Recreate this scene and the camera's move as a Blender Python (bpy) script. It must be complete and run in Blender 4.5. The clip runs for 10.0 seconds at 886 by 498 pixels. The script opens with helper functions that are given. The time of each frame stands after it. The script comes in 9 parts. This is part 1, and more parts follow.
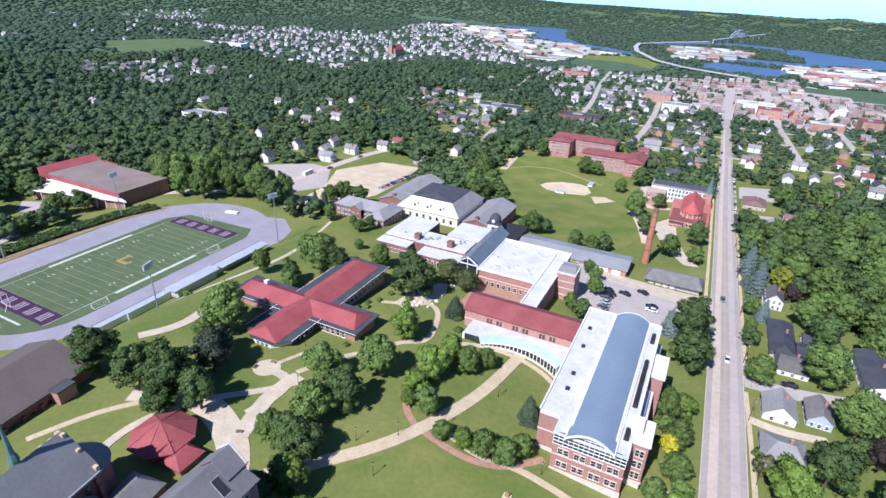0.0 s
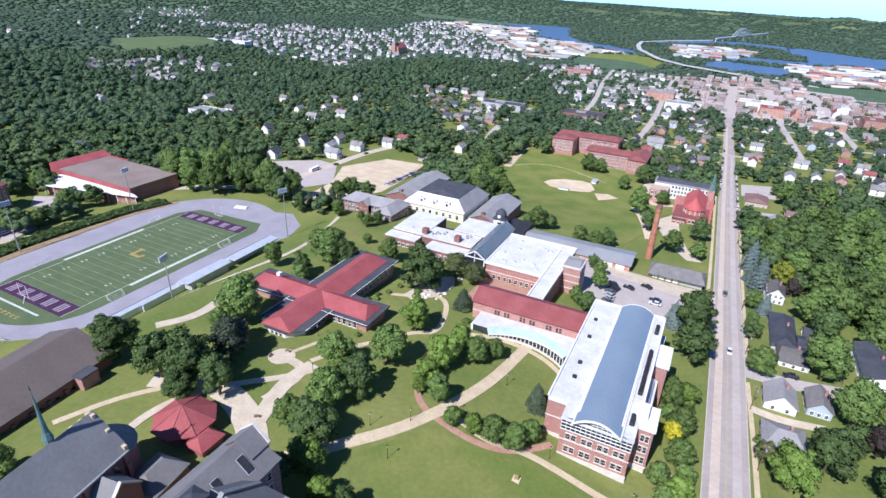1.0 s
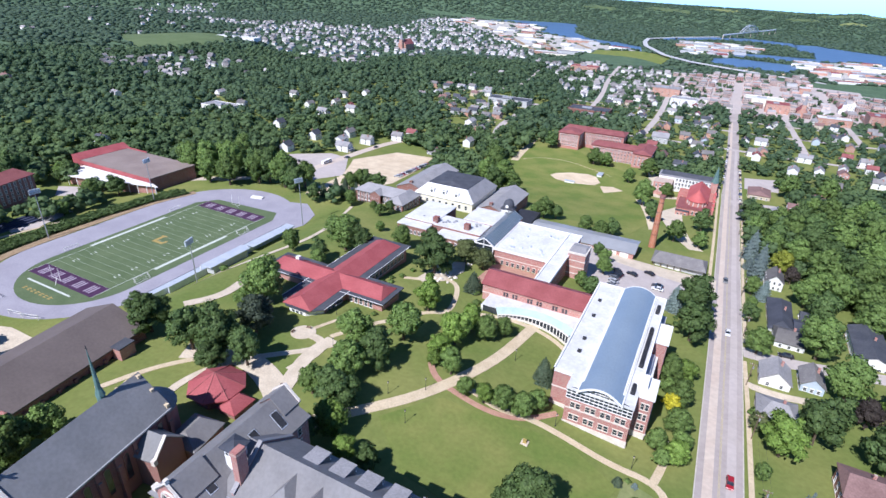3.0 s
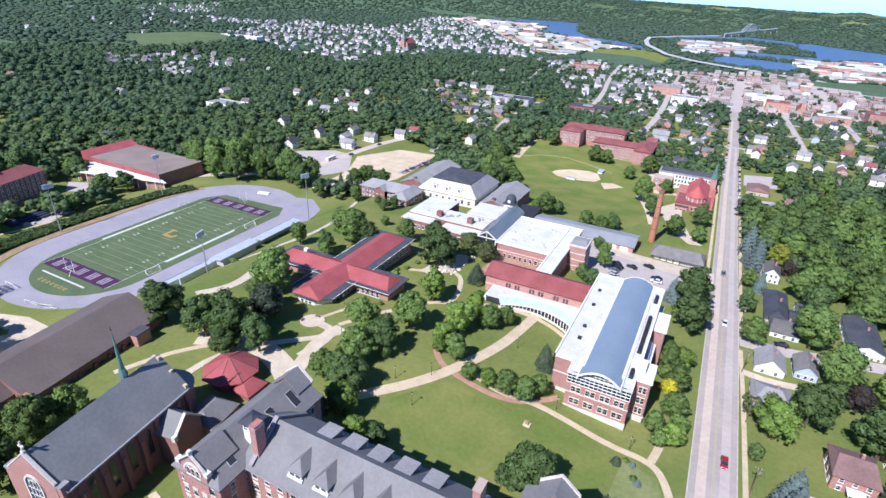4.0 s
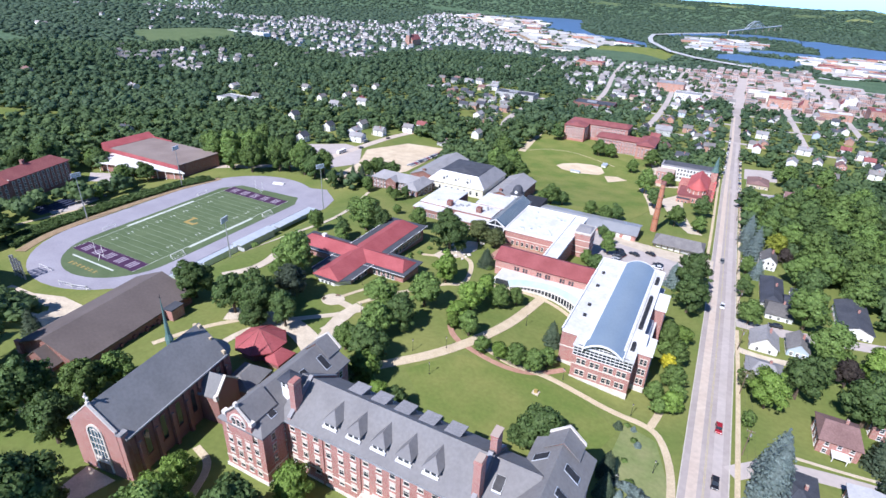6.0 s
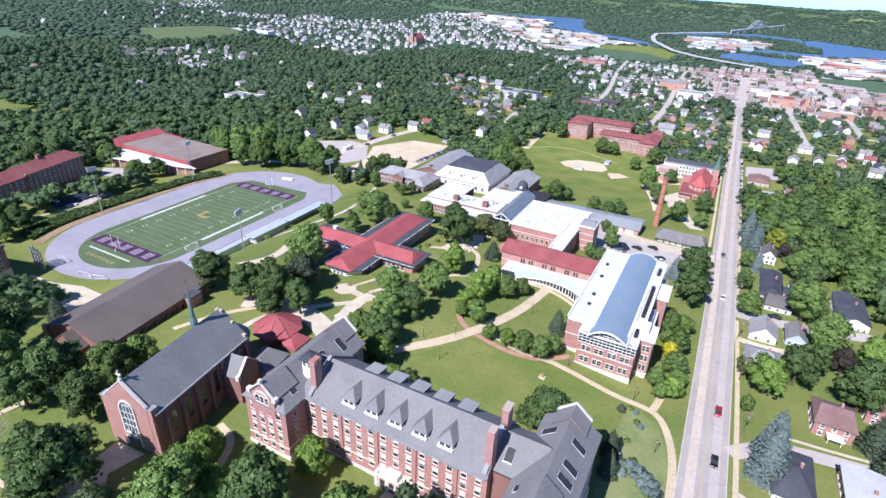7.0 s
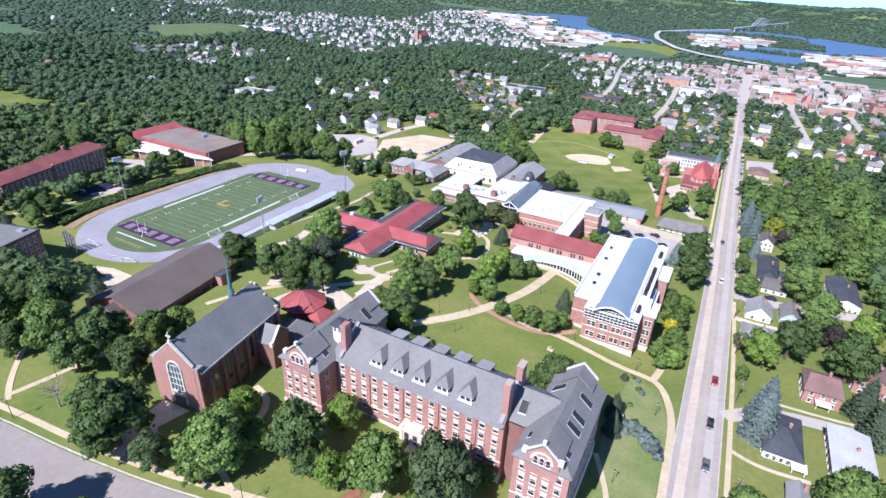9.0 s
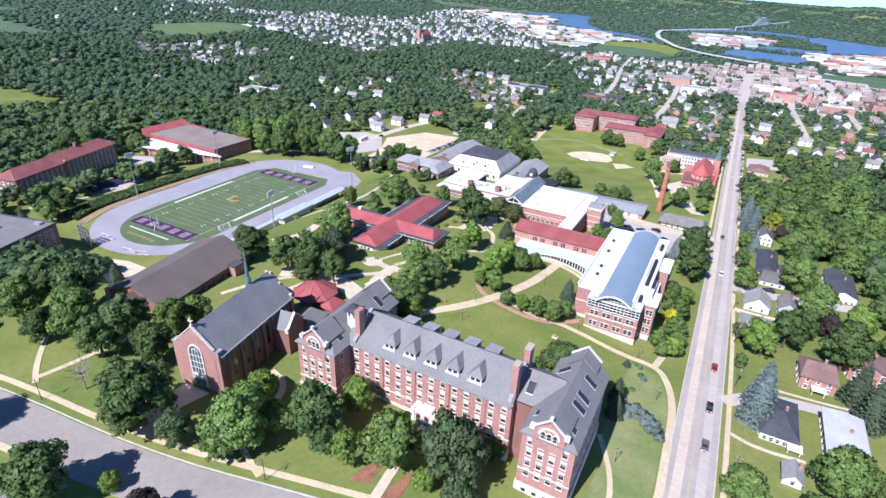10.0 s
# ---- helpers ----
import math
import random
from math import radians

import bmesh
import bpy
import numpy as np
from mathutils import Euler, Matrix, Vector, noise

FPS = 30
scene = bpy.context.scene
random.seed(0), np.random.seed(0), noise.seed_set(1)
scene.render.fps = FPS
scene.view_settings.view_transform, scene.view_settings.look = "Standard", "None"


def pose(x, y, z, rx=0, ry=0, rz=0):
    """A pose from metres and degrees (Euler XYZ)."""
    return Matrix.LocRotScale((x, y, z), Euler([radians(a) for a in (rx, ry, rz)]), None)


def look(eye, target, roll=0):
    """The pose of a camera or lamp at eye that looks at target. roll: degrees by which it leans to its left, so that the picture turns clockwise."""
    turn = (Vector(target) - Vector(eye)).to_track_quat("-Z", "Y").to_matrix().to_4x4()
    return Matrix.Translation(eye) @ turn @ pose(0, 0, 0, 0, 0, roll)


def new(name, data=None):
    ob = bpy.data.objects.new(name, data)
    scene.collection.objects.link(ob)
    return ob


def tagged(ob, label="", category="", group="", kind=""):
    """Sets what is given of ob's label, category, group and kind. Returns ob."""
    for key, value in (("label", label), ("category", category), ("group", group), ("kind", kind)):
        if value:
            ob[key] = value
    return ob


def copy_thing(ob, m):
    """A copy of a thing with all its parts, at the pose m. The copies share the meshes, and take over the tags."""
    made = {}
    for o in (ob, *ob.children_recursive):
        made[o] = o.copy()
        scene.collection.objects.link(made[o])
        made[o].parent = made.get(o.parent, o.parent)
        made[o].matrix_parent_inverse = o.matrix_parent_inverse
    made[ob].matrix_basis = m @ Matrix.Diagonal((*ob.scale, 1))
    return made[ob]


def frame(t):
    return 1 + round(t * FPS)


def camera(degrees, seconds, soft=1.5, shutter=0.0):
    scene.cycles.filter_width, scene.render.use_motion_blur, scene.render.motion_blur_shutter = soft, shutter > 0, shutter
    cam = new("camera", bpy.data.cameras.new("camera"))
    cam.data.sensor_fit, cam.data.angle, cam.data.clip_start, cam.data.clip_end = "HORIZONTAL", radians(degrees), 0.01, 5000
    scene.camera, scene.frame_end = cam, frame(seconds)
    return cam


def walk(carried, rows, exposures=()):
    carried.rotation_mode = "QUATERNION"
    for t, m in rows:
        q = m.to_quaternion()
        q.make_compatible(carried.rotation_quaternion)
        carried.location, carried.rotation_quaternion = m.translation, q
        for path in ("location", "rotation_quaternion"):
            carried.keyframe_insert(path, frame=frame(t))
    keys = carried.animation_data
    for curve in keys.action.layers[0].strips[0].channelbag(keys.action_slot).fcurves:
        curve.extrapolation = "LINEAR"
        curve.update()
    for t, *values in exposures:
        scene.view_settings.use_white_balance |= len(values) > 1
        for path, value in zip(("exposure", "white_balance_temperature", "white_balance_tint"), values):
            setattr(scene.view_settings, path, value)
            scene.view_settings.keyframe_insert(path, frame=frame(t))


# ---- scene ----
cam = camera(78.3, 10.0)
PATH = [
    (0, (0.867, -96.957, 135.292), (0.085, -95.339, 134.415), 2.2),
    (0.5, (0.493, -99.884, 135.435), (-0.289, -98.267, 134.555), 2.2),
    (1, (0.567, -103.169, 135.575), (-0.218, -101.555, 134.692), 2.3),
    (1.5, (1.131, -106.006, 135.359), (0.341, -104.396, 134.474), 2.3),
    (2, (1.637, -109.264, 135.564), (0.844, -107.658, 134.676), 2.3),
    (2.5, (2.632, -112.172, 135.647), (1.835, -110.568, 134.756), 2.3),
    (4, (5.975, -122.228, 135.707), (5.172, -120.63, 134.812), 2.2),
    (4.5, (6.745, -125.646, 135.692), (5.941, -124.05, 134.796), 2.3),
    (5, (7.386, -129.362, 135.87), (6.582, -127.767, 134.97), 2.4),
    (5.5, (8.125, -132.727, 136.228), (7.318, -131.135, 135.325), 2.3),
    (7, (9.616, -144.782, 136.559), (8.803, -143.196, 135.651), 2.4),
    (7.5, (10.383, -148.499, 136.719), (9.567, -146.916, 135.809), 2.4),
    (8, (10.909, -152.455, 136.63), (10.092, -150.873, 135.718), 2.4),
    (8.5, (11.751, -156.141, 136.787), (10.933, -154.561, 135.874), 2.4),
    (9, (12.527, -160.117, 136.712), (11.708, -158.538, 135.797), 2.4),
    (9.5, (13.011, -163.801, 136.811), (12.194, -162.222, 135.894), 2.5),
    (10, (13.565, -167.76, 136.835), (12.744, -166.183, 135.918), 2.4),
]
walk(cam, [(t, look(eye, target, roll)) for t, eye, target, roll in PATH], [(0.0, 0.51, 5800, 16.2), (10.0, 0.75, 5800, 16.2)])

# ---- daylight: clear sky, sun high behind the camera ----
SUN_EL, SUN_TO = 47.0, (0.18, 0.984)
world = bpy.data.worlds.new("sky")
scene.world = world
world.use_nodes = True
wn = world.node_tree.nodes
sky = wn.new("ShaderNodeTexSky")
sky.sky_type = "NISHITA"
sky.sun_disc = False
sky.sun_elevation = radians(SUN_EL)
sky.sun_rotation = math.atan2(-SUN_TO[0], -SUN_TO[1])
sky.altitude = 2500
sky.air_density, sky.dust_density, sky.ozone_density = 0.45, 0.0, 2.0
wn["Background"].inputs["Strength"].default_value = 0.15
clear = wn.new("ShaderNodeMix")
clear.data_type, clear.blend_type = "RGBA", "MULTIPLY"
clear.inputs[0].default_value, clear.inputs[7].default_value = 1.0, (0.60, 0.83, 1.0, 1)
world.node_tree.links.new(sky.outputs[0], clear.inputs[6])
world.node_tree.links.new(clear.outputs[2], wn["Background"].inputs["Color"])
sun = new("sun", bpy.data.lights.new("sun", "SUN"))
sun.data.energy, sun.data.angle, sun.data.color = 4.3, radians(0.6), (1.0, 0.96, 0.90)
_c = math.cos(radians(SUN_EL))
_d = Vector((SUN_TO[0] * _c, SUN_TO[1] * _c, -math.sin(radians(SUN_EL))))
sun.rotation_mode = "QUATERNION"
sun.rotation_quaternion = _d.to_track_quat("-Z", "Y")
sun.location = (-60, -300, 320)

# ---- materials ----
def mat(name, c1, c2, size=4.0, rough=0.85, bump=0.0, fine=0.25, speck=0.35, metal=0.0, vary=0.0, island=0.0, spec=0.3):
    """Two colours mixed by a coarse noise, darkened and lightened by a fine one; sizes in metres. vary: brightness by object, island: by loose piece."""
    m = bpy.data.materials.new(name)
    m.use_nodes = True
    n, l = m.node_tree.nodes, m.node_tree.links
    b = n["Principled BSDF"]
    b.inputs["Roughness"].default_value, b.inputs["Metallic"].default_value = rough, metal
    b.inputs["Specular IOR Level"].default_value = spec
    g = n.new("ShaderNodeNewGeometry")
    def nz(scale, detail=4.0):
        x = n.new("ShaderNodeTexNoise")
        x.inputs["Scale"].default_value, x.inputs["Detail"].default_value = 1.0 / scale, detail
        l.new(g.outputs["Position"], x.inputs["Vector"])
        return x.outputs[0]
    def rng(sock, a, b2, c, d):
        x = n.new("ShaderNodeMapRange")
        for k, v in zip(("From Min", "From Max", "To Min", "To Max"), (a, b2, c, d)):
            x.inputs[k].default_value = v
        l.new(sock, x.inputs[0])
        return x.outputs[0]
    mix = n.new("ShaderNodeMix")
    mix.data_type = "RGBA"
    mix.inputs[6].default_value, mix.inputs[7].default_value = (*c1, 1), (*c2, 1)
    l.new(rng(nz(size), 0.34, 0.66, 0.0, 1.0), mix.inputs[0])
    fn = nz(fine, 3.0)
    val = rng(fn, 0.3, 0.7, 1 - speck, 1 + speck)
    def times(a, b2):
        x = n.new("ShaderNodeMath")
        x.operation = "MULTIPLY"
        l.new(a, x.inputs[0]), l.new(b2, x.inputs[1])
        return x.outputs[0]
    if vary:
        o = n.new("ShaderNodeObjectInfo")
        val = times(val, rng(o.outputs["Random"], 0, 1, 1 - vary, 1 + vary))
    if island:
        val = times(val, rng(g.outputs["Random Per Island"], 0, 1, 1 - island, 1 + island))
    h = n.new("ShaderNodeHueSaturation")
    l.new(val, h.inputs["Value"]), l.new(mix.outputs[2], h.inputs["Color"])
    l.new(h.outputs[0], b.inputs["Base Color"])
    if bump:
        bp = n.new("ShaderNodeBump")
        bp.inputs["Strength"].default_value, bp.inputs["Distance"].default_value = 0.6, bump
        l.new(fn, bp.inputs["Height"]), l.new(bp.outputs[0], b.inputs["Normal"])
    return m


def brick_mat(name, c1, c2, mortar, vary=0.0):
    m = mat(name, c1, c2, 5.0, 0.9, 0.0, 0.6, 0.16, vary=vary)
    n, l = m.node_tree.nodes, m.node_tree.links
    g = n.new("ShaderNodeNewGeometry")
    s = n.new("ShaderNodeSeparateXYZ")
    l.new(g.outputs["Position"], s.inputs[0])
    a = n.new("ShaderNodeMath")
    l.new(s.outputs[0], a.inputs[0]), l.new(s.outputs[1], a.inputs[1])
    c = n.new("ShaderNodeCombineXYZ")
    l.new(a.outputs[0], c.inputs[0]), l.new(s.outputs[2], c.inputs[1])
    t = n.new("ShaderNodeTexBrick")
    t.inputs["Scale"].default_value = 1.0
    t.inputs["Brick Width"].default_value, t.inputs["Row Height"].default_value = 0.23, 0.075
    t.inputs["Mortar Size"].default_value = 0.009
    h = [x for x in n if x.bl_idname == "ShaderNodeHueSaturation"][0]
    l.new(c.outputs[0], t.inputs["Vector"])
    l.new(h.outputs[0], t.inputs["Color1"]), l.new(h.outputs[0], t.inputs["Color2"])
    t.inputs["Mortar"].default_value = (*mortar, 1)
    l.new(t.outputs[0], n["Principled BSDF"].inputs["Base Color"])
    return m


M = {}
M["grass"] = mat("grass", (0.145, 0.19, 0.05), (0.222, 0.236, 0.074), 26.0, 0.95, 0.02, 1.6, 0.09, spec=0.1)
M["lawn_pale"] = mat("lawn_pale", (0.17, 0.225, 0.075), (0.27, 0.28, 0.125), 12.0, 0.95, 0.02, 1.2, 0.1, spec=0.1)
M["meadow"] = mat("meadow", (0.105, 0.15, 0.068), (0.135, 0.18, 0.085), 30.0, 0.95, 0.0, 3.0, 0.2, spec=0.1)
M["lawn"] = mat("lawn", (0.142, 0.196, 0.046), (0.228, 0.24, 0.072), 19.0, 0.95, 0.02, 1.4, 0.09, spec=0.1)
# Toned like the far woods, with a touch of their haze blue in it
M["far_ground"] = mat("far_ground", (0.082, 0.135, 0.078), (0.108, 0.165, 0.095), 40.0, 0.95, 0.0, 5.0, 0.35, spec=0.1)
M["turf"] = mat("turf", (0.1, 0.14, 0.07), (0.125, 0.165, 0.085), 9.0, 0.9, 0.0, 0.5, 0.12, spec=0.15)
M["track"] = mat("track", (0.305, 0.29, 0.333), (0.352, 0.337, 0.382), 12.0, 0.9, 0.0, 0.8, 0.08)
M["purple"] = mat("purple", (0.055, 0.022, 0.06), (0.075, 0.032, 0.08), 3.0, 0.9, 0.0, 0.4, 0.15)
M["line"] = mat("line", (0.5, 0.54, 0.48), (0.6, 0.63, 0.57), 2.0, 0.85, 0.0, 0.3, 0.12)
M["mark_pale"] = mat("mark_pale", (0.36, 0.31, 0.37), (0.44, 0.39, 0.45), 2.0, 0.85, 0.0, 0.3, 0.12)
M["line_faint"] = mat("line_faint", (0.26, 0.31, 0.22), (0.33, 0.38, 0.28), 2.0, 0.85, 0.0, 0.3, 0.12)
M["gold"] = mat("gold", (0.34, 0.25, 0.08), (0.42, 0.31, 0.11), 2.0, 0.85, 0.0, 0.3, 0.15)
M["asphalt"] = mat("asphalt", (0.385, 0.335, 0.315), (0.445, 0.39, 0.36), 14.0, 0.92, 0.0, 1.6, 0.07)
M["asphalt_street"] = mat("asphalt_street", (0.305, 0.268, 0.25), (0.35, 0.308, 0.286), 16.0, 0.92, 0.0, 1.4, 0.07)
M["cover_blue"] = mat("cover_blue", (0.035, 0.045, 0.085), (0.05, 0.06, 0.11), 3.0, 0.7, 0.0, 0.8, 0.1)
M["asphalt_worn"] = mat("asphalt_worn", (0.47, 0.415, 0.385), (0.525, 0.465, 0.435), 10.0, 0.92, 0.0, 1.6, 0.06)
M["asphalt_pale"] = mat("asphalt_pale", (0.56, 0.46, 0.38), (0.61, 0.52, 0.435), 9.0, 0.92, 0.0, 1.6, 0.08)
M["paint_yellow"] = mat("paint_yellow", (0.52, 0.44, 0.24), (0.5, 0.44, 0.3), 2.0, 0.8, 0.0, 0.3, 0.2)
M["concrete"] = mat("concrete", (0.55, 0.445, 0.295), (0.64, 0.53, 0.365), 4.0, 0.92, 0.01, 0.5, 0.12)
M["concrete_pale"] = mat("concrete_pale", (0.55, 0.465, 0.35), (0.65, 0.56, 0.435), 4.0, 0.92, 0.01, 0.5, 0.1)
M["yard"] = mat("yard", (0.38, 0.365, 0.33), (0.56, 0.53, 0.49), 60.0, 0.92, 0.0, 8.0, 0.25)
M["kerb"] = mat("kerb", (0.5, 0.46, 0.4), (0.62, 0.57, 0.5), 2.0, 0.9, 0.0, 0.3, 0.15)
M["sand"] = mat("sand", (0.60, 0.48, 0.33), (0.72, 0.60, 0.43), 9.0, 0.97, 0.0, 0.8, 0.1, spec=0.1)
M["mulch"] = mat("mulch", (0.24, 0.11, 0.07), (0.33, 0.16, 0.10), 3.0, 0.97, 0.03, 0.3, 0.3, spec=0.1)
M["paver"] = mat("paver", (0.42, 0.23, 0.17), (0.50, 0.30, 0.22), 2.0, 0.92, 0.01, 0.25, 0.2)
M["soil"] = mat("soil", (0.28, 0.2, 0.12), (0.36, 0.27, 0.17), 3.0, 0.97, 0.02, 0.3, 0.3, spec=0.1)
M["water"] = mat("water", (0.085, 0.15, 0.25), (0.105, 0.175, 0.28), 60.0, 0.35, 0.0, 4.0, 0.1, spec=0.25)
M["brick_pink"] = brick_mat("brick_pink", (0.44, 0.155, 0.125), (0.51, 0.2, 0.165), (0.46, 0.33, 0.27))
M["brick"] = brick_mat("brick", (0.37, 0.15, 0.13), (0.44, 0.195, 0.17), (0.45, 0.36, 0.30))
# Dark brick, lowered further to hold the shade of the church's sides
M["brick_dark_shaded"] = brick_mat("brick_dark_shaded", (0.22, 0.085, 0.072), (0.28, 0.112, 0.096), (0.3, 0.24, 0.2))
M["brick_orange"] = brick_mat("brick_orange", (0.43, 0.185, 0.155), (0.49, 0.23, 0.195), (0.5, 0.4, 0.33))
M["brick_town"] = brick_mat("brick_town", (0.38, 0.17, 0.12), (0.48, 0.26, 0.2), (0.45, 0.37, 0.3), vary=0.25)
M["brick_stack"] = brick_mat("brick_stack", (0.45, 0.15, 0.075), (0.5, 0.19, 0.10), (0.42, 0.28, 0.2))
M["stone"] = mat("stone", (0.62, 0.56, 0.48), (0.72, 0.67, 0.60), 2.0, 0.9, 0.01, 0.3, 0.1)
M["cream"] = mat("cream", (0.72, 0.66, 0.52), (0.78, 0.73, 0.60), 4.0, 0.85, 0.0, 0.6, 0.06)
M["white"] = mat("white", (0.78, 0.77, 0.74), (0.84, 0.83, 0.81), 5.0, 0.7, 0.0, 0.8, 0.06)
M["siding"] = mat("siding", (0.70, 0.70, 0.68), (0.80, 0.80, 0.78), 3.0, 0.75, 0.0, 0.4, 0.07)
M["siding_blue"] = mat("siding_blue", (0.42, 0.50, 0.58), (0.48, 0.55, 0.62), 3.0, 0.75, 0.0, 0.4, 0.07)
M["siding_grey"] = mat("siding_grey", (0.42, 0.43, 0.43), (0.5, 0.5, 0.5), 3.0, 0.75, 0.0, 0.4, 0.08)
M["siding_tan"] = mat("siding_tan", (0.52, 0.43, 0.32), (0.58, 0.5, 0.39), 3.0, 0.75, 0.0, 0.4, 0.08)
M["roof_membrane"] = mat("roof_membrane", (0.57, 0.57, 0.565), (0.69, 0.69, 0.685), 7.0, 0.7, 0.0, 1.2, 0.09)
M["slate"] = mat("slate", (0.188, 0.181, 0.18), (0.221, 0.214, 0.212), 6.0, 0.75, 0.0, 0.8, 0.08)
M["slate_church"] = mat("slate_church", (0.2, 0.2, 0.2), (0.235, 0.234, 0.233), 7.0, 0.75, 0.0, 0.8, 0.08)
M["roof_brown_dark"] = mat("roof_brown_dark", (0.128, 0.105, 0.097), (0.158, 0.13, 0.12), 12.0, 0.85, 0.0, 0.8, 0.07)
M["slate_light"] = mat("slate_light", (0.27, 0.265, 0.27), (0.33, 0.32, 0.325), 6.0, 0.8, 0.02, 0.5, 0.14)
M["shingle_dark"] = mat("shingle_dark", (0.06, 0.065, 0.08), (0.085, 0.09, 0.105), 5.0, 0.8, 0.02, 0.5, 0.18)
M["shingle_black"] = mat("shingle_black", (0.05, 0.055, 0.07), (0.075, 0.08, 0.1), 6.0, 0.85, 0.0, 0.6, 0.1)
M["shingle_grey"] = mat("shingle_grey", (0.17, 0.16, 0.16), (0.23, 0.22, 0.21), 5.0, 0.85, 0.02, 0.5, 0.18, vary=0.35)
M["shingle_brown"] = mat("shingle_brown", (0.195, 0.118, 0.108), (0.25, 0.155, 0.142), 6.0, 0.85, 0.02, 0.5, 0.15)
M["roof_brown"] = mat("roof_brown", (0.235, 0.185, 0.165), (0.285, 0.23, 0.205), 12.0, 0.85, 0.0, 0.7, 0.1)
M["roof_red"] = mat("roof_red", (0.315, 0.075, 0.08), (0.375, 0.1, 0.105), 6.0, 0.75, 0.02, 0.5, 0.12)
M["roof_red_dull"] = mat("roof_red_dull", (0.25, 0.07, 0.07), (0.31, 0.095, 0.095), 6.0, 0.8, 0.02, 0.5, 0.12)
M["roof_maroon"] = mat("roof_maroon", (0.23, 0.075, 0.075), (0.29, 0.105, 0.1), 6.0, 0.8, 0.02, 0.5, 0.15)
M["roof_bright"] = mat("roof_bright", (0.43, 0.095, 0.09), (0.49, 0.125, 0.115), 6.0, 0.7, 0.0, 0.5, 0.1)
M["metal_grey"] = mat("metal_grey", (0.36, 0.37, 0.385), (0.42, 0.43, 0.44), 8.0, 0.5, 0.0, 0.6, 0.06, 0.3)
M["metal_blue"] = mat("metal_blue", (0.255, 0.33, 0.40), (0.285, 0.36, 0.43), 16.0, 0.42, 0.0, 0.7, 0.04, 0.25)
M["metal_pale"] = mat("metal_pale", (0.55, 0.60, 0.66), (0.64, 0.68, 0.73), 4.0, 0.45, 0.0, 0.6, 0.06, 0.3)
M["roof_pale"] = mat("roof_pale", (0.46, 0.46, 0.465), (0.53, 0.53, 0.53), 5.0, 0.8, 0.0, 0.6, 0.08)
M["copper"] = mat("copper", (0.09, 0.165, 0.15), (0.13, 0.215, 0.19), 2.0, 0.6, 0.0, 0.3, 0.15)
M["steel"] = mat("steel", (0.40, 0.42, 0.44), (0.48, 0.5, 0.52), 2.0, 0.45, 0.0, 0.3, 0.08, 0.6)
M["dark"] = mat("dark", (0.03, 0.03, 0.033), (0.045, 0.045, 0.05), 2.0, 0.6, 0.0, 0.3, 0.15)
M["wood"] = mat("wood", (0.16, 0.11, 0.075), (0.22, 0.16, 0.11), 0.8, 0.9, 0.0, 0.1, 0.2)
M["rubber"] = mat("rubber", (0.02, 0.02, 0.02), (0.03, 0.03, 0.03), 0.5, 0.85, 0.0, 0.1, 0.1)
M["pane"] = mat("pane", (0.022, 0.028, 0.036), (0.045, 0.055, 0.065), 2.5, 0.06, 0.0, 0.7, 0.2, spec=0.6)
M["pane_blue"] = mat("pane_blue", (0.06, 0.10, 0.14), (0.09, 0.14, 0.18), 3.0, 0.08, 0.0, 0.7, 0.15, spec=0.6)
M["pane_teal"] = mat("pane_teal", (0.40, 0.52, 0.52), (0.48, 0.59, 0.58), 4.0, 0.25, 0.0, 0.7, 0.06, spec=0.5)
M["bark"] = mat("bark", (0.10, 0.075, 0.055), (0.15, 0.115, 0.085), 0.6, 0.95, 0.02, 0.12, 0.3, spec=0.1)
M["bark_pale"] = mat("bark_pale", (0.30, 0.26, 0.21), (0.38, 0.34, 0.28), 0.6, 0.95, 0.0, 0.12, 0.2, spec=0.1)
def leaf(name, c1, c2, vary=0.22, size=1.8, island=0.3, thin=0.42):
    """Leaves let some of the sun through."""
    m = mat(name, c1, c2, size, 0.6, 0.0, 0.45, 0.2, vary=vary, island=island, spec=0.2)
    n, l = m.node_tree.nodes, m.node_tree.links
    t, mx = n.new("ShaderNodeBsdfTranslucent"), n.new("ShaderNodeMixShader")
    mx.inputs[0].default_value = thin
    b = n["Principled BSDF"]
    l.new(b.inputs["Base Color"].links[0].from_socket, t.inputs["Color"])
    l.new(b.outputs[0], mx.inputs[1]), l.new(t.outputs[0], mx.inputs[2])
    l.new(mx.outputs[0], n["Material Output"].inputs["Surface"])
    return m


M["leaf_a"] = leaf("leaf_a", (0.146, 0.228, 0.064), (0.222, 0.32, 0.096))
M["leaf_b"] = leaf("leaf_b", (0.108, 0.178, 0.06), (0.168, 0.248, 0.086))
M["leaf_c"] = leaf("leaf_c", (0.19, 0.295, 0.062), (0.265, 0.38, 0.09))
M["leaf_dark"] = leaf("leaf_dark", (0.075, 0.1, 0.068), (0.105, 0.135, 0.088))
M["leaf_spruce"] = leaf("leaf_spruce", (0.18, 0.24, 0.225), (0.24, 0.3, 0.28))
M["leaf_fir"] = leaf("leaf_fir", (0.075, 0.112, 0.068), (0.115, 0.15, 0.088))
M["leaf_yellow"] = leaf("leaf_yellow", (0.52, 0.48, 0.03), (0.62, 0.58, 0.07))
M["leaf_lime"] = leaf("leaf_lime", (0.3, 0.34, 0.05), (0.38, 0.42, 0.08))
M["leaf_willow"] = leaf("leaf_willow", (0.153, 0.189, 0.071), (0.201, 0.236, 0.100))
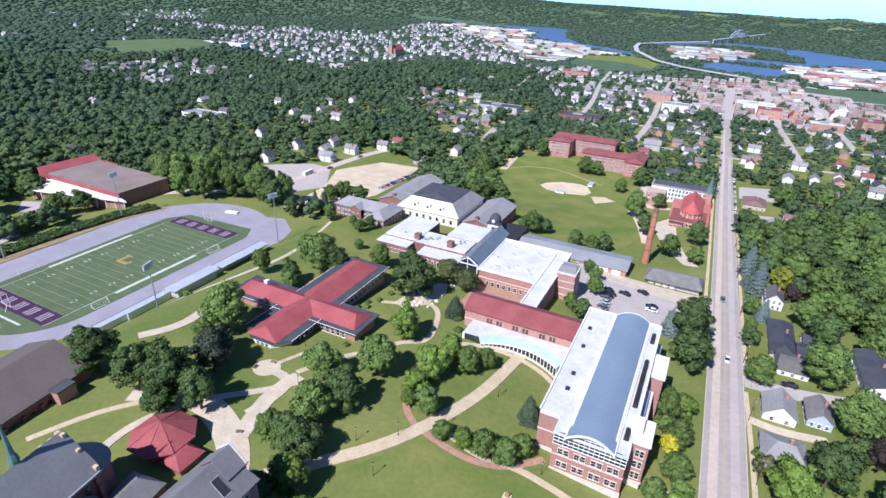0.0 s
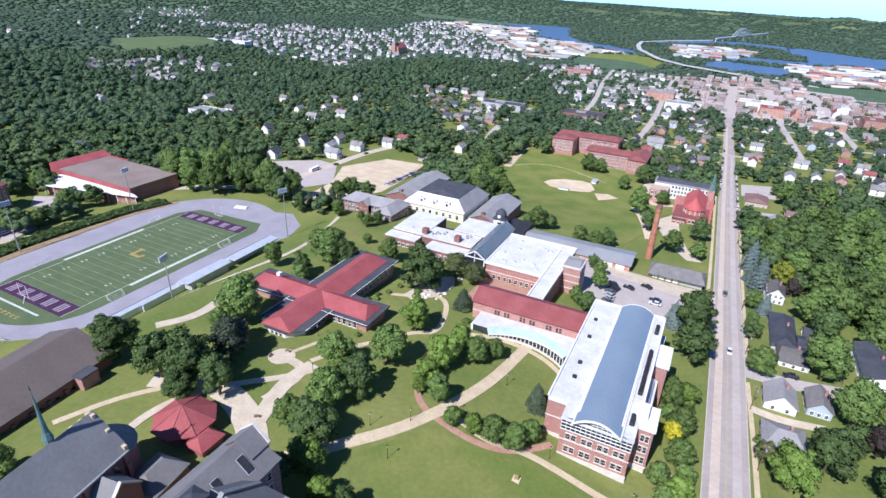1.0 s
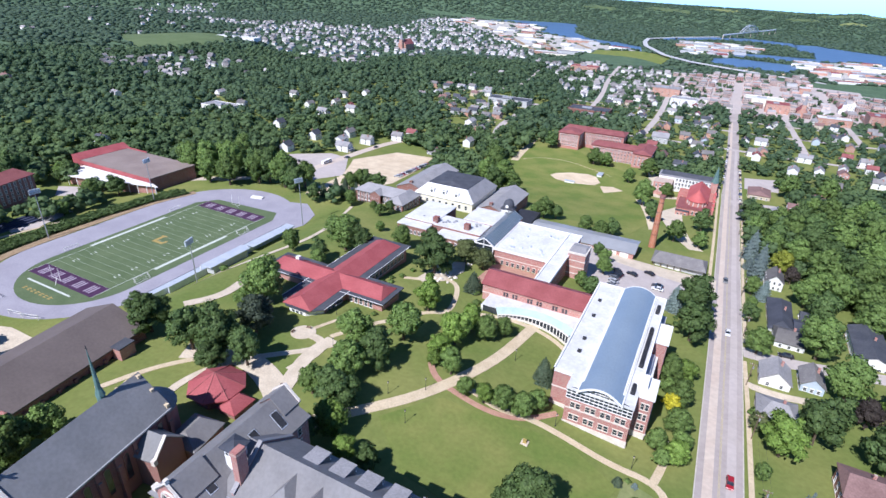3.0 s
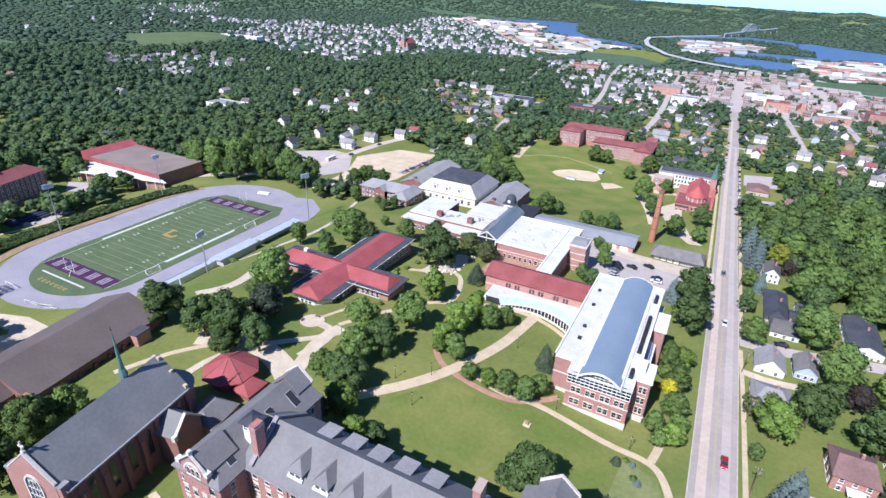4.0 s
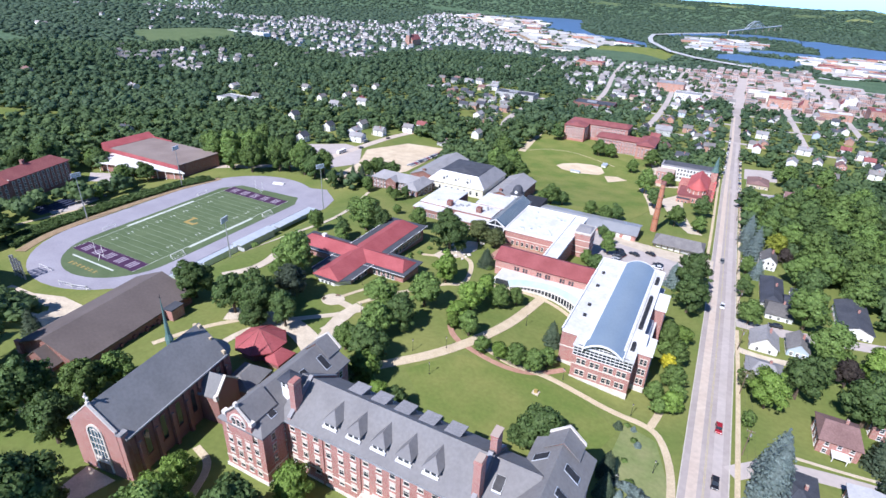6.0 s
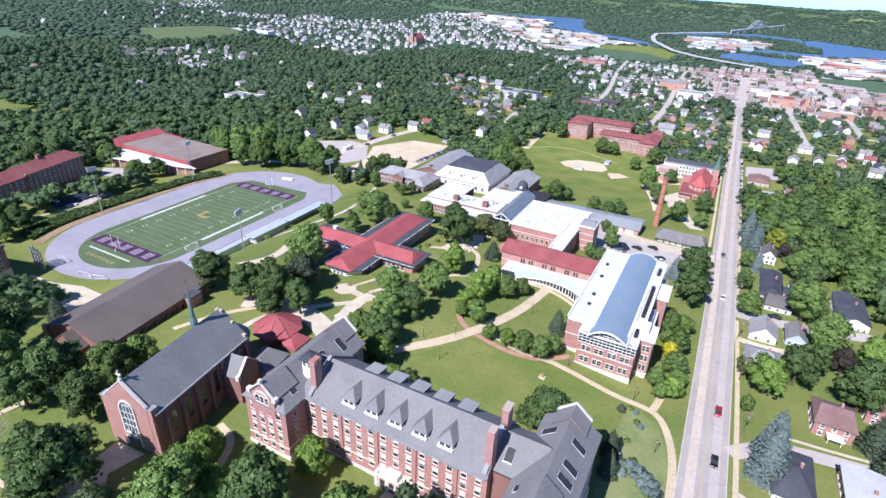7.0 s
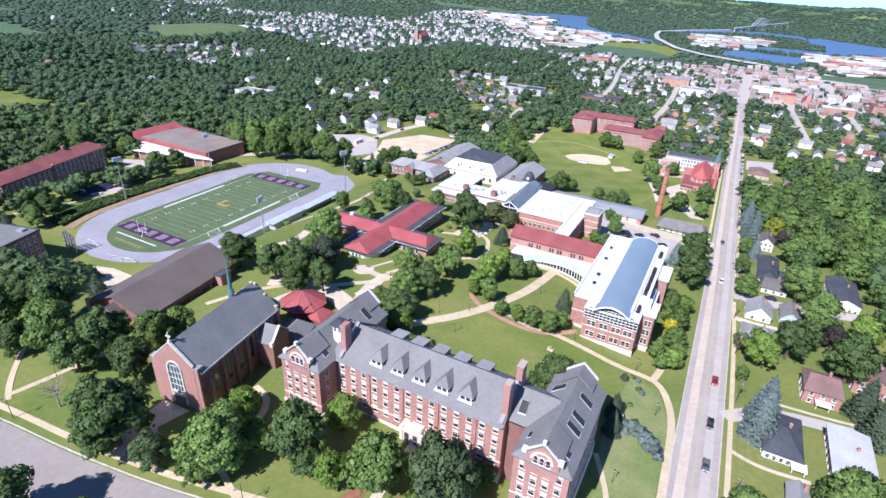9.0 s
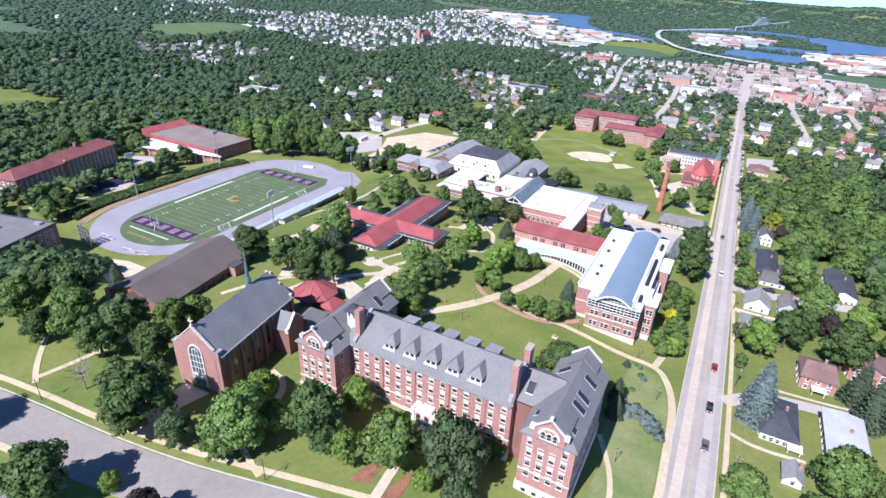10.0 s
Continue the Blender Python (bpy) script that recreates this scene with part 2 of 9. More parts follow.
M["leaf_olive"] = leaf("leaf_olive", (0.118, 0.177, 0.077), (0.159, 0.218, 0.100))
M["leaf_plum"] = leaf("leaf_plum", (0.075, 0.06, 0.055), (0.10, 0.085, 0.07))
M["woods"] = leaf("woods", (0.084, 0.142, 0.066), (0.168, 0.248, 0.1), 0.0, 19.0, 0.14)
# Cooler, evener greens with distance: a little haze is mixed into the leaf colour
M["woods_mid_haze"] = leaf("woods_mid_haze", (0.08, 0.138, 0.076), (0.146, 0.22, 0.108), 0.0, 34.0, 0.14)
M["woods_far_haze"] = leaf("woods_far_haze", (0.098, 0.158, 0.1), (0.132, 0.2, 0.125), 0.0, 34.0, 0.14)
CAR = {k: mat("car_" + k, c, tuple(min(1, v * 1.08) for v in c), 2.0, 0.3, 0.0, 0.5, 0.03, 0.1, spec=0.6) for k, c in
       (("red", (0.34, 0.02, 0.03)), ("black", (0.02, 0.02, 0.024)), ("silver", (0.45, 0.46, 0.48)), ("white", (0.75, 0.75, 0.75)), ("blue", (0.05, 0.10, 0.2)), ("grey", (0.14, 0.145, 0.15)))}


# ---- the lie of the land ----
CAMPUS = [(-300, 24), (-110, 21.5), (-40, 20), (5, 18), (30, 16), (100, 10.5), (170, 2), (230, -6), (300, -17), (345, -20), (460, -22), (600, -28), (900, -40), (1400, -55), (1600, -58)]
STREET = [(-300, 22), (-110, 17.5), (-40, 14), (10, 10), (110, 2.5), (180, -4), (370, -15), (600, -28), (900, -42), (1200, -52), (1600, -58)]
WEST = [(-300, 14), (-110, 9), (0, 2), (150, -5), (300, -12), (500, -22), (900, -36), (1400, -50), (1700, -58)]
RIDGE = [(-40, 95), (-26, 79), (-20.5, 66), (-15, 46), (-10, 41), (-5, 33), (-0.6, 30), (3.8, 22), (6.2, 23), (7.7, 34), (9.0, 21), (14, 17)]


HILLS = [(-1190, 880, 280, 150, 20), (-1430, 560, 260, 190, 26), (-980, 400, 200, 120, 10), (-2100, 1300, 500, 260, 30), (-560, 720, 170, 90, 12)]


def along(v, pts):
    for (a, b), (c, d) in zip(pts, pts[1:]):
        if v <= c:
            return b if v <= a else b + (d - b) * (v - a) / (c - a)
    return pts[-1][1]


def smooth(a, b, v):
    k = min(1.0, max(0.0, (v - a) / (b - a)))
    return k * k * (3 - 2 * k)


def soft_along(v, pts):
    return (along(v - 9, pts) + along(v, pts) * 2 + along(v + 9, pts)) / 4


def land(x, y):
    """Height of the ground at a place of the plan."""
    c, r, w = soft_along(y, CAMPUS), soft_along(y, STREET), soft_along(y, WEST)
    z = c + (r - c) * smooth(-70, 15, x)
    z = w + (z - w) * smooth(-330, -150, x)
    dx, dy = max(-312 - x, x + 208, 0), max(-38 - y, y - 150, 0)
    z *= smooth(0, 34, math.hypot(dx, dy))
    far = math.hypot(x, y + 100)
    if far > 500 and z > -57.5:
        z += smooth(500, 1100, far) * smooth(-150, -700, x) * smooth(1500, 900, y) * 19 * noise.noise(Vector((x / 330, y / 330, 0.3)))
        for hx, hy, rx, ry, up in HILLS:
            z += up * math.exp(-((x - hx) / rx) ** 2 - ((y - hy) / ry) ** 2)
    if far > 3150:
        az = math.degrees(math.atan2(x, y + 97))
        z += (along(az, RIDGE) - 3 - z) * smooth(3150, 4000, far)
        z -= max(0, far - 4050) * 0.05
    return z


# ---- building helpers ----
def box(bm, x0, x1, y0, y1, z0, z1, taper=0.0):
    t = taper
    v = [bm.verts.new(p) for p in ((x0, y0, z0), (x1, y0, z0), (x1, y1, z0), (x0, y1, z0),
                                   (x0 + t, y0 + t, z1), (x1 - t, y0 + t, z1), (x1 - t, y1 - t, z1), (x0 + t, y1 - t, z1))]
    for f in ((3, 2, 1, 0), (4, 5, 6, 7), (0, 1, 5, 4), (1, 2, 6, 5), (2, 3, 7, 6), (3, 0, 4, 7)):
        bm.faces.new([v[i] for i in f])
    return bm


def boxes(*rows):
    bm = bmesh.new()
    for r in rows:
        box(bm, *r)
    return bm


def solid(bm, base, tops):
    """A closed body between two rings of points."""
    a, b = [bm.verts.new(p) for p in base], [bm.verts.new(p) for p in tops]
    n = len(a)
    bm.faces.new(a[::-1]), bm.faces.new(b)
    for i in range(n):
        bm.faces.new((a[i], a[(i + 1) % n], b[(i + 1) % n], b[i]))
    return bm


def gable(bm, x0, x1, y0, y1, ze, zr, axis="y", over=0.5, thick=0.35, hip0=0.0, hip1=0.0, shift=0.0):
    """A pitched roof slab with eaves; hip0 and hip1 pull the ridge in at its two ends; shift moves the ridge sideways."""
    if axis == "x":
        tr = lambda p: (p[1], p[0], p[2])
        x0, x1, y0, y1 = y0, y1, x0, x1
    else:
        tr = lambda p: p
    slope = (zr - ze) / max(0.1, (x1 - x0) / 2)
    xm, ze2 = (x0 + x1) / 2 + shift, ze - over * slope
    X0, X1, Y0, Y1 = x0 - over, x1 + over, y0 - over, y1 + over
    pts = {}
    for k, d in (("t", 0.0), ("b", -thick)):
        for n, p in (("a", (X0, Y0, ze2)), ("b", (X1, Y0, ze2)), ("c", (X1, Y1, ze2)), ("d", (X0, Y1, ze2)), ("r", (xm, Y0 + hip0, zr)), ("s", (xm, Y1 - hip1, zr))):
            pts[n + k] = bm.verts.new(tr((p[0], p[1], p[2] + d)))
    slopes, rim = [("a", "r", "s", "d"), ("b", "c", "s", "r")], [("b", "c"), ("d", "a")]
    if hip0:
        slopes.append(("a", "b", "r")), rim.append(("a", "b"))
    else:
        rim += [("a", "r"), ("r", "b")]
    if hip1:
        slopes.append(("c", "d", "s")), rim.append(("c", "d"))
    else:
        rim += [("c", "s"), ("s", "d")]
    for f in slopes:
        bm.faces.new([pts[i + "t"] for i in f])
        bm.faces.new([pts[i + "b"] for i in f][::-1])
    for a, b in rim:
        bm.faces.new((pts[a + "b"], pts[b + "b"], pts[b + "t"], pts[a + "t"]))
    return bm


def gable_wall(bm, x0, x1, y0, y1, z0, ze, zr, axis="y"):
    """Walls up to the eaves, with pointed ends under a pitched roof."""
    if axis == "x":
        tr = lambda p: (p[1], p[0], p[2])
        x0, x1, y0, y1 = y0, y1, x0, x1
    else:
        tr = lambda p: p
    xm = (x0 + x1) / 2
    ring = lambda y: [bm.verts.new(tr(p)) for p in ((x0, y, z0), (x1, y, z0), (x1, y, ze), (xm, y, zr), (x0, y, ze))]
    a, b = ring(y0), ring(y1)
    bm.faces.new(a), bm.faces.new(b[::-1])
    for i in range(5):
        bm.faces.new((a[i], b[i], b[(i + 1) % 5], a[(i + 1) % 5]))
    return bm


def tube(bm, p0, p1, r0, r1, n=8):
    p0, p1 = Vector(p0), Vector(p1)
    q = (p1 - p0).to_track_quat("Z", "Y")
    ring = lambda p, r: [bm.verts.new(p + q @ Vector((r * math.cos(i * math.tau / n), r * math.sin(i * math.tau / n), 0))) for i in range(n)]
    a, b = ring(p0, r0), ring(p1, r1)
    bm.faces.new(a[::-1]), bm.faces.new(b)
    for i in range(n):
        bm.faces.new((a[i], a[(i + 1) % n], b[(i + 1) % n], b[i]))
    return bm


def mesh_of(name, bm, material):
    bmesh.ops.recalc_face_normals(bm, faces=bm.faces)
    me = bpy.data.meshes.new(name)
    bm.to_mesh(me)
    bm.free()
    me.materials.append(material)
    return me


def thing(name, at, label, category, group="", kind=""):
    ob = new(name)
    ob.location = at
    ob.empty_display_size = 0.5
    return tagged(ob, label, category, group, kind)


def origin_of(ob):
    """Where a parent's frame stands: parts of a thing are given in the world, so a part's own frame is the world's."""
    return Vector((0, 0, 0)) if ob.parent else Vector(ob.location)


def part(name, bm, material, parent, label=""):
    """One mesh object under a thing or a part; its points are given in the world (or in the thing's own frame where that stands at the origin)."""
    ob = new(name, bm if isinstance(bm, bpy.types.Mesh) else mesh_of(name, bm, material))
    ob.parent = parent
    ob.matrix_parent_inverse = Matrix.Translation(-origin_of(parent))
    return tagged(ob, label)


def surface(name, bm, material, label, category, kind="structure"):
    return tagged(new(name, mesh_of(name, bm, material)), label, category, "", kind)


# windows: one mesh a kind, shared
_win = {}


def window_mesh(w, h, arched=False, frame_m="stone", blind=0.0, bars=1):
    key = (round(w, 2), round(h, 2), arched, frame_m, round(blind, 2), bars)
    if key in _win:
        return _win[key]
    bm = bmesh.new()
    t = 0.11
    box(bm, -w / 2 - t, -w / 2, -0.10, 0.02, 0, h)
    box(bm, w / 2, w / 2 + t, -0.10, 0.02, 0, h)
    box(bm, -w / 2 - 0.22, w / 2 + 0.22, -0.22, 0.02, -0.24, 0)
    if arched:
        n = 8
        for i in range(n):
            a, b = math.pi * i / n, math.pi * (i + 1) / n
            r0, r1 = w / 2, w / 2 + 0.28
            q = [(r * math.cos(k), r * math.sin(k) + h) for r, k in ((r0, a), (r1, a), (r1, b), (r0, b))]
            solid(bm, [(x, 0.02, z) for x, z in q], [(x, -0.14, z) for x, z in q])
    else:
        box(bm, -w / 2 - 0.22, w / 2 + 0.22, -0.14, 0.02, h, h + 0.34)
    if bars:
        box(bm, -w / 2, w / 2, -0.07, 0.02, h * 0.5 - 0.05, h * 0.5 + 0.05)
    if blind:
        box(bm, -w / 2, w / 2, -0.055, 0.02, h * (1 - blind), h)
    fr = mesh_of("window_frame", bm, M[frame_m])
    bm = bmesh.new()
    if arched:
        pts = [(-w / 2, 0), (w / 2, 0)] + [(w / 2 * math.cos(math.pi * i / 8), h + w / 2 * math.sin(math.pi * i / 8)) for i in range(9)]
        solid(bm, [(x, 0.02, z) for x, z in pts], [(x, -0.04, z) for x, z in pts])
    else:
        box(bm, -w / 2, w / 2, -0.04, 0.02, 0, h)
    _win[key] = (fr, mesh_of("pane", bm, M["pane"]))
    return _win[key]


TURNS = {"S": 0, "E": 90, "N": 180, "W": -90}


def window(parent, x, y, z, face, w=1.2, h=2.0, **kw):
    """A window with its pane on a wall that looks south (-y), east, north or west; z is its sill."""
    fr, pn = window_mesh(w, h, **kw)
    o = new("window", fr)
    o.parent = parent
    o.matrix_parent_inverse = Matrix.Translation(-origin_of(parent))
    o.matrix_basis = pose(x, y, z, 0, 0, TURNS[face])
    p = new("pane", pn)
    p.parent = o
    return o


def windows(parent, a, b, wall, face, sills, n, w=1.2, h=2.0, **kw):
    """Rows of n windows from a to b along a wall at the given y (S, N) or x (E, W)."""
    for z in sills:
        for i in range(n):
            s = a + (b - a) * (i + 0.5) / n
            x, y = (s, wall) if face in "SN" else (wall, s)
            window(parent, x, y, z, face, w, h, **kw)


# ---- ground: one sheet to the horizon ----
def steps(lo, hi, first, grow):
    out, v, d = [], lo, first
    while v < hi:
        out.append(v)
        v += d
        d *= grow
    return out + [hi]


xs = [-v for v in steps(372, 4700, 6, 1.045)][::-1] + list(np.arange(-366, 114, 3.0)) + steps(116, 2600, 6, 1.06)
ys = [-v for v in steps(172, 900, 8, 1.2)][::-1] + list(np.arange(-168, 260, 3.0)) + steps(262, 4700, 6, 1.032)
gv = [(x, y, land(x, y)) for y in ys for x in xs]
nx = len(xs)
gf = [(j * nx + i, j * nx + i + 1, (j + 1) * nx + i + 1, (j + 1) * nx + i) for j in range(len(ys) - 1) for i in range(nx - 1)]
me = bpy.data.meshes.new("ground")
me.from_pydata(gv, [], gf)
me.polygons.foreach_set("use_smooth", [True] * len(gf))
me.materials.append(M["grass"])
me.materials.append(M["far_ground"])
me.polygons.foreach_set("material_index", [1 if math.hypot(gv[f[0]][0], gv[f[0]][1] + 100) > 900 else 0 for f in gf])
tagged(new("ground", me), "mown green grass on gently falling ground", "ground", "", "structure")


def sheet(name, poly, material, label, category, lift=0.1, step=4.0, kind="structure"):
    """A patch of paving or lawn that follows the ground, with an edge that goes down into it."""
    bm = bmesh.new()
    bm.faces.new([bm.verts.new((x, y, 0)) for x, y in poly])
    for axis in (0, 1):
        lo, hi = min(p[axis] for p in poly), max(p[axis] for p in poly)
        k = lo + step
        while k < hi:
            no = (1, 0, 0) if axis == 0 else (0, 1, 0)
            bmesh.ops.bisect_plane(bm, geom=bm.verts[:] + bm.edges[:] + bm.faces[:], plane_co=(k, k, 0), plane_no=no)
            k += step
    bmesh.ops.triangulate(bm, faces=bm.faces)
    top = [f for f in bm.faces]
    for v in bm.verts:
        v.co.z = land(v.co.x, v.co.y) + lift
    rim = [e for e in bm.edges if e.is_boundary]
    r = bmesh.ops.extrude_edge_only(bm, edges=rim)
    for v in r["geom"]:
        if isinstance(v, bmesh.types.BMVert):
            v.co.z -= lift + 0.25
    return surface(name, bm, M[material], label, category, kind)


def ribbon_mesh(line, width, lift=0.12, step=3.0, closed=False):
    """A strip of paving along a line on the plan."""
    pts = [Vector(p) for p in line]
    if len(pts) > 2 and not closed:
        # round the corners
        for _ in range(2):
            q = [pts[0]]
            for a, b in zip(pts, pts[1:]):
                q += [a.lerp(b, 0.25), a.lerp(b, 0.75)]
            pts = q + [pts[-1]]
    fine = []
    for a, b in zip(pts, pts[1:]):
        n = max(1, int((b - a).length / step))
        fine += [a.lerp(b, i / n) for i in range(n)]
    fine.append(pts[-1])
    bm = bmesh.new()
    rows = []
    for i, p in enumerate(fine):
        d = (fine[min(i + 1, len(fine) - 1)] - fine[max(i - 1, 0)]).normalized()
        n = Vector((d.y, -d.x))
        k = max(1, int(width / 4))
        row = []
        for s in range(k + 1):
            q = p + n * width * (s / k - 0.5)
            row.append((q.x, q.y, land(q.x, q.y) + lift))
        row = [(row[0][0], row[0][1], row[0][2] - lift - 0.2)] + row + [(row[-1][0], row[-1][1], row[-1][2] - lift - 0.2)]
        rows.append([bm.verts.new(v) for v in row])
    for a, b in zip(rows, rows[1:]):
        for i in range(len(a) - 1):
            bm.faces.new((a[i], a[i + 1], b[i + 1], b[i]))
    return bm


def path(name, line, width, material, label, category, lift=0.12, kind="structure"):
    return surface(name, ribbon_mesh(line, width, lift), M[material], label, category, kind)


# ---- streets ----
path("road_main", [(27.6, -420), (27.6, -110), (27.3, 10), (26.6, 160), (23.5, 380), (22.5, 560), (19, 770), (13, 1040), (6, 1400)], 12.4, "asphalt", "worn grey asphalt street running straight downhill", "road", 0.10)
path("road_lane_west", [(24.6, -420), (24.6, -110), (24.3, 10), (23.6, 160), (20.7, 380), (19.9, 560), (16.6, 770)], 2.7, "asphalt_pale", "pale concrete-coloured patched lane strip of the street", "road", 0.14)
path("road_lane_east", [(30.7, -420), (30.7, -110), (30.4, 10), (29.7, 160), (26.6, 380), (25.5, 560)], 2.6, "asphalt_worn", "lighter worn asphalt lane strip of the street", "road", 0.14)
for off in (-0.18, 0.18):
    path("road_marking", [(27.6 + off, -300), (27.6 + off, -110), (27.3 + off, 10), (26.6 + off, 160), (23.5 + off, 380)], 0.14, "paint_yellow", "faded yellow centre line of the street", "road marking", 0.17)
for off, nm in ((-6.35, "kerb_west"), (6.35, "kerb_east")):
    path(nm, [(27.6 + off, -420), (27.6 + off, -110), (27.3 + off, 10), (26.6 + off, 160), (23.5 + off, 380)], 0.3, "kerb", "pale concrete kerb along the street", "kerb", 0.25)
path("pavement_east", [(36.4, -300), (36.2, -40), (35.4, 45), (34.0, 96)], 1.5, "concrete", "pale concrete sidewalk beside the street", "pavement", 0.16)
path("pavement_east", [(34.2, 112), (33.6, 200), (31.5, 380), (30, 480)], 1.5, "concrete", "pale concrete sidewalk beside the street", "pavement", 0.16)
path("pavement_west", [(17.6, 120), (17.4, 200), (14.6, 380), (13, 520)], 1.6, "concrete", "pale concrete sidewalk beside the street", "pavement", 0.16)
path("side_street", [(33.5, 103.5), (50, 104), (67, 108.5), (95, 116), (140, 130)], 8.0, "asphalt_worn", "short grey asphalt side street between houses", "road", 0.13)
path("alley", [(33.7, 2), (45, 12.5), (58, 15.5), (74, 17.5), (120, 24)], 5.5, "asphalt_worn", "narrow grey asphalt side lane beside a brick house", "road", 0.13)
path("alley_pavement", [(49, 19.8), (60, 20.5), (73, 22), (118, 29)], 1.1, "concrete_pale", "pale concrete footway beside the lane", "pavement", 0.2)
path("driveway", [(34, 79), (44, 77), (58, 80)], 4.0, "concrete_pale", "pale concrete driveway beside a white house", "driveway", 0.15)
path("driveway", [(36, -14), (44, -17), (57, -15.5)], 1.4, "concrete_pale", "pale concrete garden path beside a white house", "path", 0.15)
path("street_front", [(-420, -170), (-260, -143), (-160, -126.5), (-100, -120.5), (-60, -111), (-20, -99), (27, -86)], 13.5, "asphalt_street", "grey asphalt street before the college hall", "road", 0.10)
path("street_branch", [(-112, -128), (-118, -150), (-130, -220), (-150, -320)], 12.0, "asphalt_street", "grey asphalt side street joining the front street", "road", 0.11)
path("kerb_front", [(-260, -136), (-160, -119.2), (-101, -113.2), (-61, -104), (-21, -92)], 0.35, "kerb", "pale concrete kerb of the front street", "kerb", 0.25)
path("pavement_front", [(-260, -132.5), (-162, -116.0), (-104, -110.4), (-63.5, -100.8), (-24, -89), (14, -77)], 1.7, "concrete", "pale concrete sidewalk along the front street", "pavement", 0.18)
path("pavement_near", [(-175, -139), (-135, -131), (-118, -129)], 1.8, "concrete", "pale concrete sidewalk on the far kerb of the front street", "pavement", 0.2)
sheet("church_apron", [(-112, -111), (-100, -107.5), (-99.5, -104), (-106, -98), (-104, -89.5), (-114, -90)], "concrete_pale", "bright pale concrete forecourt before the church door", "pavement", 0.2)

# ---- walks across the campus ----
path("footpath", [(-85, -29), (-73, -16), (-61, -1), (-53, 16.7), (-47.5, 34.7), (-45, 53), (-43.5, 68)], 4.2, "concrete", "wide curving pale concrete walk across the lawn", "path", 0.16)
path("footpath", [(-48, 13), (-38, 10), (-27, 13), (-15, 12), (-1.5, 9.7), (10, 10), (15, 5), (19.5, -10), (20.3, -33), (21, -60), (19, -78)], 2.3, "concrete", "narrow pale concrete walk crossing the lawn to the street", "path", 0.14)
path("footpath", [(10.5, 10), (12, 18), (13, 30)], 2.4, "concrete", "short pale concrete walk", "path", 0.13)
path("footpath", [(1.5, -38), (5, -45), (8, -52), (10, -62), (9, -80)], 1.5, "concrete", "narrow pale concrete walk beside the hall", "path", 0.14)
path("brick_border", [(-69, 34), (-69, 24), (-62, 12), (-52, 8.5), (-39, 7.0), (-29, 11), (-21, 21)], 2.2, "paver", "curved red brick paving border round the planted beds", "paving", 0.12)
path("plaza", [(-83, -42), (-86, -36), (-90, -29), (-97, -22), (-106, -17), (-117, -13.5), (-128, -15), (-140, -21)], 8.5, "concrete_pale", "broad curving pale concrete drive between the trees", "pavement", 0.17)
path("footpath", [(-98, -19), (-101, -10), (-103, -2), (-103, 5), (-102, 11)], 5.2, "concrete_pale", "wide pale concrete walk", "path", 0.19)
path("footpath", [(-118, -12), (-111, -5), (-105, 1), (-100, 8)], 2.6, "concrete_pale", "narrow pale concrete walk", "path", 0.18)
path("footpath", [(-86, -32), (-81, -27), (-76, -20)], 5.0, "concrete", "pale concrete walk joining the drive", "path", 0.19)
path("footpath", [(-121, -16), (-126, -26), (-127, -36), (-124, -46)], 2.8, "concrete_pale", "pale concrete walk round the pavilion", "path", 0.18)
path("footpath", [(-128, -16), (-136, -26), (-141, -34), (-146, -48)], 2.2, "concrete", "pale concrete walk to the auditorium", "path", 0.17)
path("footpath", [(-66, 58), (-57, 62), (-45.5, 63.2), (-36, 61.5), (-28, 57), (-25, 50)], 2.2, "concrete", "curved pale concrete walk before the gallery", "path", 0.16)
path("footpath", [(-103, -11), (-101, 2), (-104, 8), (-111, 9), (-117, 8)], 3.4, "concrete_pale", "pale concrete walk by a round seat", "path", 0.17)
sheet("seat_circle", [(-114 + 4.6 * math.cos(i * math.tau / 18), 9 + 4.6 * math.sin(i * math.tau / 18)) for i in range(18)], "concrete_pale", "round pale concrete seating circle", "pavement", 0.19)
path("footpath", [(-113, 12), (-110, 21), (-106, 30)], 1.7, "concrete", "narrow pale concrete walk to the red-roofed house", "path", 0.14)
path("footpath", [(-108, 70), (-98, 74), (-92, 80), (-85, 78), (-80, 68), (-76, 52), (-84, 48), (-91, 36), (-98, 26), (-104, 12)], 2.2, "concrete", "winding pale concrete walk under the trees", "path", 0.15)
sheet("rock_garden_floor", [(-103, 73), (-97, 70), (-91, 78), (-88, 92), (-92, 102), (-97, 100), (-96, 86), (-102, 82)], "concrete_pale", "pale paved garden court with boulders", "pavement", 0.16)
path("footpath", [(-173, -98), (-160, -108), (-151, -113)], 1.7, "concrete", "narrow pale concrete walk on the lawn", "path", 0.15)
path("footpath", [(-153, -111), (-150, -96), (-149, -84), (-140, -74)], 2.0, "concrete", "pale concrete walk between shade trees", "path", 0.15)
path("footpath", [(-80, -99.5), (-74, -102), (-69, -104)], 1.6, "concrete", "short pale concrete walk to the sidewalk", "path", 0.16)
path("footpath", [(-42.8, -65), (-42.4, -81), (-41, -95)], 2.6, "concrete_pale", "straight pale concrete walk to the hall door", "path", 0.18)
for x0, x1 in ((-50, -44.6), (-40.6, -36)):
    sheet("mulch_bed", [(x0, -93), (x1, -91), (x1 - 0.5, -80), (x0 + 3, -82)], "mulch", "red-brown mulched planting bed beside the walk", "flower bed", 0.14)
path("footpath", [(-96, -72), (-88, -74), (-84, -84)], 2.0, "concrete", "pale concrete walk between church and hall", "path", 0.15)
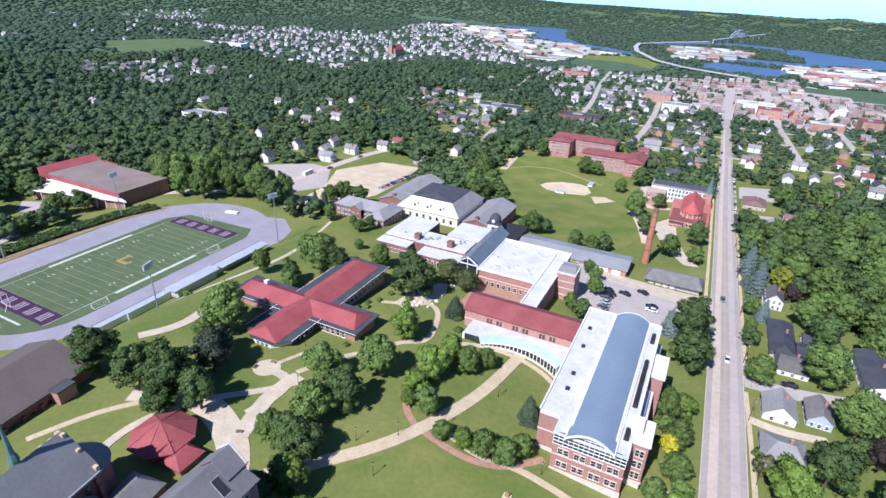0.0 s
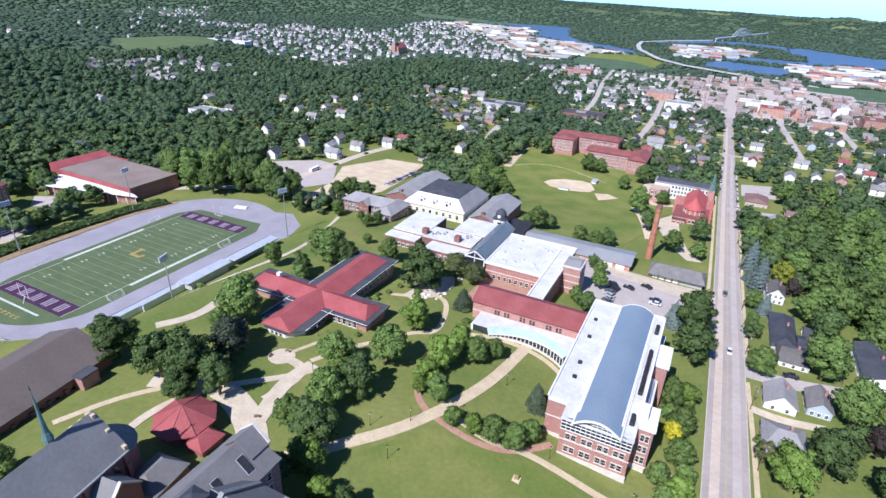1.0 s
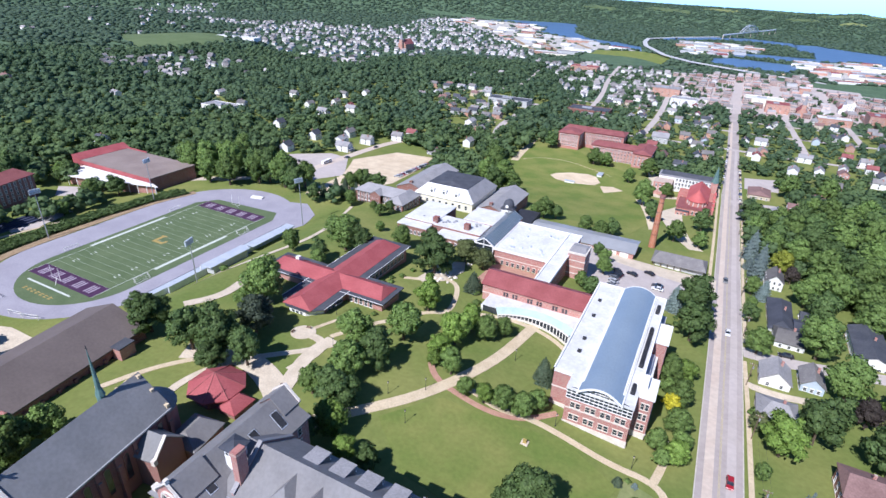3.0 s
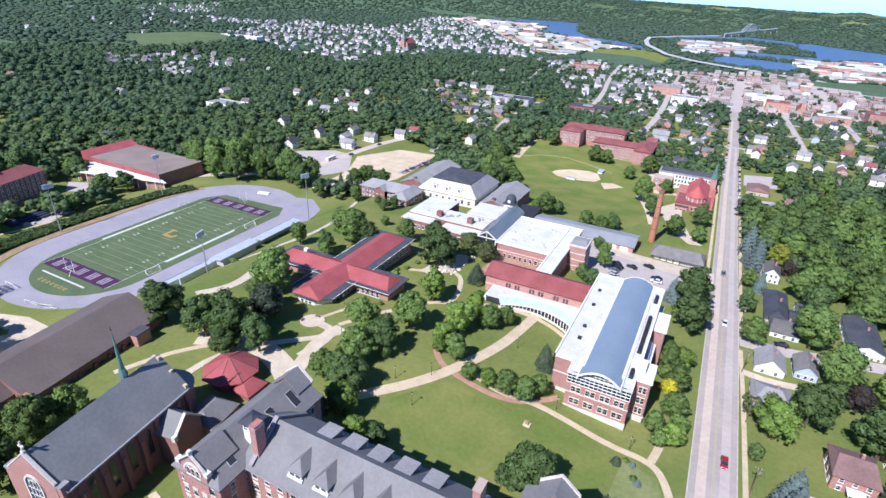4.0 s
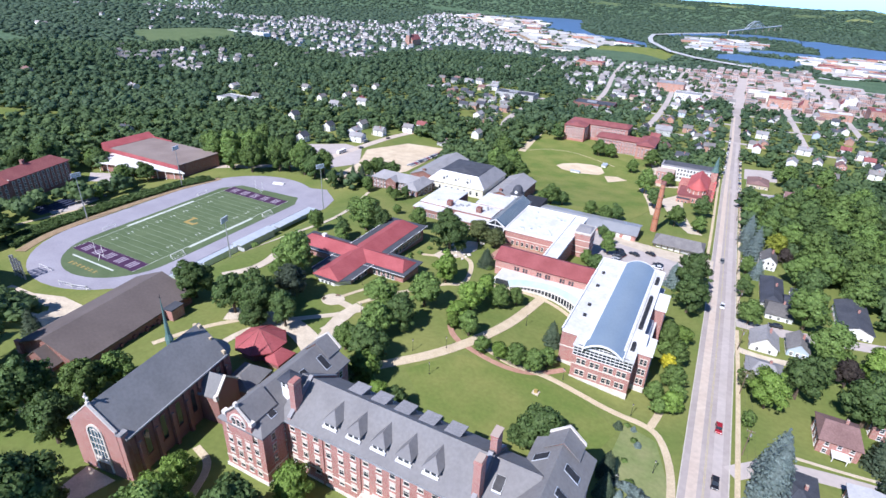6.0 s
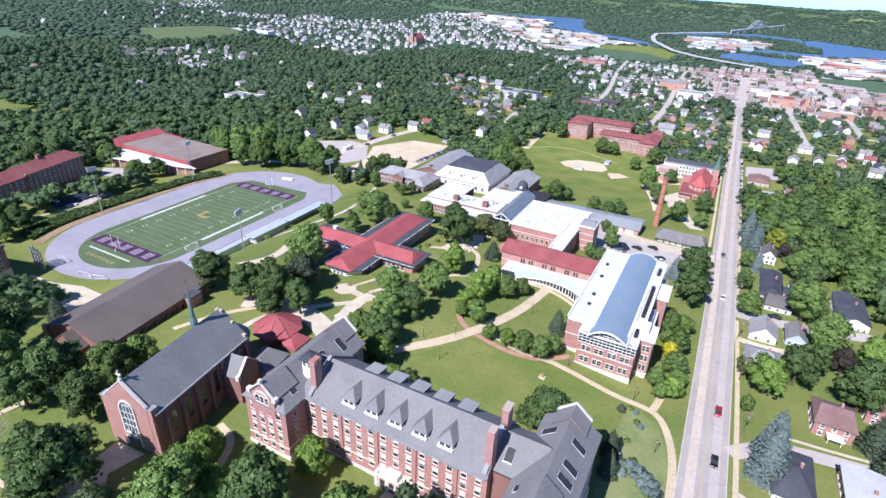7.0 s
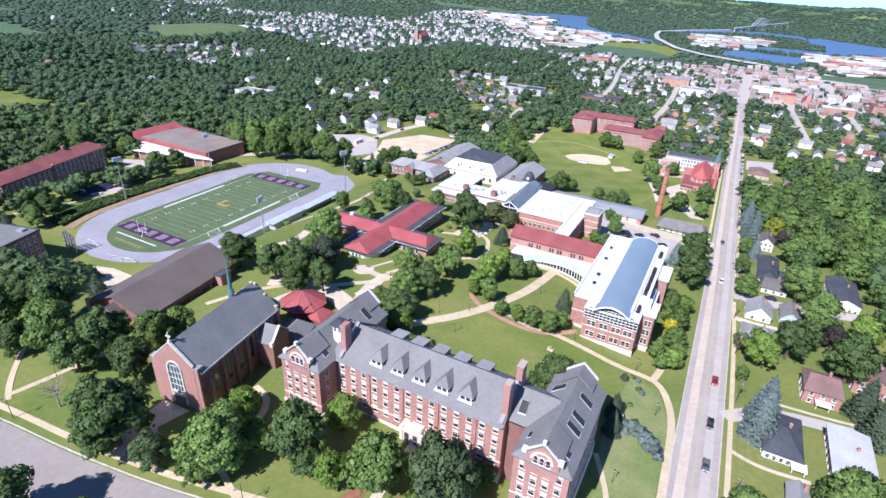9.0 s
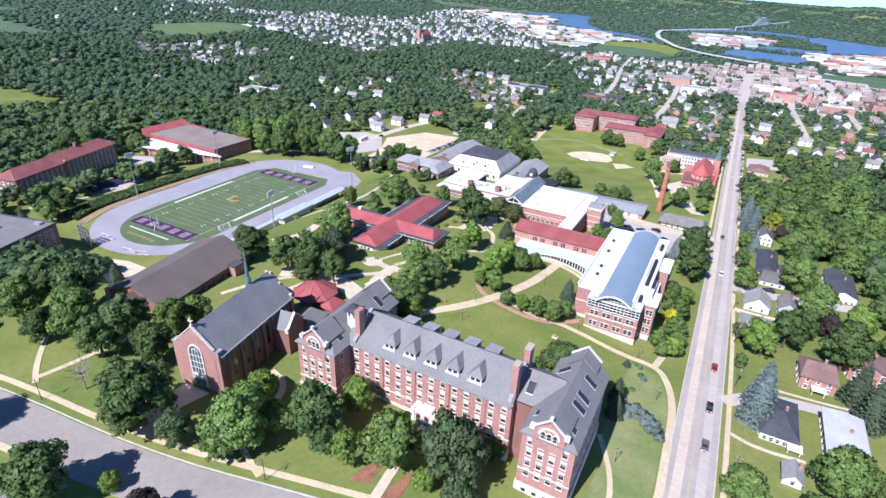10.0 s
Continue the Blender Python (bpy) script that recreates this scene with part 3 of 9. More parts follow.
path("footpath", [(-336, -24), (-331, 0), (-327, 27), (-323, 59), (-321, 84), (-314, 100)], 1.8, "concrete", "pale concrete walk above the sports field", "path", 0.16)
path("footpath", [(-185, 18), (-176, 50), (-172, 92), (-188, 128), (-196, 150)], 2.4, "concrete_pale", "pale concrete walk along the top of the stands", "path", 0.18)
sheet("service_yard", [(-266, -42), (-266, -36), (-250, -35), (-236, -30), (-212, -30), (-186, -46), (-178, -58), (-200, -58), (-222, -50), (-246, -43)], "concrete_pale", "bright bare concrete service yard", "ground", 0.2)
path("footpath", [(-166, 0), (-160, 10), (-160, 20), (-165, 34)], 4.5, "concrete_pale", "pale paved terrace walk behind the stands", "path", 0.2)
sheet("parking_lot", [(-46, 124), (-20, 124), (2, 128), (2, 150), (21, 158), (21, 176), (14, 176), (-12, 175), (-22, 173), (-47, 173)], "asphalt_worn", "grey asphalt parking lot with pale bay lines", "parking lot", 0.12)
sheet("service_apron", [(-40, 163), (21, 161), (21, 177), (-40, 173.5)], "concrete_pale", "pale concrete apron before the workshop", "pavement", 0.17)
sheet("courtyard", [(-80, 86), (-53, 86), (-53, 111), (-80, 111)], "paver", "pinkish paved inner courtyard", "pavement", 0.14)
sheet("church_drive", [(-22, 286), (-12, 305), (-6, 286), (-3, 258), (4, 232), (12, 218), (4, 216), (-8, 236), (-16, 262)], "concrete_pale", "broad pale concrete drive below the round church", "pavement", 0.16)
path("gravel_track", [(-40, 316), (-34, 300), (-26, 268), (-20, 238)], 5.0, "sand", "worn gravel track beside the ball field", "path", 0.15)
sheet("lawn_quad", [(-66, -14), (-50, -28), (-8, -32), (2, 2), (-14, 10), (-28, 8), (-42, 5), (-54, 4)], "lawn", "wide mown green college lawn", "lawn", 0.06)
path("road_slope", [(-166, 372), (-172, 420), (-180, 500), (-186, 560), (-190, 640)], 7.0, "concrete", "pale street climbing beside the ball field", "road", 0.14)
sheet("corner_lot", [(34, 394), (60, 400), (62, 446), (34, 434)], "asphalt_worn", "grey asphalt parking lot beside the street", "parking lot", 0.16)
sheet("upper_lot", [(-349, 212), (-326, 244), (-303, 266), (-282, 262), (-250, 214), (-262, 186), (-289, 176), (-299, 176)], "asphalt_worn", "pale grey parking area behind the track", "parking lot", 0.14)
sheet("sand_lot", [(-276, 262), (-262, 312), (-229, 322), (-214, 262), (-206, 215), (-222, 160), (-238, 154), (-252, 215)], "sand", "bare sandy fenced lot", "ground", 0.2)
path("road_back", [(-420, 112), (-350, 126), (-296, 148), (-282, 184), (-284, 240), (-288, 297), (-286, 340), (-270, 420), (-250, 520)], 8.0, "asphalt_pale", "pale street behind the sports field", "road", 0.16)
path("road_dorm", [(-48, 420), (-40, 395), (-38, 350), (-30, 330), (-14, 330), (16, 336)], 6.0, "concrete_pale", "pale drive between brick buildings", "road", 0.15)
path("road_cross", [(-300, 640), (-160, 690), (-60, 700), (20, 690), (120, 700), (260, 720)], 8.0, "asphalt_worn", "grey cross street in the town", "road", 0.2)
path("road_cross", [(-140, 560), (-30, 570), (22, 566), (110, 560), (220, 590)], 8.0, "asphalt_worn", "grey cross street in the town", "road", 0.2)
path("road_cross", [(24, 345), (60, 350), (150, 372)], 7.0, "asphalt_worn", "grey cross street between houses", "road", 0.15)
path("road_cross", [(-200, 900), (14, 905), (260, 930)], 9.0, "asphalt_worn", "grey cross street in the town", "road", 0.2)

sheet("lawn_east", [(1.5, -84), (18, -78), (19.2, -40), (18.4, -12), (13, 4), (3, 6.5), (1.2, -20), (2, -37), (5, -48)], "lawn_pale", "paler mown lawn beside the street", "lawn", 0.07)
sheet("dormitory_lot", [(-341, 21), (-345, 39), (-345, 56), (-333, 49), (-327, 30), (-331, 19)], "asphalt_worn", "small grey parking lot above the track", "parking lot", 0.2)
sheet("arena_lot", [(-372, 66), (-389, 78), (-372, 88), (-350, 80)], "asphalt_worn", "grey parking lot beside the arena", "parking lot", 0.2)
sheet("meadow", [(-1404, 800), (-1169, 940), (-1014, 800), (-1100, 650)], "meadow", "open green meadow among the woods", "meadow", 0.5, 30.0)
TOWN_STREETS = [[(-78, 590), (-80, 760), (-96, 1000), (-110, 1320)], [(96, 575), (92, 760), (84, 1000), (80, 1320)], [(-170, 660), (-190, 860), (-230, 1100), (-260, 1380)], [(165, 700), (168, 920), (160, 1320)], [(-240, 780), (14, 790), (230, 800)],
                [(-330, 1040), (12, 1045), (260, 1040)], [(-300, 1180), (8, 1185), (280, 1170)], [(-260, 1310), (6, 1310), (300, 1290)], [(-360, 700), (-330, 860), (-380, 1100)], [(-250, 690), (-240, 520), (-210, 420)]]
for s in TOWN_STREETS:
    path("road_town", s, 8.0, "asphalt_worn", "grey worn street between town houses", "road", 0.25)
sheet("town_paving", [(-120, 1080), (-60, 1430), (250, 1350), (225, 920), (110, 860), (34, 860), (-70, 900)], "asphalt_worn", "grey paved yards and lots of the town centre", "pavement", 0.12, 24.0)

# ---- ball field ----
sheet("ball_field", [(-165, 372), (-170, 440), (-150, 462), (-128, 452), (-100, 420), (-64, 396), (-42, 356), (-24, 250), (-34, 206), (-92, 206), (-120, 240), (-150, 320)], "lawn", "broad mown green ball field on a slope", "lawn", 0.12, 8.0)
sheet("infield", [(-122, 347), (-119, 356), (-108, 365), (-94, 369), (-85, 366), (-78, 350), (-81, 340), (-98, 334), (-114, 337)], "sand", "pale sandy baseball infield", "infield", 0.24)
sheet("infield", [(-76, 340), (-66, 345), (-56, 337), (-69, 322)], "sand", "small pale sandy practice diamond", "infield", 0.24)

# ---- river, harbour and flats ----
def flat(name, poly, z, material, label, category):
    bm = bmesh.new()
    solid(bm, [(x, y, z - 1.5) for x, y in poly], [(x, y, z) for x, y in poly])
    return surface(name, bm, M[material], label, category)


RIVER = [(-1678, 2855), (-1513, 2884), (-1313, 2909), (-1083, 2920), (-870, 2938), (-770, 2899), (-724, 2695), (-640, 2365), (-527, 2156), (-405, 2091), (-308, 1994), (-283, 1854), (-372, 1925), (-532, 2089), (-646, 2177), (-756, 2220), (-826, 2545), (-934, 2644), (-1134, 2765), (-1313, 2800), (-1510, 2785), (-1659, 2790)]
RIVER_EAST = [(190, 2600), (265, 2614), (348, 2500), (453, 2398), (639, 2298), (1200, 2200), (1200, 1700), (544, 1889), (397, 2027), (347, 2050), (268, 2014), (227, 1975), (141, 1927), (64, 1938), (-17, 1930), (-21, 2040), (81, 2075), (218, 2063), (224, 2274), (186, 2290)]
CHANNEL = [(-294, 2450), (-158, 2670), (21, 2758), (195, 2646), (192, 2474), (23, 2598), (-146, 2532), (-275, 2330)]
HARBOUR = [(-74, 1826), (-15, 1883), (63, 1857), (144, 1824), (165, 1799), (132, 1624), (90, 1624), (21, 1653), (-60, 1679)]
RIVER_FIELD = [(-410, 1487), (-413, 1771), (-283, 1844), (-169, 1768), (-172, 1534), (-185, 1424), (-266, 1394), (-355, 1394)]
YARD_WEST = [(-1378, 2600), (-1284, 2740), (-1134, 2750), (-934, 2630), (-826, 2530), (-762, 2215), (-646, 2165), (-532, 2078), (-372, 1912), (-300, 1860), (-417, 1788), (-429, 1439), (-506, 1472), (-669, 1723), (-890, 2053), (-1109, 2311)]
YARD_EAST = [(171, 1920), (230, 1960), (350, 2035), (400, 2010), (560, 1870), (560, 1440), (382, 1443), (323, 1534), (218, 1489), (182, 1632), (170, 1776)]
ISLAND = [(-215, 2140), (-150, 1890), (-60, 1900), (-24, 1900), (-25, 2052), (70, 2090), (60, 2260), (-40, 2400), (-180, 2330)]
for outline in (RIVER, RIVER_EAST, CHANNEL):
    flat("water_river", outline, -57.2, "water", "wide calm blue river beyond the town", "water")
flat("water_harbour", HARBOUR, -57.2, "water", "still blue harbour basin", "water")
flat("field_flat", RIVER_FIELD, -57.0, "lawn", "flat green open field by the river", "field")
flat("field_flat", [(160, 1466), (319, 1510), (360, 1430), (290, 1185), (216, 1269), (160, 1330)], -57.0, "lawn_pale", "dry green flats beside the harbour yards", "field")
flat("yard_flat", YARD_WEST, -57.3, "yard", "pale industrial yards along the river", "ground")
flat("yard_flat", YARD_EAST, -57.1, "yard", "pale industrial yards along the harbour", "ground")
flat("yard_flat", [(-60, 1610), (150, 1560), (165, 1610), (90, 1616), (21, 1645), (-62, 1668)], -57.1, "sand", "pale strip of shore by the harbour", "ground")
flat("yard_flat", ISLAND, -57.2, "meadow", "green and paved flats of the river island", "ground")
for s in ([(-540, 1560), (-700, 1830), (-900, 2130), (-1080, 2370)], [(-480, 1600), (-640, 1900), (-760, 2130)], [(-440, 1800), (-600, 2060), (-820, 2330)]):
    path("rail_track", s, 14.0, "soil", "dark strip of railway tracks through the yards", "railway", 1.4)

# pale fields on the far hills
for i, (x, y, w, d) in enumerate(((-560, 3560, 260, 60), (-250, 3700, 200, 50), (60, 3780, 240, 60), (330, 3700, 260, 70), (520, 3800, 200, 60), (-900, 3450, 200, 50), (180, 3560, 160, 40), (420, 3480, 120, 30))):
    sheet("far_field", [(x, y), (x + w, y - 20), (x + w - 20, y + d), (x + 30, y + d + 10)], ("meadow", "lawn_pale", "meadow")[i % 3], "pale far field on the hills", "field", 4.5, 60.0)


# ---- the college hall: long brick block between two wings ----
def college_hall():
    h = thing("college_hall", (-42, -55, 19), "long red brick college hall with grey slate roof and dormers", "building")
    E_, R_ = 37.5, 43.9
    part("wall", boxes((-70, -18.3, -64, -46, 12, E_)), M["brick"], h)
    part("roof", gable(bmesh.new(), -71, -19.0, -64, -46, E_, R_, "x", 0.7, 0.4), M["slate"], h)
    part("connector", boxes((-18.3, -13, -61.5, -46, 12, 37)), M["brick_dark_shaded"], h)
    part("connector_roof", gable(bmesh.new(), -18.8, -7.6, -61.5, -46, 37, 42.4, "x", 0.0, 0.35), M["slate"], h)
    for nm, x0, x1, y0, y1, xa in (("west_wing", -84.0, -70.3, -71.5, -38.5, -77.2), ("east_wing", -13.0, 0.4, -70.5, -39.0, -6.3)):
        w = part("wing_wall", boxes((x0, x1, y0, y1, 10, E_)), M["brick"], h)
        part("wing_roof", gable(bmesh.new(), x0, x1, y0, y1, E_, 43.0, "y", 0.6, 0.4, 6.5, 2.0), M["slate"], h)
        # pedimented brick gable over the wing's front
        bm = gable_wall(bmesh.new(), xa - 4.0, xa + 4.0, y0 - 0.5, y0 + 4.5, 34.0, 40.0, 43.4)
        ped = part("pediment", bm, M["brick"], h)
        part("pediment_roof", gable(bmesh.new(), xa - 4.0, xa + 4.0, y0 - 0.4, y0 + 7.5, 40.4, 43.9, "y", 0.45, 0.3), M["slate"], h)
        bm = bmesh.new()
        for i in range(10):
            a, b = math.pi * i / 10, math.pi * (i + 1) / 10
            q = [(xa + r * math.cos(k), 38.6 + r * math.sin(k)) for r, k in ((2.3, a), (2.75, a), (2.75, b), (2.3, b))]
            solid(bm, [(x, y0 - 0.45, z) for x, z in q], [(x, y0 - 0.75, z) for x, z in q])
        part("arch", bm, M["stone"], h, "pale stone arch in the brick gable")
        bm = bmesh.new()
        for s in (-1, 1):
            q = [(xa + s * 4.5, 40.0), (xa + s * 4.5, 40.5), (xa, 44.2), (xa, 43.7)]
            solid(bm, [(x, y0 - 0.85, z) for x, z in q], [(x, y0 - 0.3, z) for x, z in q])
        box(bm, xa - 4.9, xa - 3.7, y0 - 0.9, y0 + 0.4, 39.6, 40.7), box(bm, xa + 3.7, xa + 4.9, y0 - 0.9, y0 + 0.4, 39.6, 40.7), box(bm, xa - 0.4, xa + 0.4, y0 - 0.9, y0, 43.8, 44.9)
        part("pediment_coping", bm, M["stone"], h, "pale stone coping of the gable")
        for k in (-1.5, 0, 1.5):
            window(h, xa + k, y0 - 0.5, 37.6, "S", 0.95, 1.6, arched=True)
        part("rear_gable", gable_wall(bmesh.new(), xa - 4.0, xa + 4.0, y1 - 4.5, y1 + 0.4, 34.0, 40.0, 43.4), M["brick"], h)
        part("rear_gable_roof", gable(bmesh.new(), xa - 4.0, xa + 4.0, y1 - 4.6, y1 + 0.2, 40.4, 43.9, "y", 0.3, 0.3), M["slate"], h)
        bm = bmesh.new()
        for k in (-1, 1):
            q = [(xa + k * 4.4, 40.1), (xa + k * 4.4, 40.6), (xa, 44.3), (xa, 43.8)]
            solid(bm, [(x, y1 + 0.2, z) for x, z in q], [(x, y1 + 0.8, z) for x, z in q])
        part("rear_coping", bm, M["stone"], h, "pale stone coping of the gable")
        bm = boxes((x0 - 0.35, x1 + 0.35, y0 - 0.35, y1, 10, 19.6 if x0 > -50 else 21.6))
        part("base_course", bm, M["stone"], h, "pale stone basement course")
        bm = boxes((x0 - 0.12, x1 + 0.12, y0 - 0.12, y1 + 0.12, 36.6, 37.3), (x0 - 0.1, x1 + 0.1, y0 - 0.1, y1 + 0.1, 24.3, 24.7))
        part("string_course", bm, M["stone"], h, "thin pale stone string course")
        for z in (33.6, 30.0, 26.4, 22.8):
            for k in (-4.4, -1.45, 1.45, 4.4):
                window(h, xa + k, y0, z, "S", 1.3, 2.1, blind=0.5 if (k + z) % 2 > 1 else 0.3)
        if x0 > -50:
            for k in (-4.4, -1.45, 1.45, 4.4):
                window(h, xa + k, y0 - 0.35, 17.2, "S", 1.15, 1.2, bars=0)
        windows(h, y0 + 1, y1 - 1, x1, "E", (33.6, 30.0, 26.4, 22.8), 7, 1.1, 2.0)
        windows(h, y0 + 1, y1 - 1, x0, "W", (33.6, 30.0, 26.4, 22.8), 7, 1.1, 2.0)
        windows(h, x0 + 1, x1 - 1, y1, "N", (33.6, 30.0, 26.4, 22.8), 4, 1.1, 2.0)
    part("base_course", boxes((-70, -18.2, -64.3, -63.9, 12, 20.9)), M["stone"], h, "pale stone basement course")
    part("string_course", boxes((-70, -18.2, -64.14, -63.9, 36.7, 37.3), (-70, -18.2, -64.12, -63.9, 24.4, 24.75)), M["stone"], h, "thin pale stone string course")
    for i in range(14):
        x = -68.0 + i * 3.66
        for j, z in enumerate((34.0, 30.4, 26.8, 23.2)):
            window(h, x, -64, z, "S", 1.35, 2.05, arched=(j == 0), blind=(0.5, 0.3, 0.65)[(i * 2 + j) % 3])
    windows(h, -69, -18, -46, "N", (34.0, 30.4, 26.8, 23.2), 15, 1.2, 1.9)
    # brick piers between the bays
    for i in range(15):
        x = -69.83 + i * 3.66
        if i % 3 == 0:
            part("pier", boxes((x - 0.35, x + 0.35, -64.32, -63.9, 20, 36.6)), M["brick"], h)
    # entrance porch
    part("porch", boxes((-47.2, -37.8, -66.0, -64, 18, 23.6), (-47.6, -37.4, -66.4, -64, 23.6, 24.1), (-44.4, -40.6, -66.2, -64, 24.1, 25.6), (-47.4, -46.4, -66.3, -65.6, 18, 24.6), (-38.6, -37.6, -66.3, -65.6, 18, 24.6)), M["stone"], h, "pale carved stone entrance porch")
    for x in (-45.2, -42.5, -39.8):
        window(h, x, -66.0, 19.6, "S", 1.3, 2.4, arched=True, frame_m="brick")
    # hipped dormers
    for i in range(5):
        dormer(h, -57.2 + i * 6.85, -60.6, 39.6, -1)
    for i in range(5):
        flat_dormer(h, -57.2 + i * 6.85, -48.9, 39.9)
    # chimneys and fire walls
    for x, top in ((-68.6, 47.6), (-19.2, 48.6)):
        part("fire_wall", gable_wall(bmesh.new(), x - 0.4, x + 0.4, -64.2, -45.8, 36, 37.9, 44.4, "x"), M["brick"], h)
        part("chimney", boxes((x - 0.85, x + 0.85, -62.4, -59.8, 36, top), (x - 1.0, x + 1.0, -62.55, -59.65, top - 0.9, top - 0.5)), M["brick"], h)
        if x > -50:
            part("chimney", boxes((x - 0.8, x + 0.8, -53.8, -50.6, 40, top - 0.9), (x - 0.95, x + 0.95, -53.95, -50.45, top - 0.9, top - 0.6)), M["brick"], h)
        part("coping", gable(bmesh.new(), x - 0.45, x + 0.45, -64.2, -45.8, 38.15, 44.65, "x", 0.1, 0.25), M["slate_light"], h)
    # little white belfry
    c = part("belfry", boxes((-73.6, -70.4, -60.6, -57.4, 39, 45.4)), M["white"], h, "small white louvred belfry")
    bm = bmesh.new()
    gable(bm, -73.8, -70.2, -60.8, -57.2, 45.65, 46.7, "y", 0.5, 0.25, 2.3, 2.3)
    part("belfry_roof", bm, M["shingle_black"], h, "near-black low belfry roof")
    for x in (-72.8, -71.2):
        window(h, x, -60.6, 43.2, "S", 0.9, 1.3, frame_m="white")
    # roof lights
    for x, y, s in ((-73.2, -66, 1), (-73.2, -52, 1), (-73.2, -45, 1), (-2.6, -66.5, 1), (-2.6, -59.0, 1), (-2.6, -55.0, 1), (-2.6, -48.0, 1), (-10.2, -65.0, -1), (-10.2, -46.5, -1)):
        xm = -77.15 if x < -50 else -6.3
        k = (43.0 - 37.5) / 6.75
        bm = bmesh.new()
        for d, hh in ((0.0, 0.0),):
            a, b = abs(x - xm) - 1.75, abs(x - xm) + 1.75
            q = [(xm + s * u, y + v, 43.0 - k * u) for u, v in ((a, -1.05), (b, -1.05), (b, 1.05), (a, 1.05))]
            solid(bm, [(p[0], p[1], p[2] - 0.3) for p in q], [(p[0], p[1], p[2] + 0.2) for p in q])
        sl = part("skylight", bm, M["metal_pale"], h, "white-framed roof light")
        bm = bmesh.new()
        q = [(xm + s * u, y + v, 43.0 - k * u + 0.2) for u, v in ((a + 0.12, -0.95), (b - 0.12, -0.95), (b - 0.12, 0.95), (a + 0.12, 0.95))]
        solid(bm, [(p[0], p[1], p[2] - 0.1) for p in q], [(p[0], p[1], p[2] + 0.04) for p in q])
        part("skylight_pane", bm, M["dark"], sl, "dark roof light pane")
    bm = bmesh.new()
    q = [(-16.8, -59.6), (-14.6, -59.6), (-14.6, -56.6), (-16.8, -56.6)]
    rise = lambda y: 37.0 + (y + 61.5) * 0.697
    solid(bm, [(x, y, rise(y) - 0.2) for x, y in q], [(x, y, rise(y) + 0.4) for x, y in q])
    sl = part("skylight", bm, M["metal_grey"], h, "grey-framed roof light")
    bm = bmesh.new()
    q = [(-16.72, -59.3), (-14.68, -59.3), (-14.68, -56.66), (-16.72, -56.66)]
    solid(bm, [(x, y, rise(y) + 0.3) for x, y in q], [(x, y, rise(y) + 0.45) for x, y in q])
    part("skylight_pane", bm, M["dark"], sl, "dark roof light pane")
    # gutters
    part("gutter", boxes((-71, -18.8, -65.0, -64.75, 36.7, 37.0)), M["metal_grey"], h)
    return h


def dormer(parent, x, y, z, s):
    """A small hipped dormer with a tall roof running back into the slope; s is -1 where it looks south and 1 where it looks north."""
    w, top = 1.8, z + 3.1
    yf = y + s * 1.9
    yb = yf - s * 6.4
    lo = z + 0.75
    box_ = part("dormer", boxes((x - w, x + w, min(yf, yb), max(yf, yb), z - 2.2, lo)), M["slate"], parent)
    bm = bmesh.new()
    base = [(x - w - 0.4, yf + s * 0.45, lo), (x + w + 0.4, yf + s * 0.45, lo), (x + w + 0.4, yb, lo), (x - w - 0.4, yb, lo)]
    v = [bm.verts.new(p) for p in base]
    r0, r1 = bm.verts.new((x, yf - s * 2.0, top)), bm.verts.new((x, yb, top))
    bm.faces.new(v), bm.faces.new((v[0], v[1], r0)), bm.faces.new((v[1], v[2], r1, r0)), bm.faces.new((v[2], v[3], r1)), bm.faces.new((v[3], v[0], r0, r1))
    bmesh.ops.recalc_face_normals(bm, faces=bm.faces)
    part("dormer_roof", bm, M["slate"], box_)
    part("dormer_sill", boxes((x - w - 0.25, x + w + 0.25, min(yf - s * 0.05, yf + s * 0.5), max(yf - s * 0.05, yf + s * 0.5), z - 1.1, z - 0.55)), M["white"], box_, "white painted dormer sill")
    part("dormer_front", boxes((x - w + 0.1, x + w - 0.1, min(yf, yf + s * 0.1), max(yf, yf + s * 0.1), z - 0.6, z + 0.7)), M["white"], box_)
    for k in (-0.8, 0.8):
        window(parent, x + k, yf + s * 0.1, z - 0.5, "S" if s < 0 else "N", 1.2, 1.05, frame_m="white", bars=0)


def flat_dormer(parent, x, y, z):
    """A broad shed dormer with a nearly flat roof that looks north."""
    part("rear_dormer", boxes((x - 1.8, x + 1.8, y - 4.5, y + 0.6, z - 3.0, z + 1.6)), M["slate"], parent)
    bm = bmesh.new()
    q = [(x - 2.1, y - 4.6, z + 2.5), (x + 2.1, y - 4.6, z + 2.5), (x + 2.1, y + 0.9, z + 1.6), (x - 2.1, y + 0.9, z + 1.6)]
    solid(bm, [(a, b, c - 0.3) for a, b, c in q], q)
    part("rear_dormer_roof", bm, M["slate_light"], parent, "pale grey flat dormer roof")
    for k in (-1.0, 1.0):
        window(parent, x + k, y + 0.6, z - 0.2, "N", 1.3, 1.3, frame_m="white", bars=0)


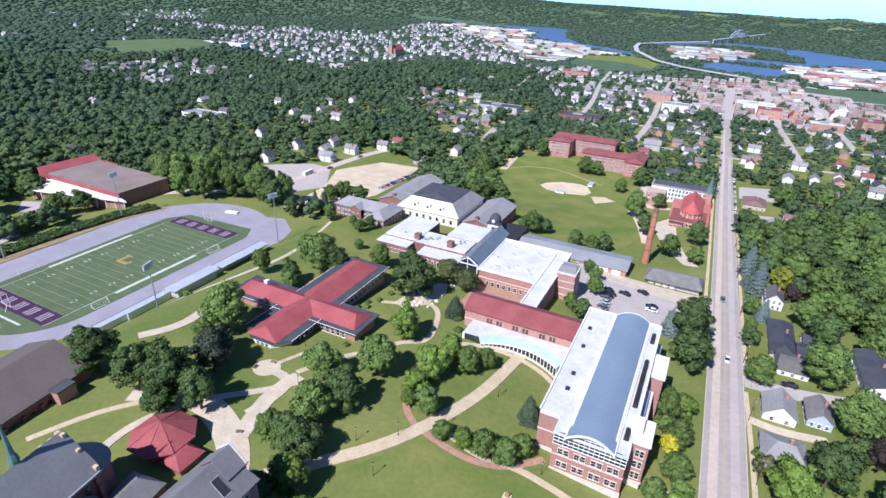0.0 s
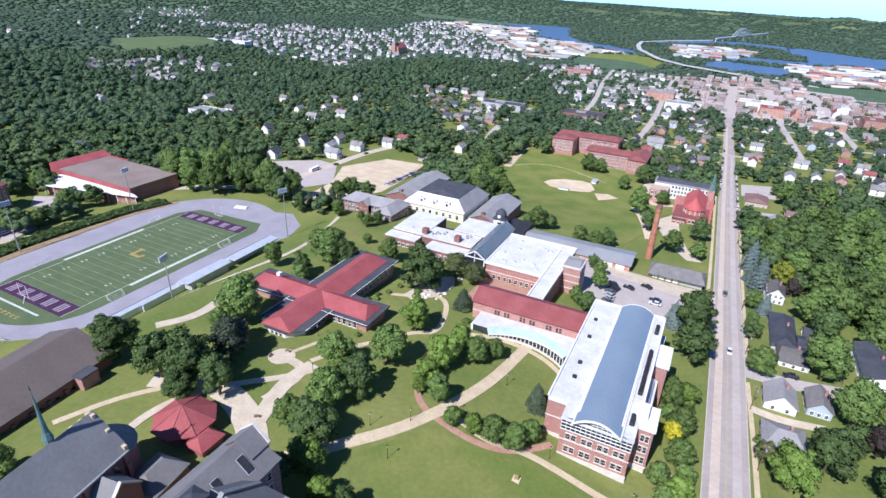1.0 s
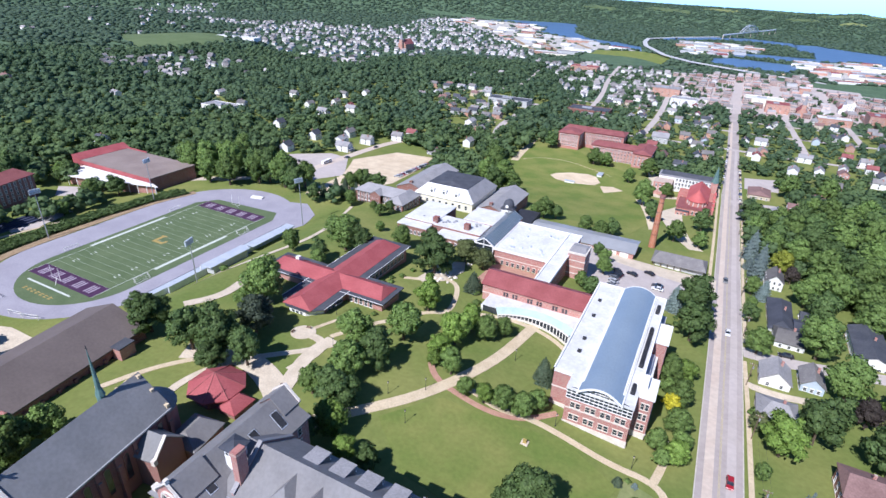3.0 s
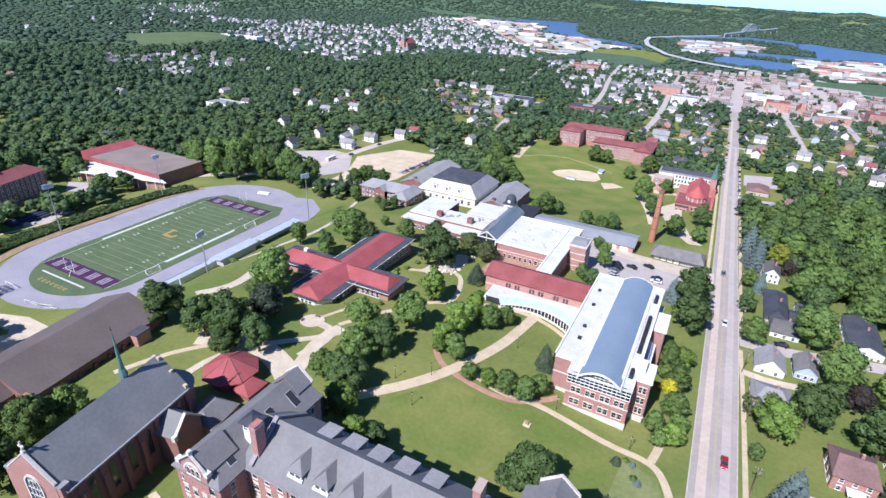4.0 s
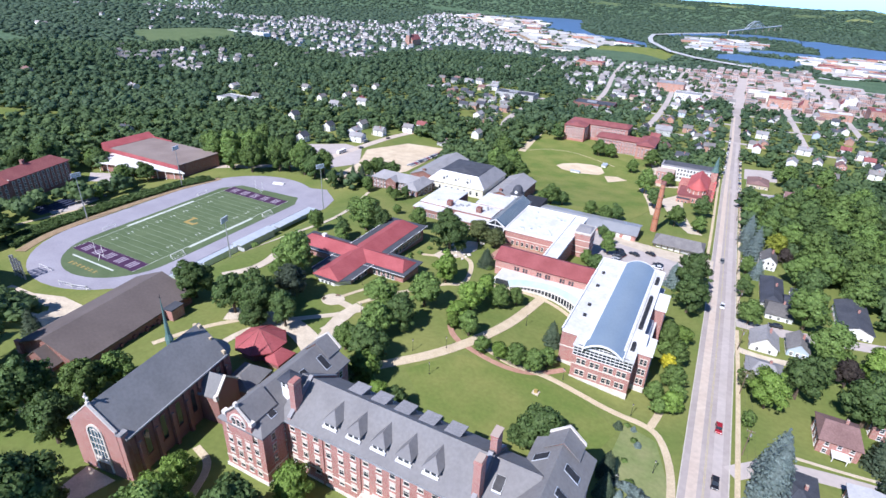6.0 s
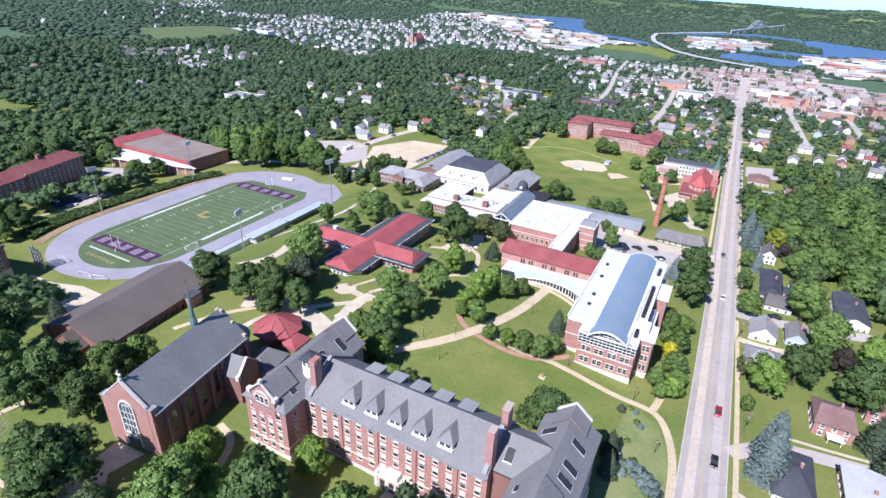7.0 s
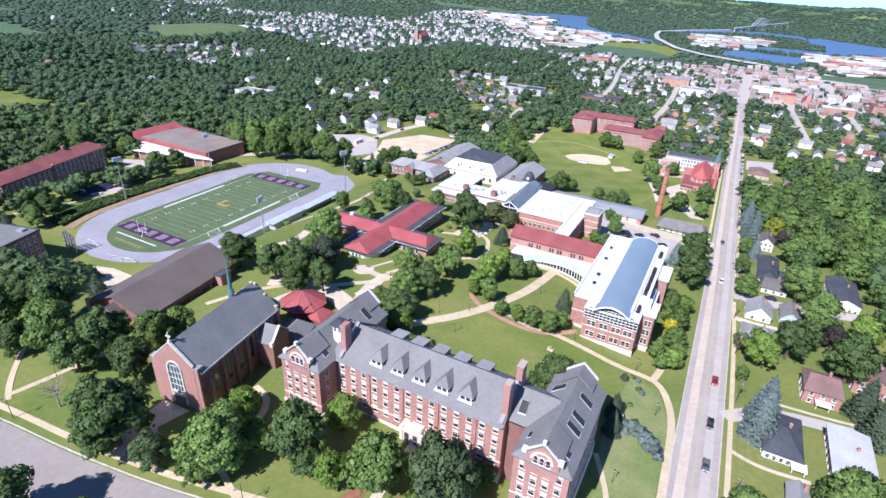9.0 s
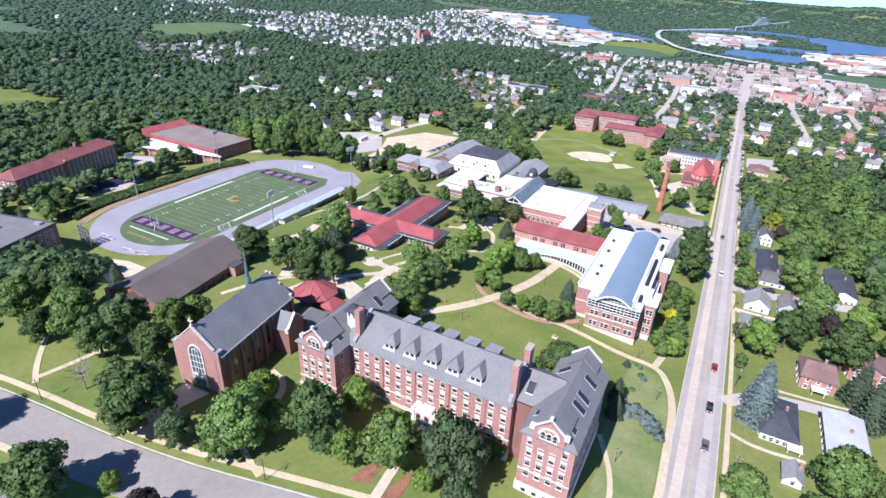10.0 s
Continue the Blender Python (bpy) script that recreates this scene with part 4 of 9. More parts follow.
def church():
    c = thing("church", (-107.9, -88, 21), "red brick church with steep grey slate roof", "church")
    c.rotation_euler = (0, 0, radians(8.0))
    x0, x1, y0, y1, E_, R_ = -116.2, -99.6, -87.8, -52.6, 34.8, 42.8
    xm = (x0 + x1) / 2
    # Sides darker than the gable front: their shade is put into the brick colour
    part("wall", gable_wall(bmesh.new(), x0, x1, y0, y1, 14, E_, R_), M["brick_dark_shaded"], c)
    part("roof", gable(bmesh.new(), x0, x1, y0 + 0.7, y1, E_ + 0.45, R_ + 0.45, "y", 0.7, 0.4), M["slate_church"], c)
    # gable front with coping
    f = part("gable_front", gable_wall(bmesh.new(), x0 + 1.4, x1 - 1.4, y0 - 0.8, y0 + 0.2, 14, 36.6, 43.2), M["brick"], c)
    bm = bmesh.new()
    for s in (-1, 1):
        a, b = (xm + s * 7.0, 36.7), (xm, 43.3)
        solid(bm, [(a[0], y0 - 0.95, a[1]), (b[0], y0 - 0.95, b[1]), (b[0], y0 - 0.2, b[1]), (a[0], y0 - 0.2, a[1])],
              [(a[0], y0 - 0.95, a[1] + 0.4), (b[0], y0 - 0.95, b[1] + 0.4), (b[0], y0 - 0.2, b[1] + 0.4), (a[0], y0 - 0.2, a[1] + 0.4)])
    part("coping", bm, M["stone"], c, "pale stone gable coping")
    part("cross", boxes((xm - 0.15, xm + 0.15, y0 - 0.5, y0 - 0.2, 43.4, 46.4), (xm - 0.8, xm + 0.8, y0 - 0.5, y0 - 0.2, 45.0, 45.4), (xm - 0.4, xm + 0.4, y0 - 0.7, y0, 43.2, 43.9)), M["stone"], c, "small stone gable cross")
    for x in (x0 + 0.8, x1 - 0.8):
        part("corner_pier", boxes((x - 0.8, x + 0.8, y0 - 0.7, y0 + 1.2, 14, 36.0)), M["brick"], c)
        part("pier_cap", boxes((x - 0.95, x + 0.95, y0 - 0.85, y0 + 1.35, 36.0, 36.5)), M["slate_light"], c)
    # great arched window with tracery, and the doors under it
    bm = bmesh.new()
    n = 12
    def arch(r0, r1, z, y_out, y_in):
        for i in range(n):
            a, b = math.pi * i / n, math.pi * (i + 1) / n
            q = [(xm + r * math.cos(k), z + 1.15 * r * math.sin(k)) for r, k in ((r0, a), (r1, a), (r1, b), (r0, b))]
            solid(bm, [(x, y_in, zz) for x, zz in q], [(x, y_out, zz) for x, zz in q])
    arch(2.15, 2.6, 34.2, y0 - 1.1, y0 - 0.7)
    box(bm, xm - 2.6, xm - 2.15, y0 - 1.1, y0 - 0.7, 22, 34.2), box(bm, xm + 2.15, xm + 2.6, y0 - 1.1, y0 - 0.7, 22, 34.2)
    for k in (-1.1, 0.0, 1.1):
        box(bm, xm + k - 0.1, xm + k + 0.1, y0 - 1.02, y0 - 0.7, 26.6, 35.6)
    for z in (26.4, 28.6, 30.8, 33.0):
        box(bm, xm - 2.15, xm + 2.15, y0 - 1.0, y0 - 0.7, z, z + 0.16)
    box(bm, xm - 2.15, xm + 2.15, y0 - 1.05, y0 - 0.7, 24.6, 26.2)
    arch(1.0, 1.2, 34.4, y0 - 1.02, y0 - 0.7)
    part("great_window", bm, M["stone"], c, "tall arched stone window frame with tracery")
    bm = bmesh.new()
    pts = [(xm - 2.15, 26.2), (xm + 2.15, 26.2)] + [(xm + 2.15 * math.cos(math.pi * i / n), 34.2 + 2.47 * math.sin(math.pi * i / n)) for i in range(n + 1)]
    solid(bm, [(x, y0 - 0.7, z) for x, z in pts], [(x, y0 - 0.88, z) for x, z in pts])
    part("glass", bm, M["pane_blue"], c)
    for k in (-1.3, 1.3):
        d = part("door", boxes((xm + k - 1.1, xm + k + 1.1, y0 - 0.95, y0 - 0.7, 20.5, 24.6)), M["wood"], c, "dark wooden double door")
    part("steps", boxes((xm - 4, xm + 4, y0 - 3.2, y0 - 0.6, 19, 20.9), (xm - 4.6, xm + 4.6, y0 - 4.2, y0 - 3.2, 19, 20.6)), M["concrete_pale"], c, "pale church steps")
    # buttresses and tall windows of both sides
    for face, x, s in (("E", x1, 1), ("W", x0, -1)):
        for i in range(7):
            y = y0 + 3 + i * 5.2
            part("buttress", boxes((min(x, x + s * 1.1), max(x, x + s * 1.1), y - 0.5, y + 0.5, 14, 31.5), (min(x, x + s * 0.6), max(x, x + s * 0.6), y - 0.5, y + 0.5, 31.5, 34.0)), M["brick_dark_shaded"], c)
            if i < 6:
                # frames darkened with the wall, its shade in their colour
                window(c, x, y + 2.6, 25.0, face, 1.5, 7.0, arched=True, bars=0, frame_m="brick_dark_shaded")
    # transept gable, apse and sacristy
    part("transept", gable_wall(bmesh.new(), -99.8, -93.2, -64.5, -56, 14, 30.0, 34.2, "x"), M["brick_dark_shaded"], c)
    bm = bmesh.new()
    for s in (-1, 1):
        q = [(-60.25 + s * 4.6, 30.0), (-60.25 + s * 4.6, 30.5), (-60.25, 35.0), (-60.25, 34.5)]
        solid(bm, [(-93.7, y, z) for y, z in q], [(-92.9, y, z) for y, z in q])
    box(bm, -93.9, -92.8, -65.2, -64.2, 29.4, 31.0)
    part("transept_coping", bm, M["stone"], c, "pale stone transept coping")
    part("transept_roof", gable(bmesh.new(), -99.8, -93.7, -64.5, -56, 30.4, 34.5, "x", 0.4, 0.35), M["slate_church"], c)
    bm = bmesh.new()
    ring = [(xm + 7.2 * math.cos(math.pi * i / 10), y1 + 7.2 * math.sin(math.pi * i / 10)) for i in range(11)]
    solid(bm, [(x, y, 14) for x, y in ring], [(x, y, 32.6) for x, y in ring])
    part("apse", bm, M["brick_dark_shaded"], c)
    bm = bmesh.new()
    ring = [(xm + 7.8 * math.cos(math.pi * i / 10), y1 + 7.8 * math.sin(math.pi * i / 10)) for i in range(11)]
    solid(bm, [(x, y, 32.4) for x, y in ring], [(xm + (x - xm) * 0.05, y1 + (y - y1) * 0.05, 38.6) for x, y in ring])
    part("apse_roof", bm, M["slate"], c)
    part("sacristy", boxes((-99.8, -90.5, -55.6, -45, 14, 26)), M["brick_dark_shaded"], c)
    part("sacristy_roof", gable(bmesh.new(), -99.8, -90.5, -55.6, -45, 26, 28.6, "y", 0.4, 0.3, 3, 3), M["slate"], c)
    part("end_parapet", boxes((x0 - 0.3, x1 + 0.3, y1 - 0.6, y1 + 0.3, 34.5, 36.0), (xm - 4.5, xm + 4.5, y1 - 0.6, y1 + 0.3, 36, 39.6), (xm - 1.2, xm + 1.2, y1 - 0.6, y1 + 0.3, 39.6, 43.0)), M["concrete"], c, "stepped pale stone parapet")
    for xe in (x1 + 0.7, x0 - 0.7):
        part("eave_coping", boxes((xe - 0.2, xe + 0.2, y0 + 0.6, y1, E_ - 0.3, E_ + 0.1)), M["metal_grey"], c, "grey metal eave line")
    # copper fleche
    bm = bmesh.new()
    xf, yf = xm - 0.9, -62.0
    ring = lambda r, z: [(xf + r * math.cos(i * math.tau / 8), yf + r * math.sin(i * math.tau / 8), z) for i in range(8)]
    solid(bm, ring(1.05, 39.5), ring(0.95, 43.8)), solid(bm, ring(1.15, 43.8), ring(0.8, 45.4)), solid(bm, ring(0.66, 45.4), ring(0.06, 57.0))
    part("fleche", bm, M["copper"], c, "slender green copper ridge spire")
    bm = boxes((xf - 0.05, xf + 0.05, yf - 0.05, yf + 0.05, 55.6, 58.2), (xf - 0.45, xf + 0.45, yf - 0.04, yf + 0.04, 57.2, 57.35))
    part("finial", bm, M["dark"], c)
    return c


def chapel_hall():
    """The broad brown-roofed brick hall by the field."""
    c = thing("auditorium", (-151.9, -67, 19), "dark red brick auditorium with a broad brown shingled roof", "building")
    c.rotation_euler = (0, 0, radians(6.5))
    x0, x1, y0, y1 = -179.1, -151.9, -68.6, -22.4
    part("wall", gable_wall(bmesh.new(), x0, x1, y0, y1, 6, 23.6, 28.9), M["brick_dark_shaded"], c)
    part("roof", gable(bmesh.new(), x0, x1, y0, y1, 24.1, 29.5, "y", 0.9, 0.4), M["roof_brown_dark"], c)
    part("porch", gable_wall(bmesh.new(), -171.5, -159.5, y0 - 3.6, y0, 8, 22.0, 26.6), M["brick_dark_shaded"], c)
    part("porch_roof", gable(bmesh.new(), -171.5, -159.5, y0 - 3.6, y0, 22.4, 27.0, "y", 0.3, 0.3), M["roof_brown_dark"], c)
    part("gable_coping", boxes((x0 - 0.6, x0 + 1.6, y0 - 1.1, y0 + 0.2, 14, 24.8)), M["brick"], c)
    part("gable_coping", boxes((x1 - 1.6, x1 + 0.6, y0 - 1.1, y0 + 0.2, 14, 24.8)), M["brick"], c)
    part("pier", boxes((-151.9, -148.0, -35.5, -30.0, 8, 24.0)), M["brick"], c, "brighter red brick stair pier")
    part("pier_cap", boxes((-151.9, -147.8, -35.7, -29.8, 24.0, 24.4)), M["shingle_dark"], c)
    for i in range(8):
        y = y0 + 4 + i * 5.2
        part("buttress", boxes((x1, x1 + 0.8, y - 0.5, y + 0.5, 8, 21.5)), M["brick_dark_shaded"], c)
        if i < 7:
            window(c, x1, y + 2.6, 15.5, "E", 1.6, 4.4, arched=True, bars=0, frame_m="brick_dark_shaded")
    windows(c, -169.5, -161.5, y0 - 3.6, "S", (12.5,), 3, 1.4, 3.0, arched=True)
    return c


def pavilion():
    p = thing("pavilion", (-112.6, -31, 20), "octagonal pavilion with a bright red pyramid roof", "pavilion")
    cx, cy, r = -112.6, -31.0, 8.0
    ring = lambda q, z: [(cx + q * math.cos(radians(22.5) + i * math.tau / 8), cy + q * math.sin(radians(22.5) + i * math.tau / 8), z) for i in range(8)]
    bm = bmesh.new()
    solid(bm, ring(r * 0.86, 15), ring(r * 0.86, 23.6))
    part("wall", bm, M["brick_dark_shaded"], p)
    bm = bmesh.new()
    solid(bm, ring(r + 0.9, 23.3), ring(r + 0.9, 23.7)), solid(bm, ring(r + 0.9, 23.7), ring(0.35, 28.0))
    part("roof", bm, M["roof_red"], p)
    for i in range(8):
        bm = bmesh.new()
        a = radians(22.5) + i * math.tau / 8
        tube(bm, (cx + (r + 0.9) * math.cos(a), cy + (r + 0.9) * math.sin(a), 23.8), (cx, cy, 28.1), 0.14, 0.14, 6)
        part("hip_ridge", bm, M["roof_maroon"], p)
    part("annex", boxes((-106, -100, -36.5, -29.5, 15, 22.3)), M["brick_dark_shaded"], p)
    part("annex_roof", gable(bmesh.new(), -106, -100, -36.5, -29.5, 22.4, 24.2, "y", 0.6, 0.3, 2.2, 2.2), M["roof_red"], p)
    return p


# ---- the red-roofed cross-shaped house ----
def cross_house():
    c = thing("cross_house", (-125.5, 50, 15), "low brick cross-shaped house with red roofs and black edges", "building")
    part("wall", boxes((-134.5, -116.5, 24, 86, 8, 19.2), (-158, -99, 38, 51, 8, 19.2)), M["brick"], c)
    bay = [(-134.5, 24), (-129, 18.4), (-121, 18.4), (-116.5, 24)]
    bm = bmesh.new()
    solid(bm, [(x, y, 10) for x, y in bay], [(x, y, 19.2) for x, y in bay])
    part("bay", bm, M["white"], c, "white panelled bay end")
    bm = bmesh.new()
    for q in ([(-136.2, 22.5), (-130, 17.6), (-120.6, 17.6), (-114.8, 22.5), (-114.8, 87.6), (-136.2, 87.6)], [(-160, 36.4), (-97.4, 36.4), (-97.4, 52.6), (-160, 52.6)]):
        z = 19.2 if len(q) == 6 else 19.15
        solid(bm, [(x, y, z) for x, y in q], [(x, y, z + 0.45) for x, y in q])
    part("roof_edge", bm, M["shingle_dark"], c, "flat black roof edge")
    bm = bmesh.new()
    gable(bm, -132.4, -118.6, 18.6, 84.6, 19.75, 23.2, "y", 0.0, 0.3, 3.0, 4.0)
    gable(bm, -157.6, -99.6, 38.7, 50.3, 19.75, 22.7, "x", 0.0, 0.3, 3.0, 3.0)
    part("roof", bm, M["roof_red"], c)
    part("roof_vent", boxes((-149, -147.2, 45.5, 47.3, 21, 23.4)), M["white"], c, "white metal roof vent")
    part("fascia", boxes((-136.3, -136.1, 22.5, 87.6, 19.62, 19.72), (-114.9, -114.7, 22.5, 87.6, 19.62, 19.72), (-160, -97.4, 36.3, 36.5, 19.57, 19.7)), M["white"], c)
    windows(c, 26, 36, -116.5, "E", (16.0,), 4, 1.6, 2.2, frame_m="white")
    windows(c, 53, 84, -116.5, "E", (14.5,), 10, 1.7, 2.4, frame_m="white")
    windows(c, -115, -103, 38, "S", (15.6,), 5, 1.4, 2.4, frame_m="white")
    windows(c, -128, -122, 18.4, "S", (16.2,), 3, 1.3, 2.0, frame_m="white")
    return c


# ---- the science building with its barrel roof ----
def science_building():
    s = thing("science_building", (-10, 54, 10), "red brick science building with white roof and blue barrel vault", "building")
    T_ = 25.3
    for row in ((-25, -19, 25, 88, 2, T_), (-19, 0.6, 19.2, 88, 2, 21.4), (-19, 0.6, 22.4, 88, 21.4, T_)):
        part("wall", boxes(row), M["brick"], s)
    part("stair_tower", boxes((0.6, 5.2, 26.5, 36, 2, 24.6)), M["brick"], s)
    part("stair_tower", boxes((0.6, 5.2, 60, 72, 2, 23.4)), M["brick"], s)
    part("east_wall", boxes((0.6, 3.0, 36, 60, 2, 17.5), (0.6, 2.2, 72, 88, 2, 18)), M["brick"], s)
    part("base_course", boxes((-25.2, -18.9, 24.8, 25.2, 2, 13.2), (-19.2, 0.8, 18.95, 19.3, 2, 12.4), (0.7, 5.4, 26.3, 26.7, 2, 11.4), (5.1, 5.4, 26.3, 36.2, 2, 11.0)), M["stone"], s, "pale stone base course")
    part("string_course", boxes((-25.15, -18.9, 24.85, 25.15, 19.2, 19.6), (-19.15, 0.75, 19.05, 19.3, 17.6, 17.9), (-25.12, -24.9, 25, 88, 19.2, 19.6)), M["stone"], s, "thin pale stone string course")
    part("roof", boxes((-25.3, 0.9, 24.7, 88.3, T_, T_ + 0.35), (-19.3, 0.9, 18.9, 24.7, T_ - 0.4, T_ + 0.3)), M["roof_membrane"], s, "white membrane roof")
    bm = boxes((-25.4, -24.9, 24.6, 88.4, T_, 26.3), (-25.4, -19.2, 24.6, 25.1, T_, 26.3), (-25.4, 1, 88, 88.5, T_, 26.1), (0.6, 1.05, 36, 88.4, T_ - 0.8, 26.1))
    part("parapet", bm, M["white"], s, "white roof parapet")
    # barrel vault
    x0, x1, y0, y1, zs, rise = -15.6, -2.6, 17.6, 86.5, 26.3, 2.9
    n = 14
    prof = [(x0 + (x1 - x0) * i / n, zs + rise * (1 - (2 * i / n - 1) ** 2)) for i in range(n + 1)]
    bm = bmesh.new()
    ring = prof + [(x, z - 0.35) for x, z in prof[::-1]]
    solid(bm, [(x, y0, z) for x, z in ring], [(x, y1, z) for x, z in ring])
    part("barrel_roof", bm, M["metal_blue"], s, "pale blue standing-seam barrel roof")
    for k in range(1, 46):
        y = y0 + k * 1.5
        bm = bmesh.new()
        for (a, za), (b, zb) in zip(prof, prof[1:]):
            solid(bm, [(a, y, za - 0.02), (b, y, zb - 0.02), (b, y + 0.06, zb - 0.02), (a, y + 0.06, za - 0.02)], [(a, y, za + 0.025), (b, y, zb + 0.025), (b, y + 0.06, zb + 0.025), (a, y + 0.06, za + 0.025)])
        part("seam", bm, M["metal_blue"], s)
    for yy, nm in ((y0 - 0.25, "front"), (y1, "back")):
        bm = bmesh.new()
        ring2 = [(x, z + 0.12) for x, z in prof] + [(x, z - 0.55) for x, z in prof[::-1]]
        solid(bm, [(x, yy, z) for x, z in ring2], [(x, yy + 0.3, z) for x, z in ring2])
        part("roof_edge", bm, M["white"], s, "white curved roof edge")
    part("vault_side", boxes((x0 - 0.25, x0 + 0.1, y0, y1, T_, zs + 0.2), (x1 - 0.1, x1 + 0.25, y0, y1, T_, zs + 0.2)), M["white"], s)
    part("attic", boxes((x0 + 0.2, x1 - 0.2, 22.3, y1 - 0.2, 21, zs + 0.6)), M["white"], s)
    # glazed front under the vault: a pane behind a grid of white bars
    bm = bmesh.new()
    ring3 = [(-19, 21.4), (0.6, 21.4), (0.6, 25.4), (x1, 25.9)] + [(x, z - 0.4) for x, z in prof[::-1][1:-1]] + [(x0, 25.9), (-19, 25.4)]
    solid(bm, [(x, 19.35, z) for x, z in ring3], [(x, 19.55, z) for x, z in ring3])
    part("front_glass", bm, M["pane"], s, "dark glazed gallery front")
    for i in range(15):
        x = -19 + i * 1.4
        zt = 25.4
        if x0 < x < x1:
            zt = zs + rise * (1 - (2 * (x - x0) / (x1 - x0) - 1) ** 2) - 0.4
        part("mullion", boxes((x - 0.07, x + 0.07, 19.15, 19.4, 21.4, zt)), M["white"], s)
    for z in (21.3, 22.5, 23.7, 24.9):
        part("transom", boxes((-19.1, 0.7, 19.12, 19.42, z, z + 0.14)), M["white"], s)
    part("transom", boxes((x0 + 3, x1 - 3, 19.12, 19.42, 26.3, 26.44)), M["white"], s)
    for z in (18.3, 13.6):
        for x in (-15.8, -11.2, -6.6, -2.2):
            for k in (-0.85, 0.85):
                window(s, x + k, 19.2, z, "S", 1.25, 1.9, frame_m="stone")
    windows(s, 27, 86, -25, "W", (20.6, 15.4), 14, 1.5, 2.2)
    windows(s, 27, 36, 5.2, "E", (20.6, 16.6, 12.6), 3, 1.3, 1.9)
    for z in (20.4, 16.4, 12.4):
        window(s, 3.9, 26.5, z, "S", 0.9, 2.2)
        window(s, 2.6, 26.5, z, "S", 0.9, 2.2)
    windows(s, 38, 58, 3.0, "E", (13.4, 9.4), 6, 1.6, 2.0)
    windows(s, 61, 71, 5.2, "E", (18.6, 14.4, 10.2), 3, 1.4, 2.0)
    part("tower_cap", boxes((0.3, 5.7, 26.1, 36.4, 24.6, 25.5)), M["white"], s, "white flat tower cap")
    part("tower_cap", boxes((0.3, 5.7, 59.6, 72.4, 23.4, 24.3)), M["white"], s, "white flat tower cap")
    part("tower_top", boxes((-0.4, 2.8, 29, 34, 25.5, 28.0)), M["white"], s)
    part("east_roof", boxes((0.5, 3.3, 36.2, 59.8, 17.5, 18.0), (0.5, 2.5, 72.2, 88.2, 18.0, 18.4)), M["roof_membrane"], s)
    part("duct", boxes((0.9, 2.2, 40, 57, 18.0, 20.4)), M["metal_pale"], s, "long pale rooftop air duct")
    # roof plant between vault and east parapet
    for y, d in ((25.5, 4.5), (40, 9), (50, 9), (60, 4), (76, 5.5)):
        bm = bmesh.new()
        for q in range(int(d)):
            tube(bm, (-0.9, y + q, 25.6), (-0.9, y + q, 27.0), 0.62, 0.62, 10)
        box(bm, -1.6, -0.2, y - 0.5, y + d - 0.5, 25.6, 26.3)
        part("roof_fans", bm, M["dark"], s, "row of dark rooftop fans")
    for x, y in ((-20.5, 38), (-21.5, 62), (-22.0, 74), (-20.8, 46)):
        part("roof_vent", boxes((x - 0.6, x + 0.6, y - 0.6, y + 0.6, 25.6, 26.4)), M["dark"], s)
    return s


def link_wing():
    w = thing("link_wing", (-47, 78, 11), "long brick wing with a dull red pitched roof", "building")
    part("wall", gable_wall(bmesh.new(), -70, -25.4, 72, 86, 3, 20.3, 23.4, "x"), M["brick_orange"], w)
    part("roof", gable(bmesh.new(), -70, -25.4, 72, 86, 20.7, 23.8, "x", 0.6, 0.35), M["roof_red_dull"], w)
    for i in range(3):
        for k in (-2.0, 2.0):
            for d in (-0.65, 0.65):
                window(w, -57.5 + i * 10.6 + k + d, 72, 16.9, "S", 0.95, 2.0, frame_m="brick_orange")
    part("string_course", boxes((-70.1, -25.4, 71.88, 72.1, 16.2, 16.5)), M["stone"], w)
    windows(w, -68, -28, 86, "N", (14.5,), 12, 1.2, 2.0)
    return w


